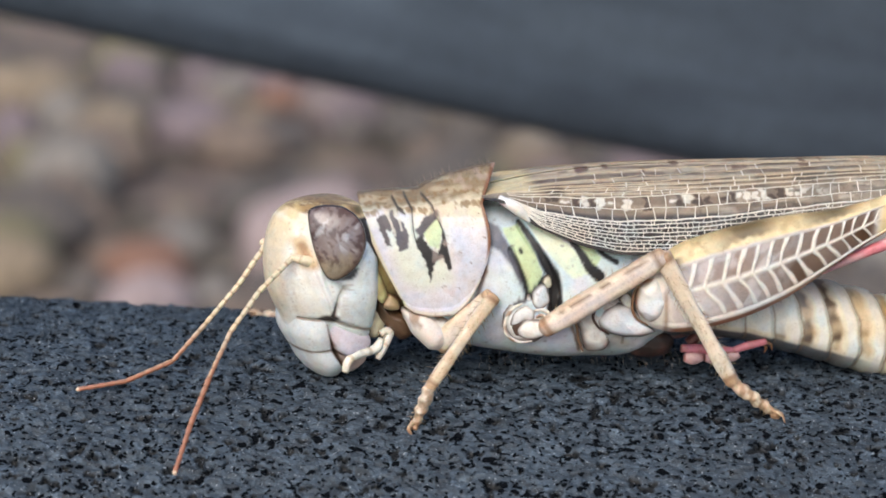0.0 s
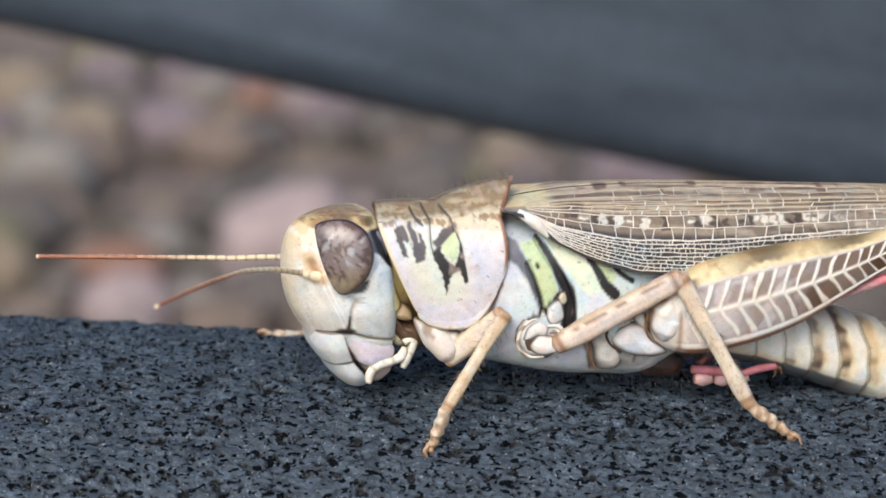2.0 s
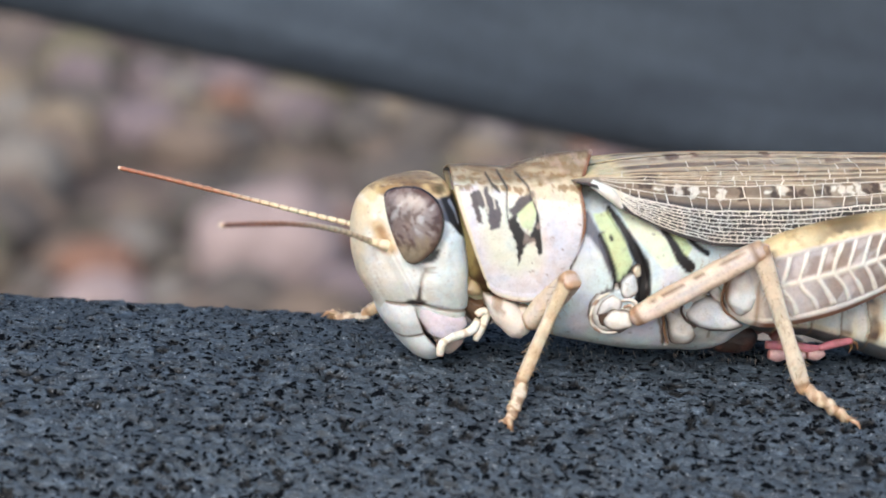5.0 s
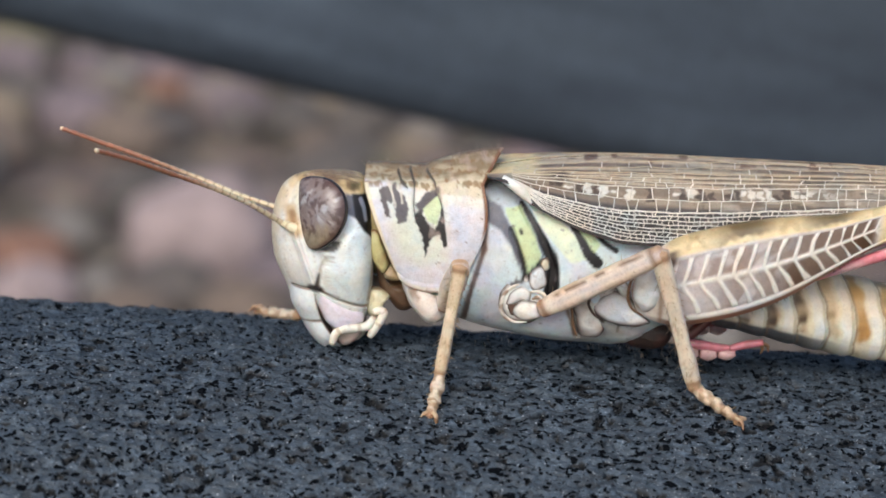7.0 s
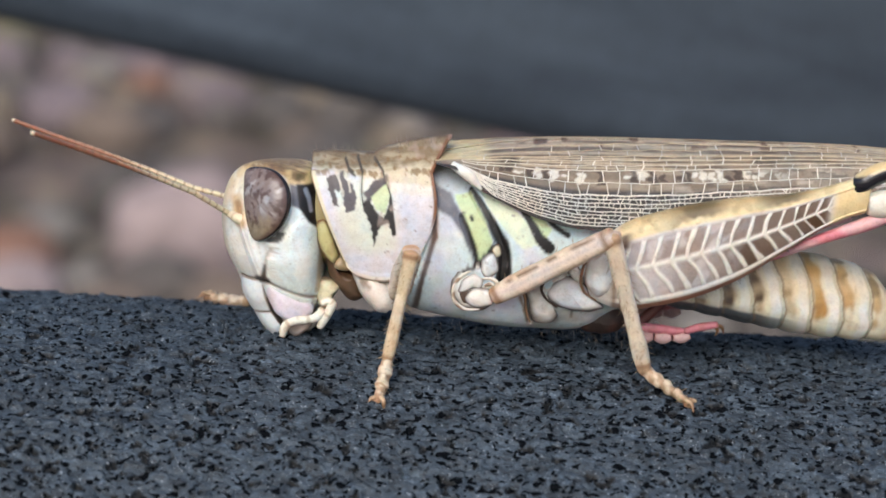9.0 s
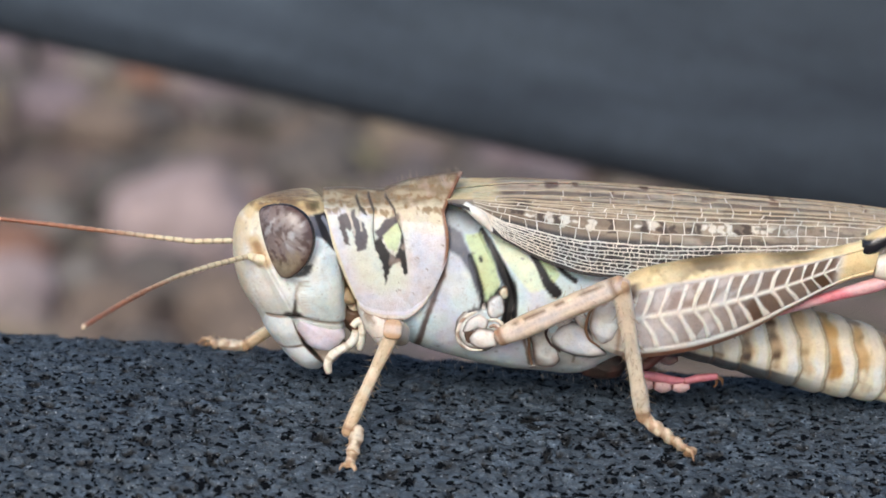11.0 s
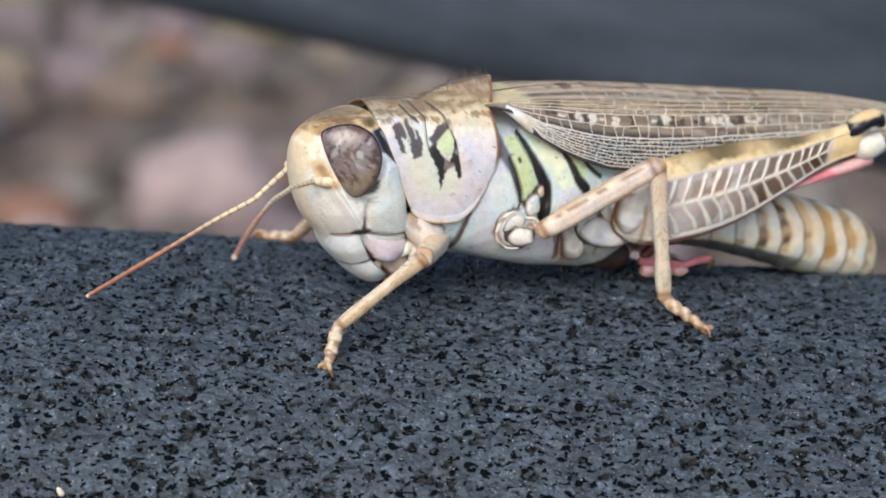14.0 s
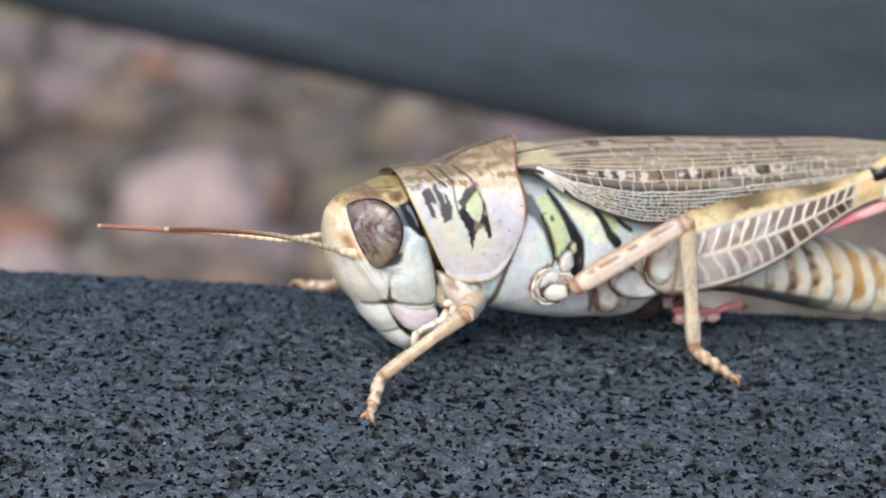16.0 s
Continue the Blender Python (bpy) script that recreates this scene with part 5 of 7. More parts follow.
# ---- hind leg: broad femur with a herringbone face, folded shank, foot
def hind_leg(side):
    U = [0, 0.05, 0.14, 0.3, 0.48, 0.66, 0.82, 0.92, 1.0]
    up = [(6.96, 3.95), (7.29, 4.90), (8.14, 5.85), (10.06, 6.68), (12.21, 7.25), (14.38, 7.59), (15.97, 8.03), (16.93, 8.41), (17.65, 8.86)]
    lo = [(6.92, 3.37), (7.28, 2.76), (8.42, 2.47), (10.62, 2.98), (12.65, 3.91), (14.61, 5.33), (15.94, 6.31), (16.77, 6.81), (17.52, 7.09)]
    up, lo = np.array(up), np.array(lo)
    nu, nv = 380, 150
    u = np.linspace(0, 1, nu)
    ux, uz, lx, lz = spline(U, up[:, 0], u), spline(U, up[:, 1], u), spline(U, lo[:, 0], u), spline(U, lo[:, 1], u)
    yc = spline([0, 0.3, 1], [2.55, 3.05, 3.45], u)
    th = spline([0, 0.06, 0.3, 0.6, 0.85, 1], [0.25, 0.62, 0.85, 0.62, 0.36, 0.36], u)
    a = np.linspace(0, 2 * np.pi, nv, endpoint=False)
    hh = np.sin(a)
    oo = np.cos(a)
    oo = np.sign(oo) * np.abs(oo) ** 0.7
    X = ((ux + lx) / 2)[:, None] + ((ux - lx) / 2)[:, None] * hh
    Z = ((uz + lz) / 2)[:, None] + ((uz - lz) / 2)[:, None] * hh
    H = np.broadcast_to(hh, X.shape)
    Uu = np.broadcast_to(u[:, None], X.shape)
    outer = np.broadcast_to((np.cos(a) > 0)[None], X.shape)
    # herringbone ribs between the two edge keels
    mid = 0.02
    d = H - mid
    ph = Uu * 20.0 - np.where(d > 0, 0.95 * d, -1.35 * d) - 1.6 + 0.20 * wave(X, Z, 0 * X, 1.5, 31)
    fr = ph - np.floor(ph)
    rib = 1 - ease(np.minimum(fr, 1 - fr) + 0.05 * wave(X, Z, 0 * X, 3.0, 32), 0.07, 0.165)
    inside = ease(0.60 - H, 0, 0.06) * ease(H + 0.72, 0, 0.06) * ease(Uu, 0.12, 0.15) * ease(0.86 - Uu, 0, 0.05)
    spine = (1 - ease(np.abs(d + 0.0), 0.03, 0.08))
    keel = np.maximum(1 - ease(np.abs(H - 0.66), 0.04, 0.10), 1 - ease(np.abs(H + 0.80), 0.04, 0.09))
    rel = inside * np.maximum(rib, 0.7 * spine) * 0.055 + keel * 0.05 * ease(Uu, 0.08, 0.14)
    Y = yc[:, None] + (th[:, None]) * oo[None] + np.where(outer, rel, 0)
    drop = 0.13 if side > 0 else 0.0
    Z = Z - drop * (X - 6.0)
    v, f = closed(X, side * Y, Z)
    if side > 0:
        f = [q[::-1] for q in f]

    def full(g, e=(0, 0)):
        return np.concatenate([np.asarray(g, float).ravel(), e])

    Hf, Uf, of = full(H), full(Uu), full(outer)
    x, y, z = v.T
    c = np.tile(np.array((0.70, 0.66, 0.64)), (len(v), 1))
    cell = np.where(Hf > mid, 1.0, 0.0)
    dk = full(inside) * (1 - full(rib)) * (1 - full(spine)) * of
    rand = wave(np.floor(full(ph)) * 1.7, cell * 3.1, 0 * x, 1.3, 19)
    c = tint(c, (0.26, 0.19, 0.16), dk * np.clip(ease(Uf, 0.04, 0.24) * 0.85 + 0.2 * rand, 0, 1) * np.where(Hf > mid, 1, ease(Uf, 0.20, 0.36)))
    c = tint(c, (0.62, 0.58, 0.58), dk * 0.8 * ease(wave(x, y, z, 2.3, 37), 0.25, 0.7) * (1 - ease(Uf, 0.45, 0.6)))
    c = tint(c, (0.10, 0.055, 0.03), dk * ease(Uf, 0.38, 0.55) * (0.65 + 0.3 * rand))
    c = tint(c, (0.50, 0.45, 0.46), dk * (1 - ease(Uf, 0.2, 0.36)) * 0.5)
    c = tint(c, (0.82, 0.80, 0.74), full(inside) * np.maximum(full(rib), full(spine)) * of)
    c = tint(c, (0.76, 0.62, 0.36), ease(Hf, 0.62, 0.70))
    c = tint(c, (0.60, 0.44, 0.22), 0.6 * ease(Hf, 0.8, 0.95))
    c = tint(c, (0.15, 0.10, 0.04), ease(Hf + 0.06 * wave(x, y, z, 3.0, 38), 0.69, 0.78) * np.maximum(np.exp(-((Uf - 0.37) / 0.08) ** 2), 0.85 * np.exp(-((Uf - 0.66) / 0.09) ** 2)))
    c = tint(c, (0.42, 0.33, 0.17), 0.6 * ease(Hf, 0.66, 0.74) * ease(wave(x, y, z, 2.6, 39), 0.1, 0.6))
    c = tint(c, (0.78, 0.74, 0.68), ease(-Hf, 0.70, 0.76) * (1 - ease(-Hf, 0.84, 0.88)))
    c = tint(c, (0.42, 0.20, 0.12), ease(-Hf, 0.80, 0.86))
    c = tint(c, (0.76, 0.72, 0.66), 1 - ease(Uf, 0.10, 0.15))
    c = tint(c, (0.09, 0.05, 0.03), 0.95 * np.exp(-((Uf - 0.150) / 0.022) ** 2) * ease(Hf, 0.42, 0.55) * ease(0.86 - Hf, 0, 0.1))
    c = tint(c, (0.30, 0.17, 0.09), 0.7 * np.exp(-((Uf - 0.115) / 0.008) ** 2) * ease(0.3 - Hf, 0, 0.3))
    c = tint(c, (0.80, 0.64, 0.36), ease(Uf, 0.83, 0.88))
    c = tint(c, (0.13, 0.095, 0.04), 0.85 * ease(Hf + 0.05 * wave(x, y, z, 3.0, 38), 0.76, 0.84) * np.maximum(np.exp(-((Uf - 0.40) / 0.07) ** 2), np.exp(-((Uf - 0.66) / 0.07) ** 2)))
    fem = part("hind_femur", v, f, c, SHELL, hopper, "broad cream hind thigh with brown herringbone face")
    plate("hind_femur_base", "white round base of the hind thigh", [(6.88, 3.57), (6.94, 4.26), (7.28, 4.75), (7.76, 4.82), (8.09, 4.15), (8.03, 3.27), (7.56, 2.91), (7.12, 3.09)], 2.90, 0.62, (0.82, 0.81, 0.79), (0.40, 0.22, 0.12), fem, side, fleck=(0.74, 0.70, 0.66), seed=9, edge=0.86)
    # knee: black cap over a white lobe
    s3 = lambda p: (p[0], side * -p[1], p[2] - drop * (p[0] - 6.0) * (p[2] > 2.0))
    v, f, t = tube([s3(p) for p in ((16.95, -3.50, 7.80), (17.37, -3.50, 8.35), (18.20, -3.50, 8.80), (18.68, -3.50, 8.52))], [0.14, 0.42, 0.40, 0.2], 24, 12, 1.1)
    c = tint(np.tile(np.array((0.72, 0.56, 0.30)), (len(v), 1)), (0.014, 0.014, 0.02), ease(v[:, 2] + drop * (v[:, 0] - 6.0) - 8.42 - 0.4 * (v[:, 0] - 17.5), -0.44, -0.34) * (1 - ease(v[:, 2] + drop * (v[:, 0] - 6.0) - 8.42 - 0.4 * (v[:, 0] - 17.5), 0.26, 0.34)))
    part("knee", v, f, c, EYE, fem, "glossy black crescent on the knee")
    v, f, t = tube([s3(p) for p in ((17.61, -3.50, 7.46), (18.14, -3.50, 7.49), (18.81, -3.50, 7.76))], [0.42, 0.56, 0.45], 24, 12, 0.85)
    part("knee_lobe", v, f, tint(np.tile(np.array((0.80, 0.78, 0.70)), (len(v), 1)), (0.62, 0.56, 0.46), 0.6 * ease(wave(*v.T, 2.2, 2), 0.3, 0.9)), SHELL, fem, "white lobe below the knee")
    # shank folded under the thigh
    v, f, t = tube([s3(p) for p in ((18.46, -3.50, 6.99), (17.58, -3.45, 6.62), (15.93, -3.20, 5.86), (14.51, -2.80, 5.12), (12.47, -2.00, 4.03), (10.63, -1.30, 2.74), (9.40, -1.35, 1.50))], [0.22, 0.28, 0.21, 0.2, 0.2, 0.2, 0.24], 18, 14)
    c = tint(np.tile(np.array(PINK), (len(v), 1)), (0.76, 0.54, 0.55), 0.7 * ease(wave(*v.T, 1.4, 5), 0, 0.6))
    c = tint(c, (0.14, 0.045, 0.04), ease(-v[:, 0], -12.4, -11.2))
    part("hind_shank", v, f, c, LIMB, hopper, "pink-red hind shank folded under the thigh")
    # foot: red upper side over three pale pads, a raised last joint and two dark claws
    pieces = []
    rosy, blush = (0.58, 0.20, 0.25), (0.60, 0.40, 0.40)
    for line, rad, col in (
        (((9.0, 1.45), (9.9, 1.42), (10.8, 1.36), (11.3, 1.38)), (0.16, 0.20, 0.17, 0.10), rosy),
        (((9.15, 1.05), (9.5, 1.04), (9.92, 1.08)), (0.18, 0.28, 0.17), blush),
        (((9.98, 1.06), (10.32, 1.05), (10.66, 1.10)), (0.17, 0.27, 0.16), blush),
        (((10.72, 1.10), (11.05, 1.10), (11.42, 1.18)), (0.16, 0.24, 0.12), blush),
        (((11.15, 1.36), (11.8, 1.58), (12.5, 1.74)), (0.13, 0.17, 0.13), rosy),
        (((12.45, 1.70), (12.68, 1.62), (12.76, 1.36)), (0.09, 0.07, 0.02), BROWN),
        (((12.40, 1.68), (12.50, 1.46), (12.42, 1.24)), (0.09, 0.06, 0.02), BROWN),
    ):
        v, f, t = tube([s3((a, -1.82, b)) for a, b in line], rad, 14, 6)
        pieces.append((v, f, tint(np.tile(np.array(col), (len(v), 1)), (0.36, 0.13, 0.11), np.maximum(0.8 * ease(np.abs(t - 0.5), 0.40, 0.49), 0.4 * ease(wave(*v.T, 3.5, 7), 0.2, 0.7)))))
    part("hind_foot", *merge(pieces), LIMB, hopper, "pinkish jointed hind foot on the foam")
    # row of dark spines along the lower keel
    rnd = np.random.RandomState(2)
    P, Wd, Ln = [], [], []
    for k in range(46):
        q = rnd.uniform(0.15, 0.8)
        P.append((float(spline(U, lo[:, 0], q)), side * float(spline([0, 0.3, 1], [2.55, 3.05, 3.45], q)), float(spline(U, lo[:, 1], q)) + 0.03 - drop * (float(spline(U, lo[:, 0], q)) - 6.0)))
        Wd.append((0.5, 0, -1))
        Ln.append(rnd.uniform(0.12, 0.3))
    v, f = hairs(P, Wd, Ln, 0.018, 4)
    part("bristle_fringe", v, f, np.tile(np.array((0.12, 0.07, 0.04)), (len(v), 1)), LIMB, fem, "short dark bristles")


hind_leg(-1)
hind_leg(1)


# ---- walking legs: stiff pieces along their own x axis, posed joint by joint
def limb_piece(name, length, radii, color, dark, parent, label, stripe=False, flat=1.0, seed=0, spines=0):
    n = len(radii)
    at = [-0.035] + [i / (n - 1) for i in range(n)] + [1.035]
    full = [radii[0] * 0.35] + list(radii) + [radii[-1] * 0.35]
    v, f, t = tube([(length * a, 0, 0) for a in at], full, 20, 10, flat)
    t = np.clip(v[:, 0] / length, 0, 1)
    v[:, 1:] *= 1 + 0.06 * wave(*v.T, 2.0, seed + 3)[:, None]
    # four blunt keels
    turn = np.arctan2(v[:, 2], v[:, 1])
    v[:, 1:] *= (0.90 * (np.abs(np.cos(turn)) ** 3.2 + np.abs(np.sin(turn)) ** 3.2) ** (-1 / 3.2))[:, None]
    c = np.tile(np.array(color), (len(v), 1))
    c = tint(c, (0.84, 0.76, 0.64), 0.6 * ease(wave(*v.T, 1.3, seed), 0.0, 0.8))
    c = tint(c, dark, 0.75 * np.maximum(ease(t, 0.90, 1.0), 1 - ease(t, 0.0, 0.10)))
    c = tint(c, (0.58, 0.40, 0.24), 0.4 * ease(wave(*v.T, 2.2, seed + 2), 0.3, 0.9))
    high = np.abs(v[:, 2]) / max(radii)
    c = tint(c, (0.52, 0.37, 0.23), 0.45 * ease(high + 0.08 * wave(*v.T, 2.4, seed + 6), 0.55, 0.9))
    c = tint(c, (0.78, 0.72, 0.72), 0.45 * (1 - ease(high, 0.1, 0.5)))
    c = tint(c, (0.32, 0.19, 0.10), 0.45 * ease(wave(*v.T, 5.5, seed + 8), 0.55, 0.9) * ease(high, 0.35, 0.7))
    c = tint(c, (0.24, 0.12, 0.06), 0.8 * np.maximum(np.exp(-((t - 0.955) / 0.018) ** 2), np.exp(-((t - 0.03) / 0.02) ** 2)))
    if stripe:
        c = tint(c, (0.15, 0.085, 0.045), 0.9 * (1 - ease(np.abs(v[:, 2] - 0.62 * max(radii) + 0.05 * wave(*v.T, 2.5, seed)), 0.02, 0.08)) * ease(t, 0.06, 0.15) * ease(0.95 - t, 0, 0.1) * ease(wave(t * 6, 0.4 * v[:, 1], 0 * t, 2.4, seed), -0.8, -0.1))
        c = tint(c, (0.50, 0.46, 0.46), 0.6 * (1 - ease(np.abs(v[:, 2] - 0.1 * max(radii)), 0.03, 0.12)) * ease(t, 0.1, 0.2) * ease(0.9 - t, 0, 0.1))
    ob = part(name, v, f, c, LIMB, parent, label)
    if spines:
        rnd = np.random.RandomState(seed + 5)
        P, W, L = [], [], []
        for k in range(spines):
            a, q = rnd.uniform(0, 6.28), rnd.uniform(0.1, 1.0)
            r = float(np.interp(q, np.linspace(0, 1, n), radii))
            P.append((q * length, r * 0.95 * math.cos(a), r * 0.95 * math.sin(a)))
            W.append((0.7, math.cos(a), math.sin(a)))
            L.append(rnd.uniform(0.14, 0.42))
        hv, hf = hairs(P, W, L, 0.017, seed)
        part("bristle_fringe", hv, hf, np.tile(np.array((0.40, 0.28, 0.16)), (len(hv), 1)), LIMB, ob, "fine short bristles")
    return ob


def foot_piece(name, length, parent, label):
    """Three bead-like joints, a pad and two claws."""
    ps = []
    for a, b, r in ((0.0, 0.46, 0.27), (0.34, 0.66, 0.25), (0.54, 0.92, 0.20)):
        v, f, t = tube([(a * length, 0, 0), ((a * 0.4 + b * 0.6) * length, 0, -0.04), (b * length, 0, 0)], [r * 0.85, r, r * 0.72], 14, 7)
        ps.append((v, f, tint(np.tile(np.array((0.74, 0.62, 0.47)), (len(v), 1)), (0.38, 0.22, 0.12), ease(t, 0.55, 0.95) * 0.85)))
    for sy in (-1, 1):
        v, f, t = tube([(0.86 * length, sy * 0.06, 0), (1.00 * length, sy * 0.27, 0.10), (1.15 * length, sy * 0.36, -0.16)], [0.09, 0.075, 0.018], 10, 6)
        ps.append((v, f, tint(np.tile(np.array((0.60, 0.45, 0.30)), (len(v), 1)), (0.10, 0.06, 0.04), ease(t, 0.4, 0.85))))
    v, f, t = tube([(0.86 * length, 0, -0.02), (0.97 * length, 0, -0.06), (1.06 * length, 0, -0.10)], [0.1, 0.17, 0.08], 12, 6)
    ps.append((v, f, np.tile(np.array((0.38, 0.23, 0.14)), (len(v), 1))))
    v, f, c = merge(ps)
    v = v + 0.05 * np.stack([wave(*v.T, 4.0, 1), wave(*v.T, 5.0, 2), wave(*v.T, 5.0, 3)], 1)
    c = tint(c, (0.34, 0.20, 0.11), 0.8 * ease(wave(*v.T, 3.2, 9), 0.0, 0.6))
    ob = part(name, v, f, c, LIMB, parent, label)
    rnd = np.random.RandomState(17)
    P, W, L = [], [], []
    for k in range(34):
        a, q = rnd.uniform(0, 6.28), rnd.uniform(0.0, 0.9)
        P.append((q * length, 0.2 * math.cos(a), 0.2 * math.sin(a)))
        W.append((0.6, math.cos(a), math.sin(a)))
        L.append(rnd.uniform(0.14, 0.34))
    hv, hf = hairs(P, W, L, 0.014, 6)
    part("bristle_fringe", hv, hf, np.tile(np.array((0.50, 0.36, 0.22)), (len(hv), 1)), LIMB, ob, "fine short bristles")
    return ob


PEACHY, UMBER = (0.76, 0.66, 0.52), (0.44, 0.24, 0.11)
FORE = {"femur": 3.1, "tibia": 4.4, "foot": 1.75}
MIDL = {"femur": 5.5, "tibia": 5.75, "foot": 2.25}
LEG = {}
for which in ("near", "far"):
    LEG["fore", which] = (
        limb_piece("fore_femur", FORE["femur"], [0.40, 0.50, 0.50, 0.46, 0.4], PEACHY, UMBER, hopper, "peach-coloured fore thigh", seed=3),
        limb_piece("fore_shank", FORE["tibia"], [0.36, 0.31, 0.26, 0.25, 0.28, 0.22], (0.70, 0.60, 0.43), UMBER, hopper, "peach-coloured fore shank with fine bristles", seed=7, spines=130),
        foot_piece("fore_foot", FORE["foot"], hopper, "pale jointed fore foot with rusty claws"))
    LEG["mid", which] = (
        limb_piece("mid_femur", MIDL["femur"], [0.40, 0.50, 0.51, 0.50, 0.48, 0.42], (0.76, 0.64, 0.53), UMBER, hopper, "peach middle thigh with a broken dark line", stripe=True, seed=11, spines=20),
        limb_piece("mid_shank", MIDL["tibia"], [0.42, 0.38, 0.36, 0.32, 0.32, 0.36, 0.28], (0.76, 0.69, 0.56), UMBER, hopper, "cream middle shank with a dark line", stripe=True, seed=15, spines=110),
        foot_piece("mid_foot", MIDL["foot"], hopper, "pale jointed middle foot with rusty claws"))

# hips
for sy in (-1, 1):
    v, f, t = tube([(-2.0, sy * 1.7, 2.9), (-1.5, sy * 1.95, 2.45), (-1.0, sy * 2.1, 2.0), (-0.7, sy * 2.15, 1.75)], [0.35, 0.55, 0.55, 0.35], 20, 10)
    c = tint(np.tile(np.array((0.74, 0.68, 0.62)), (len(v), 1)), (0.35, 0.25, 0.18), ease(wave(*v.T, 2.4, 4), 0.4, 0.8))
    part("fore_hip", v, f, c, SHELL, hopper, "pale fore hip joint")
    seamy, pale = (0.07, 0.045, 0.035), (0.72, 0.73, 0.74)
    for name, label, outline, y0, bulge, col, fl in (
        ("mid_hip", "white swirled middle hip joint", [(1.58, 2.98), (1.79, 3.48), (2.26, 3.81), (2.66, 3.95), (2.77, 3.64), (3.25, 3.20), (3.48, 2.51), (3.06, 2.04), (2.34, 1.93), (1.78, 2.29)], 2.6, 0.16, (0.80, 0.81, 0.78), (0.6, 0.5, 0.42)),
        ("mid_hip_fold", "greyish white fold of the hip", [(1.92, 2.70), (2.02, 3.18), (2.46, 3.50), (2.86, 3.34), (2.84, 2.96), (2.42, 2.82)], 2.70, 0.16, (0.80, 0.80, 0.79), (0.50, 0.40, 0.34)),
        # raised pad coloured dark brown to give the cleft its shade
        ("mid_hip_shade", "dark brown pad for the shaded cleft of the hip", [(2.02, 2.78), (2.34, 2.80), (2.66, 2.92), (2.52, 2.62), (2.26, 2.28), (2.08, 2.36)], 2.74, 0.08, (0.10, 0.06, 0.04), (0.3, 0.2, 0.13)),
        ("mid_hip_lobe", "white lobe of the hip", [(2.17, 2.44), (2.50, 2.88), (2.90, 2.98), (3.27, 2.79), (3.35, 2.33), (2.87, 2.13), (2.42, 2.13)], 2.72, 0.22, (0.82, 0.82, 0.80), (0.66, 0.56, 0.48)),
        ("mid_hip_lobe", "white lobe of the hip", [(2.72, 3.73), (2.86, 4.25), (3.16, 4.46), (3.40, 4.15), (3.48, 3.69), (3.23, 3.39), (2.88, 3.37)], 2.68, 0.24, (0.82, 0.82, 0.80), (0.66, 0.56, 0.48)),
        ("mid_hip_lobe", "cream knob of the hip", [(3.11, 4.50), (3.19, 4.73), (3.41, 4.70), (3.52, 4.39), (3.31, 4.23)], 2.72, 0.18, (0.74, 0.66, 0.48), (0.5, 0.36, 0.2)),
        ("hind_hip", "pale bluish hind hip", [(5.38, 2.96), (5.67, 3.40), (6.24, 3.58), (6.79, 3.42), (7.29, 2.85), (7.77, 2.41), (7.11, 2.18), (6.21, 2.22), (5.60, 2.48)], 2.57, 0.34, (0.78, 0.79, 0.81), (0.66, 0.58, 0.52)),
        ("hind_hip_plate", "greyish cream plate before the hind hip", [(4.52, 3.11), (4.97, 3.70), (5.86, 3.94), (6.36, 3.79), (5.89, 3.48), (5.28, 3.16), (5.34, 2.37), (5.89, 1.98), (5.62, 1.63), (4.99, 1.69), (4.76, 2.33)], 2.58, 0.16, (0.68, 0.66, 0.62), (0.42, 0.34, 0.28)),
        ("hind_hip_knob", "white knob beside the hind hip", [(6.26, 3.84), (6.50, 4.13), (6.76, 3.77), (6.89, 3.27), (6.61, 3.30), (6.37, 3.52)], 2.6, 0.26, (0.76, 0.75, 0.70), (0.5, 0.4, 0.3)),
    ):
        plate(name, label, outline, y0, bulge, col, seamy, hopper, sy, fleck=fl, seed=6, edge=0.70)
    # swirled rim of the middle hip and the small folds at the thigh's root
    for name, label, line, rad in (
        ("mid_hip_rim", "pale curled rim of the hip", [(2.60, 3.70), (2.14, 3.46), (1.78, 3.04), (1.70, 2.56), (1.92, 2.16), (2.36, 1.98), (2.80, 2.02)], [0.03, 0.07, 0.08, 0.08, 0.08, 0.06, 0.03]),
        ("mid_hip_fold", "cream fold at the root of the thigh", [(2.84, 3.30), (3.10, 3.36), (3.40, 3.22), (3.52, 2.98)], [0.04, 0.08, 0.08, 0.04]),
        ("mid_hip_fold", "cream fold at the root of the thigh", [(2.92, 3.02), (3.14, 3.12), (3.36, 2.98), (3.42, 2.74)], [0.04, 0.075, 0.075, 0.04]),
    ):
        v, f, t = tube([(a, sy * (2.70 if "rim" in name else 2.78), b) for a, b in line], rad, 14, 10)
        c = tint(np.tile(np.array((0.78, 0.74, 0.66)), (len(v), 1)), (0.30, 0.18, 0.11), 0.85 * ease(wave(*v.T, 3.6, 14), 0.2, 0.7))
        part(name, v, f, c, SHELL, hopper, label)
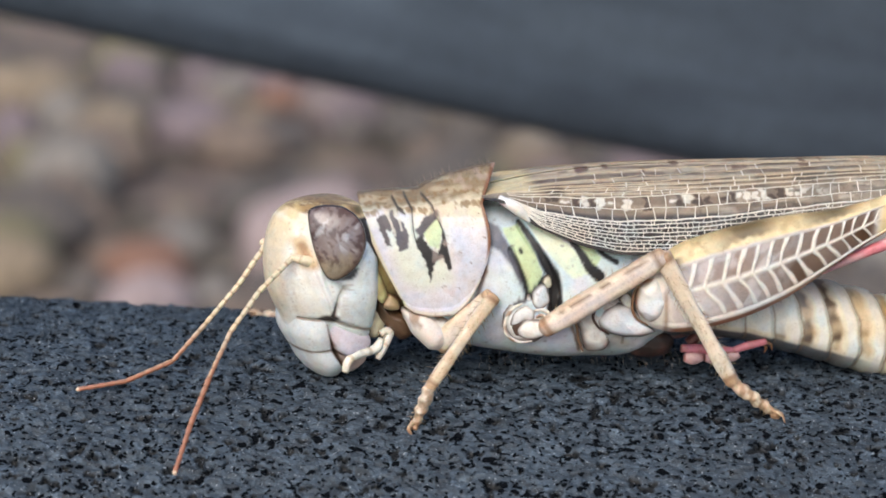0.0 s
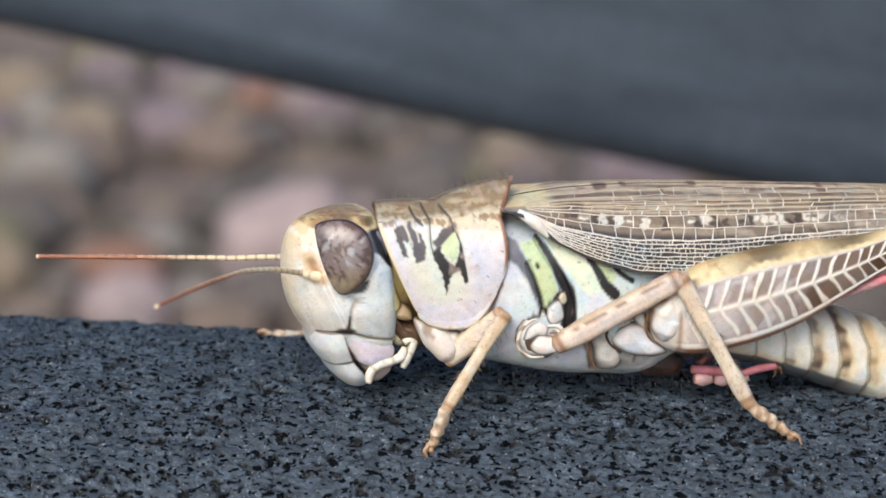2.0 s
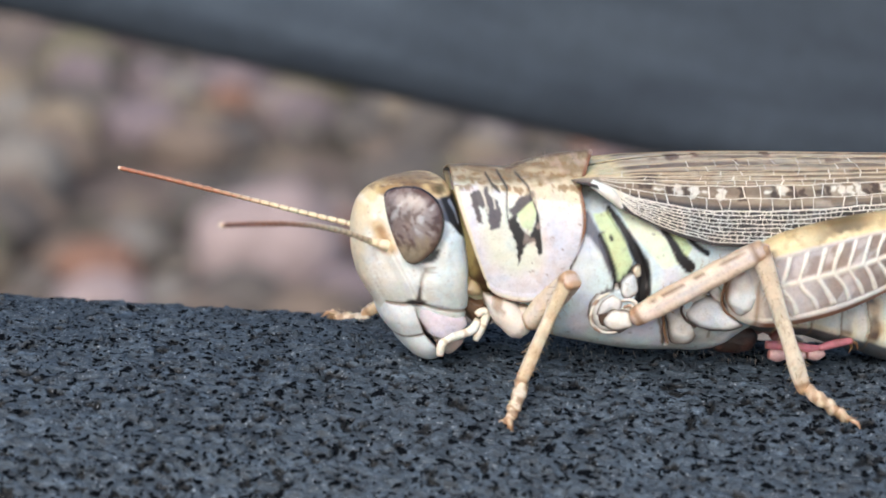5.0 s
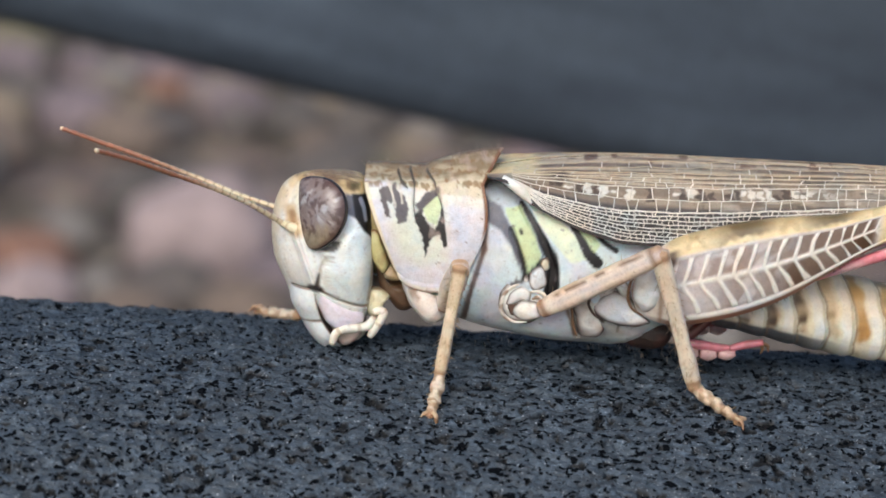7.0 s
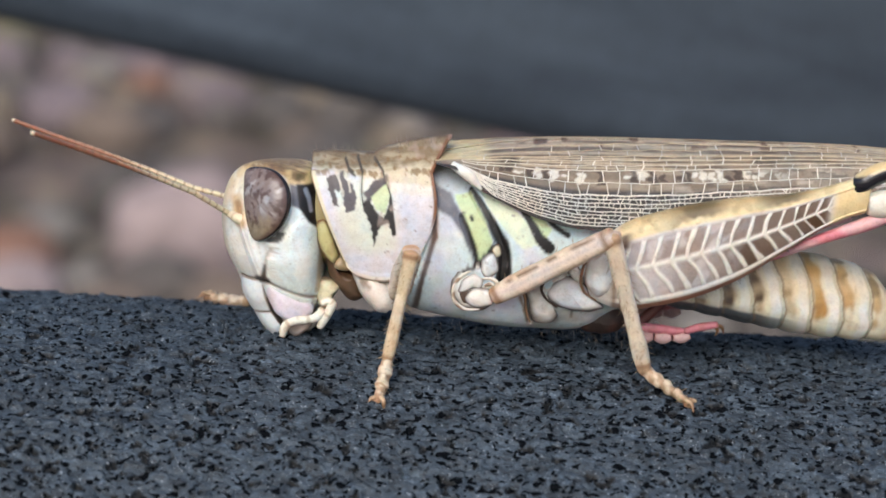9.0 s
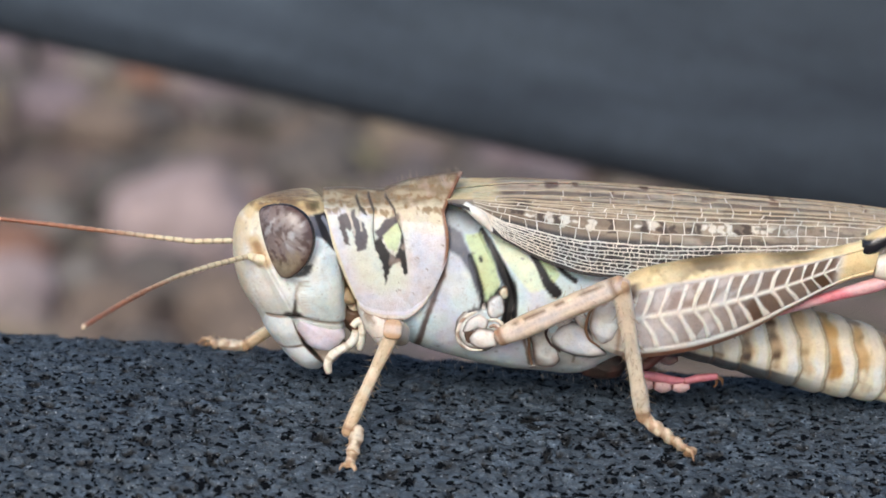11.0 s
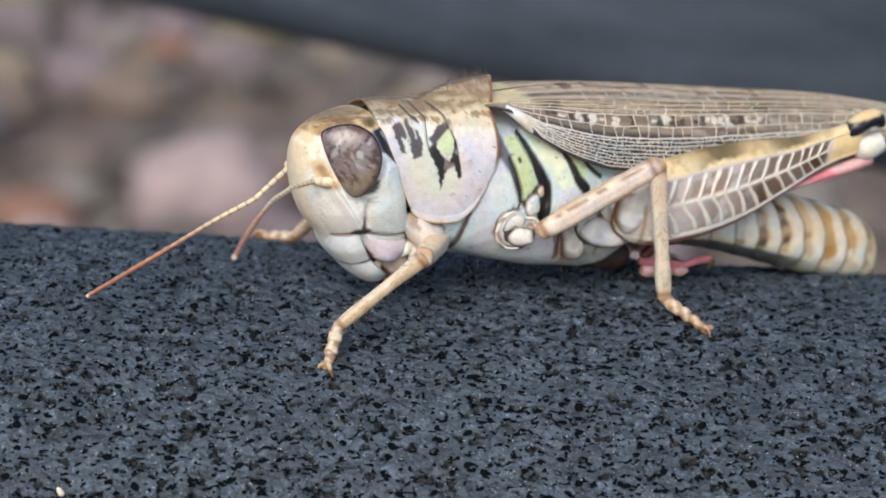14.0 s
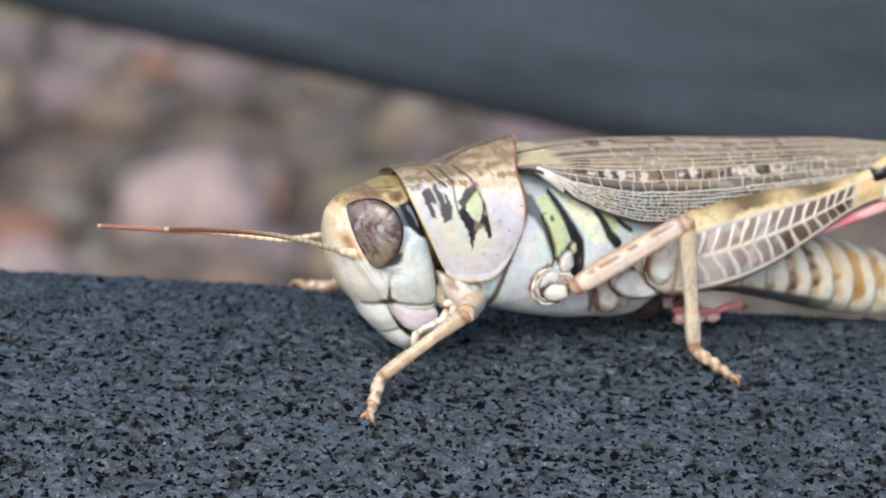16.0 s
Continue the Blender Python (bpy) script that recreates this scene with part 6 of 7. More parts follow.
    # brown membrane in the creases before the hind hip and the hind thigh
    for line, y0, rad, col in (
        ([(5.55, 3.72), (5.28, 3.46), (5.20, 3.06), (5.40, 2.66), (5.86, 2.34)], 2.78, [0.05, 0.10, 0.06, 0.05, 0.03], (0.07, 0.04, 0.03)),
        ([(7.02, 4.52), (6.78, 4.10), (6.72, 3.55), (6.92, 3.05), (7.40, 2.76)], 2.96, [0.04, 0.06, 0.06, 0.05, 0.03], (0.22, 0.12, 0.065)),
        ([(4.40, 3.02), (4.58, 2.60), (4.66, 2.10), (4.86, 1.60)], 2.68, [0.04, 0.06, 0.06, 0.03], (0.20, 0.11, 0.06)),
    ):
        v, f, t = tube([(a, sy * y0, b) for a, b in line], rad, 10, 10)
        part("hip_crease", v, f, tint(np.tile(np.array(col), (len(v), 1)), np.array(col) * 1.7, 0.6 * ease(wave(*v.T, 3.0, 9), 0.1, 0.7)), SHELL, hopper, "brown membrane in a crease of the hip")
plate("hind_trochanter", "dark brown joint under the belly", [(6.70, 1.70), (7.46, 2.05), (8.30, 2.05), (8.80, 1.65), (8.60, 1.15), (8.05, 0.90), (7.30, 0.92), (6.85, 1.20)], 1.2, 0.45, (0.030, 0.018, 0.015), (0.02, 0.014, 0.012), hopper, -1, fleck=(0.11, 0.045, 0.035), seed=3)

# fine hairs on crown, pronotum and belly
rnd = np.random.RandomState(12)
P, Wd, Ln = [], [], []
for k in range(150):
    q, w = rnd.uniform(0, 1), rnd.normal(0, 0.5)
    P.append((-4.2 + 5.4 * q, w, float(spline([0, 0.2, 0.44, 0.5, 0.75, 1], [7.42, 7.50, 7.50, 7.70, 8.19, 8.43], q)) - 0.22 * w * w - 0.04))
    Wd.append((-0.25, rnd.normal(0, 0.25), 1))
    Ln.append(rnd.uniform(0.2, 0.62))
v, f = hairs(P, Wd, Ln, 0.015, 3)
part("bristle_fringe", v, f, np.tile(np.array((0.20, 0.15, 0.11)), (len(v), 1)), LIMB, shield, "fine brownish hairs along the back", SADDLE)
P, Wd, Ln = [], [], []
for k in range(110):
    q = rnd.uniform(0.5, 10.0)
    P.append((q, rnd.uniform(-1.8, 0.2), 0.85 - 0.1 * math.sin(q)))
    Wd.append((0.2, -0.3, -1))
    Ln.append(rnd.uniform(0.15, 0.4))
v, f = hairs(P, Wd, Ln, 0.012, 5)
part("bristle_fringe", v, f, np.tile(np.array((0.35, 0.3, 0.25)), (len(v), 1)), LIMB, hopper, "fine hairs under the belly")


# ---------------------------------------------------------------- what moves

HOPPER_ROWS = [
    (0, pose(-0.129 * MM, -2.478 * MM, -0.401 * MM, 0.03, -1.13, 7.57)),
    (0.5, pose(-0.502 * MM, -2.759 * MM, -0.005 * MM, 0.21, 1.52, 10.02)),
    (1, pose(-0.464 * MM, -2.742 * MM, -0.239 * MM, 0.18, -0.10, 9.30)),
    (1.5, pose(-0.560 * MM, -2.727 * MM, -0.167 * MM, 0.14, 0.68, 9.62)),
    (2, pose(-0.412 * MM, -2.592 * MM, -0.006 * MM, 0.17, 1.43, 8.52)),
    (2.5, pose(-0.480 * MM, -2.746 * MM, -0.224 * MM, 0.18, 0.02, 9.78)),
    (3, pose(-0.420 * MM, -2.675 * MM, -0.331 * MM, -0.02, -0.47, 9.05)),
    (3.5, pose(-0.526 * MM, -2.670 * MM, -0.130 * MM, 0.06, 1.00, 9.34)),
    (3.7, pose(-0.388 * MM, -2.584 * MM, -0.275 * MM, 0.07, -0.11, 8.31)),
    (5.8, pose(-0.724 * MM, -0.357 * MM, 0.054 * MM, -0.29, 1.96, 9.40)),
    (6, pose(-0.813 * MM, -0.347 * MM, 0.155 * MM, -0.29, 2.06, 8.53)),
    (6.5, pose(-0.010 * MM, 0.319 * MM, 0.053 * MM, -0.08, -0.02, -0.83)),
    (7, pose(-0.113 * MM, 0.355 * MM, 0.087 * MM, -0.08, 0.56, -1.12)),
    (7.5, pose(-0.171 * MM, 0.333 * MM, 0.161 * MM, -0.09, 0.94, -1.35)),
    (8, pose(-0.114 * MM, -0.055 * MM, 0.268 * MM, 0.09, 2.09, 1.29)),
    (8.5, pose(-0.010 * MM, 0.098 * MM, 0.053 * MM, -0.00, 0.41, 0.10)),
    (9, pose(-0.000 * MM, 0.000 * MM, 0.000 * MM, 0.00, 0.00, -0.00)),
    (9.5, pose(-0.072 * MM, -0.129 * MM, 0.385 * MM, 0.13, 2.05, 1.69)),
    (10, pose(0.043 * MM, -0.036 * MM, 0.584 * MM, 0.05, 2.90, 0.79)),
    (12.3, pose(-0.548 * MM, -1.050 * MM, 0.362 * MM, 0.30, 3.88, 6.68)),
    (12.5, pose(-0.637 * MM, -1.222 * MM, 0.266 * MM, 0.06, 1.93, 9.64)),
    (13, pose(-0.471 * MM, -1.476 * MM, 0.301 * MM, 0.17, 2.39, 11.34)),
    (13.5, pose(-0.455 * MM, -2.456 * MM, 0.217 * MM, 0.38, 2.82, 18.42)),
    (14, pose(-0.549 * MM, -2.996 * MM, 0.521 * MM, 0.75, 5.39, 22.29)),
    (14.5, pose(-0.486 * MM, -3.018 * MM, 0.072 * MM, 0.29, 2.27, 22.44)),
    (15, pose(-0.407 * MM, -3.024 * MM, 0.397 * MM, 0.50, 3.74, 22.40)),
    (15.5, pose(-0.586 * MM, -3.018 * MM, 0.700 * MM, 0.83, 5.92, 22.10)),
    (16, pose(-0.403 * MM, -2.933 * MM, 0.251 * MM, 0.26, 2.95, 21.06)),
]
HEAD_ROWS = [
    (0, pose(-4.397 * MM, -0.224 * MM, 5.607 * MM, -0.05, 2.22, 28.43)),
    (0.5, pose(-4.336 * MM, -0.346 * MM, 5.480 * MM, -1.02, -10.07, 28.21)),
    (1, pose(-4.324 * MM, -0.156 * MM, 5.508 * MM, -1.03, -4.42, 27.71)),
    (1.5, pose(-4.168 * MM, -0.289 * MM, 5.247 * MM, 0.59, -6.86, 17.26)),
    (2, pose(-4.150 * MM, -0.129 * MM, 5.542 * MM, -0.30, -6.39, 17.52)),
    (2.5, pose(-4.149 * MM, -0.346 * MM, 5.444 * MM, -0.66, -9.17, 17.48)),
    (3, pose(-4.068 * MM, -0.294 * MM, 5.472 * MM, -0.31, -6.83, 17.86)),
    (3.5, pose(-4.153 * MM, -0.383 * MM, 5.555 * MM, 0.23, -9.17, 17.16)),
    (3.7, pose(-4.226 * MM, -0.132 * MM, 5.749 * MM, 0.34, -7.12, 19.44)),
    (5.8, pose(-3.786 * MM, -0.164 * MM, 5.729 * MM, -0.60, -7.15, 9.17)),
    (6, pose(-3.984 * MM, -0.140 * MM, 5.608 * MM, -0.95, -4.70, 11.41)),
    (6.5, pose(-4.251 * MM, -0.193 * MM, 5.009 * MM, -0.83, 3.52, 6.85)),
    (7, pose(-4.172 * MM, -0.268 * MM, 5.257 * MM, -1.37, 0.46, 6.71)),
    (7.5, pose(-4.139 * MM, -0.107 * MM, 5.166 * MM, -0.83, 2.61, 2.56)),
    (8, pose(-3.931 * MM, 0.008 * MM, 4.749 * MM, -1.01, -1.88, -6.03)),
    (8.5, pose(-4.015 * MM, -0.045 * MM, 5.010 * MM, -1.35, -0.70, -4.53)),
    (9, pose(-4.094 * MM, -0.000 * MM, 5.201 * MM, -0.00, 0.00, 0.00)),
    (9.5, pose(-3.855 * MM, -0.098 * MM, 4.875 * MM, -2.37, -4.42, -1.57)),
    (10, pose(-3.948 * MM, -0.170 * MM, 5.201 * MM, -2.59, -10.79, 7.48)),
    (12.3, pose(-4.043 * MM, -0.280 * MM, 5.770 * MM, -0.09, -10.55, 14.96)),
    (12.5, pose(-3.891 * MM, -0.291 * MM, 6.151 * MM, 0.35, -8.22, 12.04)),
    (13, pose(-3.654 * MM, -0.266 * MM, 5.789 * MM, -1.82, -8.67, 18.77)),
    (13.5, pose(-3.373 * MM, -0.315 * MM, 5.359 * MM, 0.67, -8.34, 8.01)),
    (14, pose(-3.321 * MM, -0.229 * MM, 5.372 * MM, -1.15, -17.65, 7.90)),
    (14.5, pose(-3.228 * MM, -0.246 * MM, 5.260 * MM, -1.66, -12.81, 8.09)),
    (15, pose(-3.329 * MM, -0.279 * MM, 5.015 * MM, 0.25, -16.22, 4.29)),
    (15.5, pose(-3.381 * MM, -0.245 * MM, 5.085 * MM, 1.33, -20.02, 0.79)),
    (16, pose(-3.364 * MM, -0.233 * MM, 5.033 * MM, 1.35, -16.54, -3.67)),
]
SHIELD_ROWS = [
    (0, pose(0.508 * MM, 0.000 * MM, 5.765 * MM, 0.00, -2.52, 0.00)),
    (0.5, pose(0.525 * MM, 0.000 * MM, 5.779 * MM, 0.00, -6.55, 0.00)),
    (1, pose(0.488 * MM, 0.000 * MM, 5.693 * MM, 0.00, -3.71, 0.00)),
    (1.5, pose(0.486 * MM, 0.000 * MM, 5.761 * MM, 0.00, -5.98, 0.00)),
    (2, pose(0.533 * MM, 0.000 * MM, 5.740 * MM, 0.00, -3.13, 0.00)),
    (2.5, pose(0.469 * MM, 0.000 * MM, 5.734 * MM, 0.00, -4.71, 0.00)),
    (3, pose(0.538 * MM, 0.000 * MM, 5.733 * MM, 0.00, -3.89, 0.00)),
    (3.5, pose(0.507 * MM, 0.000 * MM, 5.756 * MM, 0.00, -3.80, 0.00)),
    (3.7, pose(0.556 * MM, 0.000 * MM, 5.776 * MM, 0.00, -1.57, 0.00)),
    (5.8, pose(0.663 * MM, 0.000 * MM, 5.615 * MM, 0.00, 1.93, 0.00)),
    (6, pose(0.608 * MM, 0.000 * MM, 5.592 * MM, 0.00, 1.30, 0.00)),
    (6.5, pose(0.360 * MM, 0.000 * MM, 5.601 * MM, 0.00, -1.58, 0.00)),
    (7, pose(0.337 * MM, 0.000 * MM, 5.622 * MM, 0.00, -0.68, 0.00)),
    (7.5, pose(0.324 * MM, 0.000 * MM, 5.606 * MM, 0.00, 0.00, 0.00)),
    (8, pose(0.276 * MM, 0.000 * MM, 5.625 * MM, 0.00, -2.03, 0.00)),
    (8.5, pose(0.304 * MM, 0.000 * MM, 5.611 * MM, 0.00, -0.51, 0.00)),
    (9, pose(0.300 * MM, 0.000 * MM, 5.600 * MM, 0.00, -0.00, 0.00)),
    (9.5, pose(0.289 * MM, 0.000 * MM, 5.617 * MM, 0.00, -2.88, 0.00)),
    (10, pose(0.342 * MM, 0.000 * MM, 5.595 * MM, 0.00, -2.68, 0.00)),
    (12.3, pose(0.606 * MM, 0.000 * MM, 5.673 * MM, 0.00, -4.33, 0.00)),
    (12.5, pose(0.724 * MM, 0.000 * MM, 5.765 * MM, 0.00, -0.35, 0.00)),
    (13, pose(0.826 * MM, 0.000 * MM, 5.758 * MM, 0.00, -3.48, 0.00)),
    (13.5, pose(0.768 * MM, 0.000 * MM, 5.707 * MM, 0.00, -3.47, 0.00)),
    (14, pose(0.738 * MM, 0.000 * MM, 5.678 * MM, 0.00, -4.52, 0.00)),
    (14.5, pose(0.729 * MM, 0.000 * MM, 5.699 * MM, 0.00, -4.02, 0.00)),
    (15, pose(0.654 * MM, 0.000 * MM, 5.748 * MM, 0.00, -6.22, 0.00)),
    (15.5, pose(0.640 * MM, 0.000 * MM, 5.699 * MM, 0.00, -6.03, 0.00)),
    (16, pose(0.515 * MM, 0.000 * MM, 5.728 * MM, 0.00, -5.99, 0.00)),
]
# feeler pieces: seconds, bearing and rise in degrees, in the rail's axes
FEELER_FAR_0 = [(0, 210, -54), (0.5, 204, -41), (1, 210, -44), (1.5, 186, -14), (2, 183, -4), (2.5, 174, -6), (3, 170, 1), (3.5, 168, 5), (6, 170, 9), (6.5, 176, 12), (7, 176, 14), (7.5, 175, 13), (8, 173, 5), (8.5, 178, 6), (9, 176, 11), (9.5, 176, 12), (10, 176, 11), (12.5, 185, -28), (13, 193, -42), (13.5, 200, -44), (14, 192, -45), (14.5, 176, -38), (15, 171, -24), (15.5, 167, -11), (16, 178, -13)]
FEELER_FAR_1 = [(0, 205, -49), (0.5, 201, -36), (1, 204, -35), (1.5, 185, -12), (2, 183, -2), (2.5, 174, -3), (3, 170, 1), (3.5, 168, 6), (6, 170, 9), (6.5, 176, 14), (7, 175, 18), (7.5, 173, 18), (8, 170, 18), (8.5, 175, 18), (9, 174, 18), (9.5, 173, 23), (10, 175, 17), (12.5, 182, -18), (13, 188, -31), (13.5, 193, -31), (14, 186, -31), (14.5, 174, -24), (15, 170, -14), (15.5, 166, -3), (16, 175, 2)]
FEELER_FAR_2 = [(0, 204, -48), (0.5, 202, -38), (1, 205, -36), (1.5, 186, -12), (2, 183, -2), (2.5, 174, -3), (3, 170, 1), (3.5, 168, 6), (6, 170, 9), (6.5, 176, 13), (7, 175, 16), (7.5, 173, 17), (8, 170, 18), (8.5, 175, 17), (9, 175, 16), (9.5, 174, 20), (10, 175, 18), (12.5, 182, -19), (13, 189, -33), (13.5, 193, -33), (14, 187, -34), (14.5, 175, -26), (15, 170, -14), (15.5, 166, -4), (16, 175, 0)]
FEELER_FAR_3 = [(0, 193, -24), (0.5, 202, -39), (1, 205, -36), (1.5, 186, -13), (2, 183, -2), (2.5, 174, -4), (3, 170, 1), (3.5, 168, 6), (6, 170, 9), (6.5, 176, 12), (7, 176, 15), (7.5, 173, 17), (8, 171, 15), (8.5, 175, 15), (9, 175, 15), (9.5, 175, 18), (10, 175, 18), (12.5, 182, -19), (13, 191, -37), (13.5, 194, -34), (14, 187, -33), (14.5, 175, -26), (15, 170, -15), (15.5, 166, -4), (16, 176, -1)]
FEELER_FAR_4 = [(0, 189, -11), (0.5, 202, -38), (1, 204, -35), (1.5, 186, -14), (2, 183, -2), (2.5, 174, -4), (3, 170, 1), (3.5, 168, 6), (6, 170, 7), (6.5, 176, 12), (7, 176, 15), (7.5, 174, 16), (8, 172, 11), (8.5, 175, 16), (9, 175, 16), (9.5, 175, 15), (10, 175, 18), (12.5, 183, -20), (13, 191, -36), (13.5, 195, -36), (14, 187, -33), (14.5, 175, -26), (15, 170, -15), (15.5, 166, -4), (16, 176, -1)]
FEELER_NEAR_0 = [(0, 226, -35), (0.5, 238, -24), (1, 245, -6), (1.5, 239, 9), (2, 241, 16), (2.5, 244, 21), (3, 246, 24), (3.5, 248, 28), (6, 236, 18), (6.5, 223, 28), (7, 224, 30), (7.5, 218, 31), (8, 215, 28), (8.5, 217, 30), (9, 221, 31), (9.5, 210, 35), (10, 228, 31), (12.5, 237, -46), (13, 246, -32), (13.5, 240, -17), (14, 249, 4), (14.5, 248, 6), (15, 244, 15), (15.5, 244, 23), (16, 228, 20)]
FEELER_NEAR_1 = [(0, 234, -41), (0.5, 250, -32), (1, 256, -16), (1.5, 244, -2), (2, 243, 10), (2.5, 245, 13), (3, 246, 18), (3.5, 247, 23), (6, 237, 13), (6.5, 224, 24), (7, 224, 24), (7.5, 218, 24), (8, 215, 24), (8.5, 217, 24), (9, 221, 24), (9.5, 210, 28), (10, 228, 28), (12.5, 241, -47), (13, 260, -37), (13.5, 248, -23), (14, 254, -1), (14.5, 251, 1), (15, 247, 7), (15.5, 244, 17), (16, 228, 17)]
FEELER_NEAR_2 = [(0, 245, -47), (0.5, 258, -35), (1, 262, -18), (1.5, 250, -9), (2, 246, 2), (2.5, 246, 9), (3, 247, 12), (3.5, 247, 20), (6, 239, 8), (6.5, 224, 18), (7, 224, 21), (7.5, 219, 22), (8, 216, 22), (8.5, 218, 22), (9, 221, 23), (9.5, 210, 26), (10, 228, 27), (12.5, 255, -51), (13, 267, -37), (13.5, 257, -27), (14, 259, -6), (14.5, 254, -2), (15, 249, 4), (15.5, 244, 14), (16, 229, 13)]
FEELER_NEAR_3 = [(0, 249, -48), (0.5, 262, -35), (1, 265, -18), (1.5, 252, -10), (2, 248, 0), (2.5, 247, 7), (3, 247, 12), (3.5, 247, 17), (6, 240, 6), (6.5, 225, 17), (7, 225, 21), (7.5, 219, 21), (8, 216, 22), (8.5, 218, 22), (9, 222, 22), (9.5, 211, 25), (10, 229, 26), (12.5, 264, -52), (13, 271, -37), (13.5, 259, -27), (14, 262, -7), (14.5, 260, -6), (15, 251, 1), (15.5, 245, 12), (16, 230, 11)]
FEELER_NEAR_4 = [(0, 254, -49), (0.5, 264, -35), (1, 266, -18), (1.5, 253, -10), (2, 249, -1), (2.5, 248, 6), (3, 248, 12), (3.5, 248, 17), (6, 241, 5), (6.5, 226, 16), (7, 225, 18), (7.5, 220, 18), (8, 217, 17), (8.5, 219, 21), (9, 222, 21), (9.5, 212, 22), (10, 229, 23), (12.5, 266, -52), (13, 273, -36), (13.5, 260, -26), (14, 264, -7), (14.5, 261, -6), (15, 253, 0), (15.5, 246, 12), (16, 231, 10)]

# leg stances before the first step, between the steps and after: knee (on the body), ankle and toe (on the rail), in mm
STANCES = {
    "fore_near": [((1.08, -2.79, 3.79), (-0.93, -7.00, 0.21), (-1.43, -7.23, -1.19)), ((-0.04, -4.70, 4.67), (-0.74, -5.00, 0.35), (-0.96, -5.94, -0.74)), ((-1.78, -4.15, 2.05), (-3.94, -8.00, -0.47), (-4.25, -8.76, -1.85))],
    "mid_near": [((7.88, -3.44, 5.52), (10.98, -5.30, 0.60), (12.71, -5.28, -0.55)), ((7.56, -4.60, 6.05), (9.44, -4.10, 0.35), (10.87, -4.80, -0.43)), ((7.56, -4.60, 6.05), (9.44, -4.10, 0.35), (10.87, -4.80, -0.43))],
    "fore_far": [((-2.20, 4.20, 3.00), (-7.81, 3.40, -0.32), (-9.37, 3.60, -0.32)), ((-2.20, 4.20, 3.00), (-7.07, 3.20, 0.02), (-8.42, 3.60, 0.07)), ((-2.60, 4.20, 2.60), (-6.51, 3.00, 0.12), (-8.53, 3.60, 0.01))],
    "mid_far": [((7.56, 4.60, 6.05), (9.44, 4.10, 0.35), (10.87, 4.80, -0.43)), ((7.56, 4.60, 6.05), (9.44, 4.10, 0.35), (10.87, 4.80, -0.43)), ((7.56, 4.60, 6.05), (9.44, 4.10, 0.35), (10.87, 4.80, -0.43))],
}
SPANS = [(0.0, 3.7), (5.0, 10.4), (11.9, 16.0)]


def aim(a, b, ref=(0, 0, 1)):
    """A pose at a whose x axis points to b."""
    x = (Vector(b) - Vector(a)).normalized()
    y = Vector(ref).cross(x).normalized()
    z = x.cross(y)
    m = Matrix((x, y, z)).transposed().to_4x4()
    m.translation = Vector(a)
    return m


def between(rows, t):
    """The pose at t among rows."""
    for (t0, a), (t1, b) in zip(rows, rows[1:]):
        if t0 <= t <= t1:
            return a.lerp(b, (t - t0) / (t1 - t0))
    return rows[-1][1]


def feeler_motion():
    for which in ("near", "far"):
        tables = (FEELER_NEAR_0, FEELER_NEAR_1, FEELER_NEAR_2, FEELER_NEAR_3, FEELER_NEAR_4) if which == "near" else (FEELER_FAR_0, FEELER_FAR_1, FEELER_FAR_2, FEELER_FAR_3, FEELER_FAR_4)
        rows = [[] for _ in range(JOINTS)]
        marks = [t for t, _, _ in tables[0]]
        for t in [0.25 * i for i in range(65)]:
            turn = (between(HOPPER_ROWS, t) @ between(HEAD_ROWS, t)).to_3x3().inverted()
            p = Vector(ROOTS[which]) - Vector(NECK)
            for k in range(JOINTS):
                az, el = (float(np.interp(t, marks, [row[c] for row in tables[k]])) for c in (1, 2))
                way = turn @ Vector((math.cos(radians(el)) * math.cos(radians(az)), math.cos(radians(el)) * math.sin(radians(az)), math.sin(radians(el))))
                q = p + way * FEELER
                rows[k].append((t, aim(p * MM, q * MM, (0, 1, 0.3))))
                p = q
        for k in range(JOINTS):
            walk(FEELERS[which, k], rows[k])


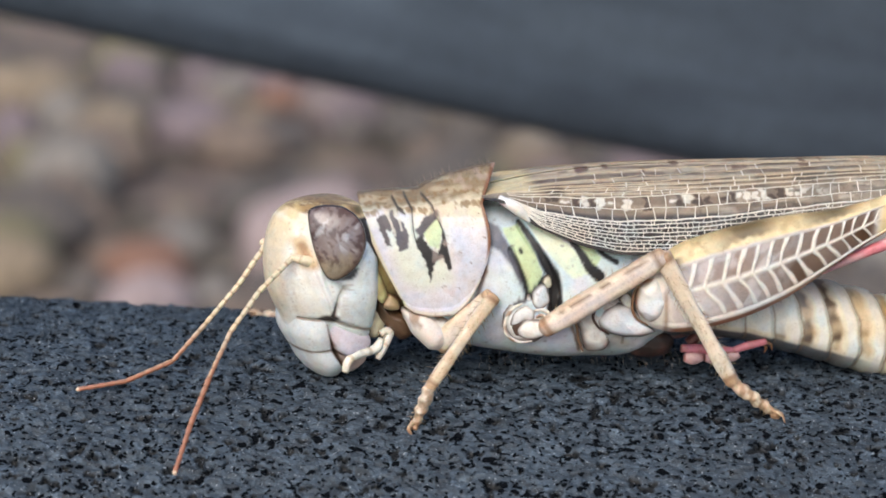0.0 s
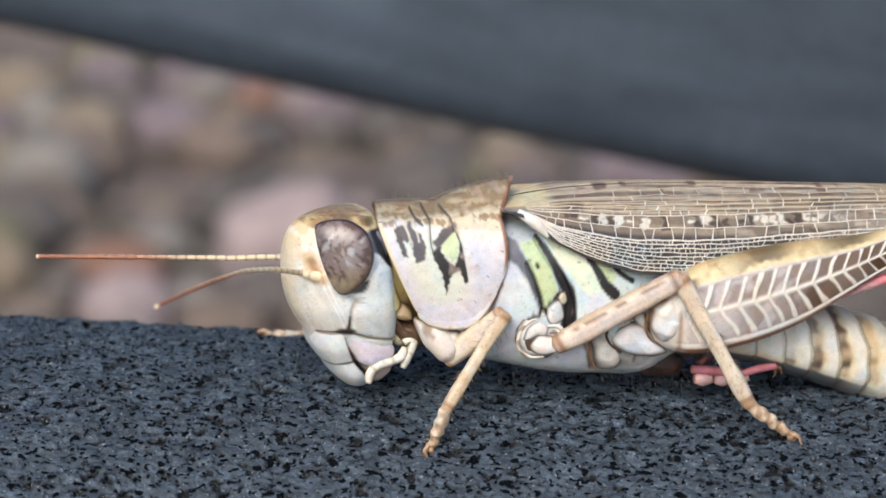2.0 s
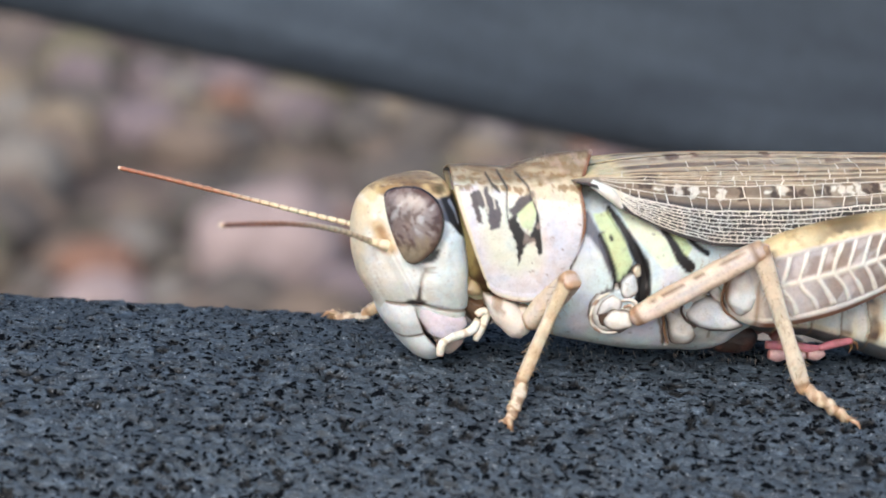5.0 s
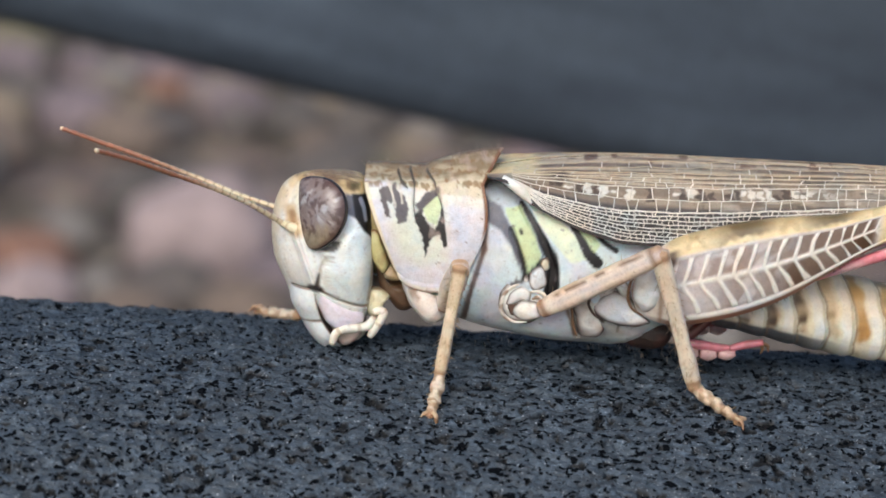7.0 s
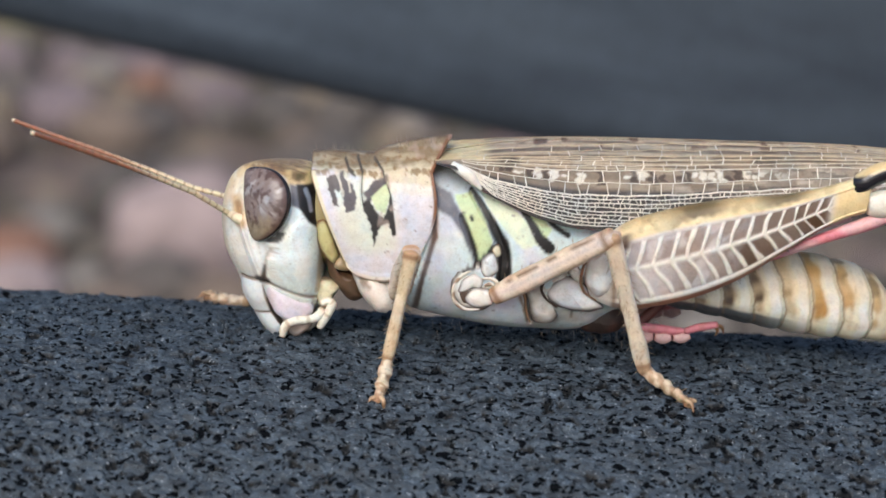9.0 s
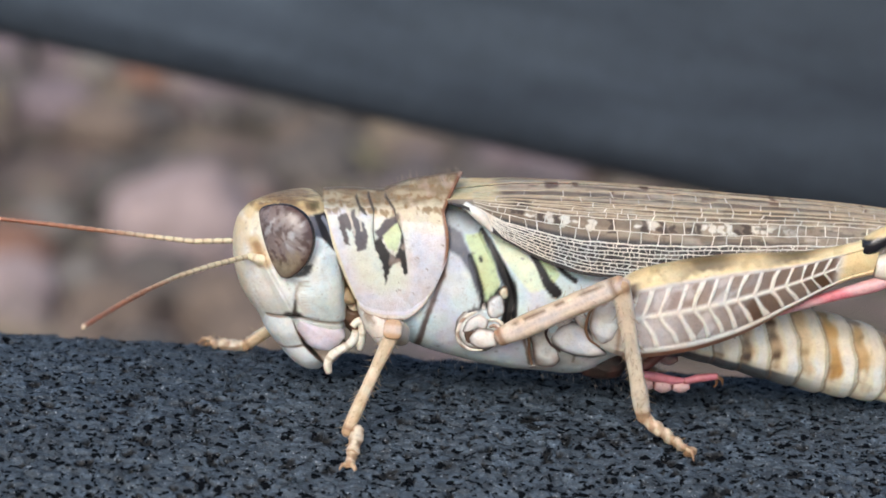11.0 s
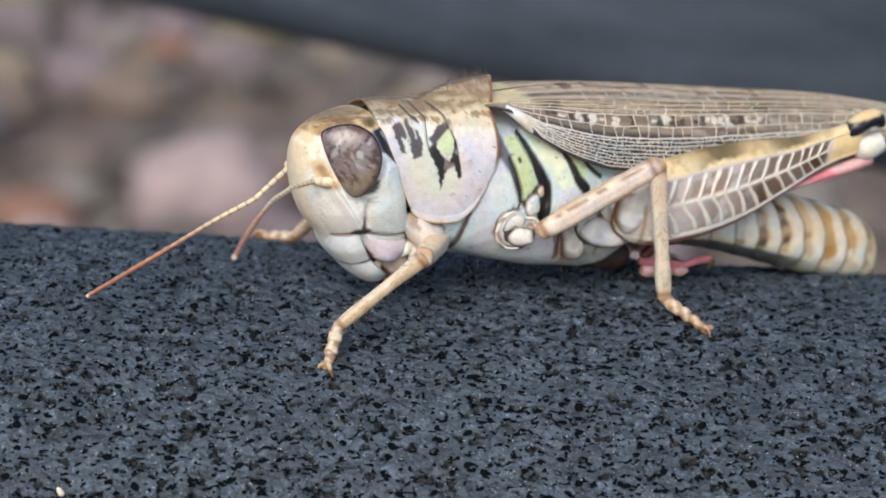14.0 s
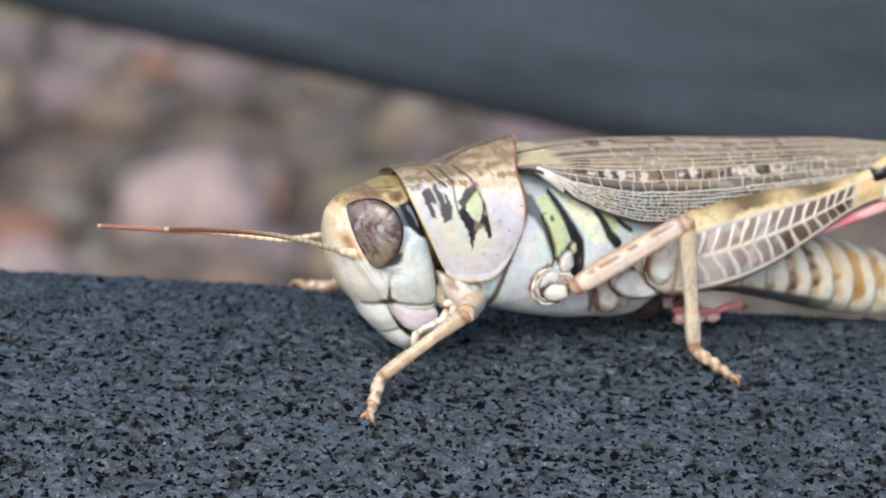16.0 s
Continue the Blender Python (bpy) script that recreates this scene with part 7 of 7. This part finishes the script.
def leg_motion(kind, which, hip, lengths):
    pieces = LEG[kind, which]
    stances = STANCES[kind + "_" + which]
    rows = [[], [], []]
    times = []
    for k, (t0, t1) in enumerate(SPANS):
        times += [(t, k) for t, _ in HOPPER_ROWS if t0 <= t <= t1]
    for t, k in times:
        knee, ankle, toe = (Vector(p) for p in stances[k])
        back = between(HOPPER_ROWS, t).inverted()
        ankle, toe = (back @ (p * MM) for p in (ankle, toe))
        knee = knee * MM
        knee = ankle + (knee - ankle).normalized() * lengths["tibia"] * MM
        start = knee + (Vector(hip) * MM - knee).normalized() * lengths["femur"] * MM
        rows[0].append((t, aim(start, knee)))
        rows[1].append((t, aim(knee, ankle, (0.2, 1, 0.2))))
        rows[2].append((t, aim(ankle, toe, (0, 0.2, 1))))
    for ob, r in zip(pieces, rows):
        walk(ob, r)


def motions():
    walk(hopper, HOPPER_ROWS)
    walk(head, HEAD_ROWS)
    walk(shield, SHIELD_ROWS)
    # the abdomen stretches a little when the insect settles
    walk(belly, [(t, pose(d * MM, 0, dz * MM, 0, p, 0)) for t, d, dz, p in ((0, 0.0, 0.65, 5.5), (3.7, 0.0, 0.65, 5.5), (5.8, -1.2, 0.2, 2.0), (6.5, -1.2, -0.1, -0.6), (10.2, -0.9, -0.1, -1.2), (12.3, 0.6, 0.0, 0.0), (14.0, 0.9, 0.0, 0.0), (16, 0.9, 0.0, 0.0))])
    # the mouth feelers droop and are drawn in again
    for ob, at in PALPS:
        walk(ob, [(t, pose(*(at * MM), 0, d, 26 * at.y * tuck)) for t, d, tuck in ((0, 0, 0), (3.7, 0, 0), (5.8, 0, 0), (10.2, -6, 0), (12.3, -40, 0), (12.6, -42, 0), (13.0, -34, 0.3), (13.5, -6, 1), (15.0, 0, 1), (15.6, 0, 0.3), (16, 0, 0.1))])
    feeler_motion()
    for which, s in (("near", -1), ("far", 1)):
        leg_motion("fore", which, (-0.6, s * 2.1, 1.95), FORE)
        leg_motion("mid", which, (3.20, s * 2.9, 2.59), MIDL)


motions()
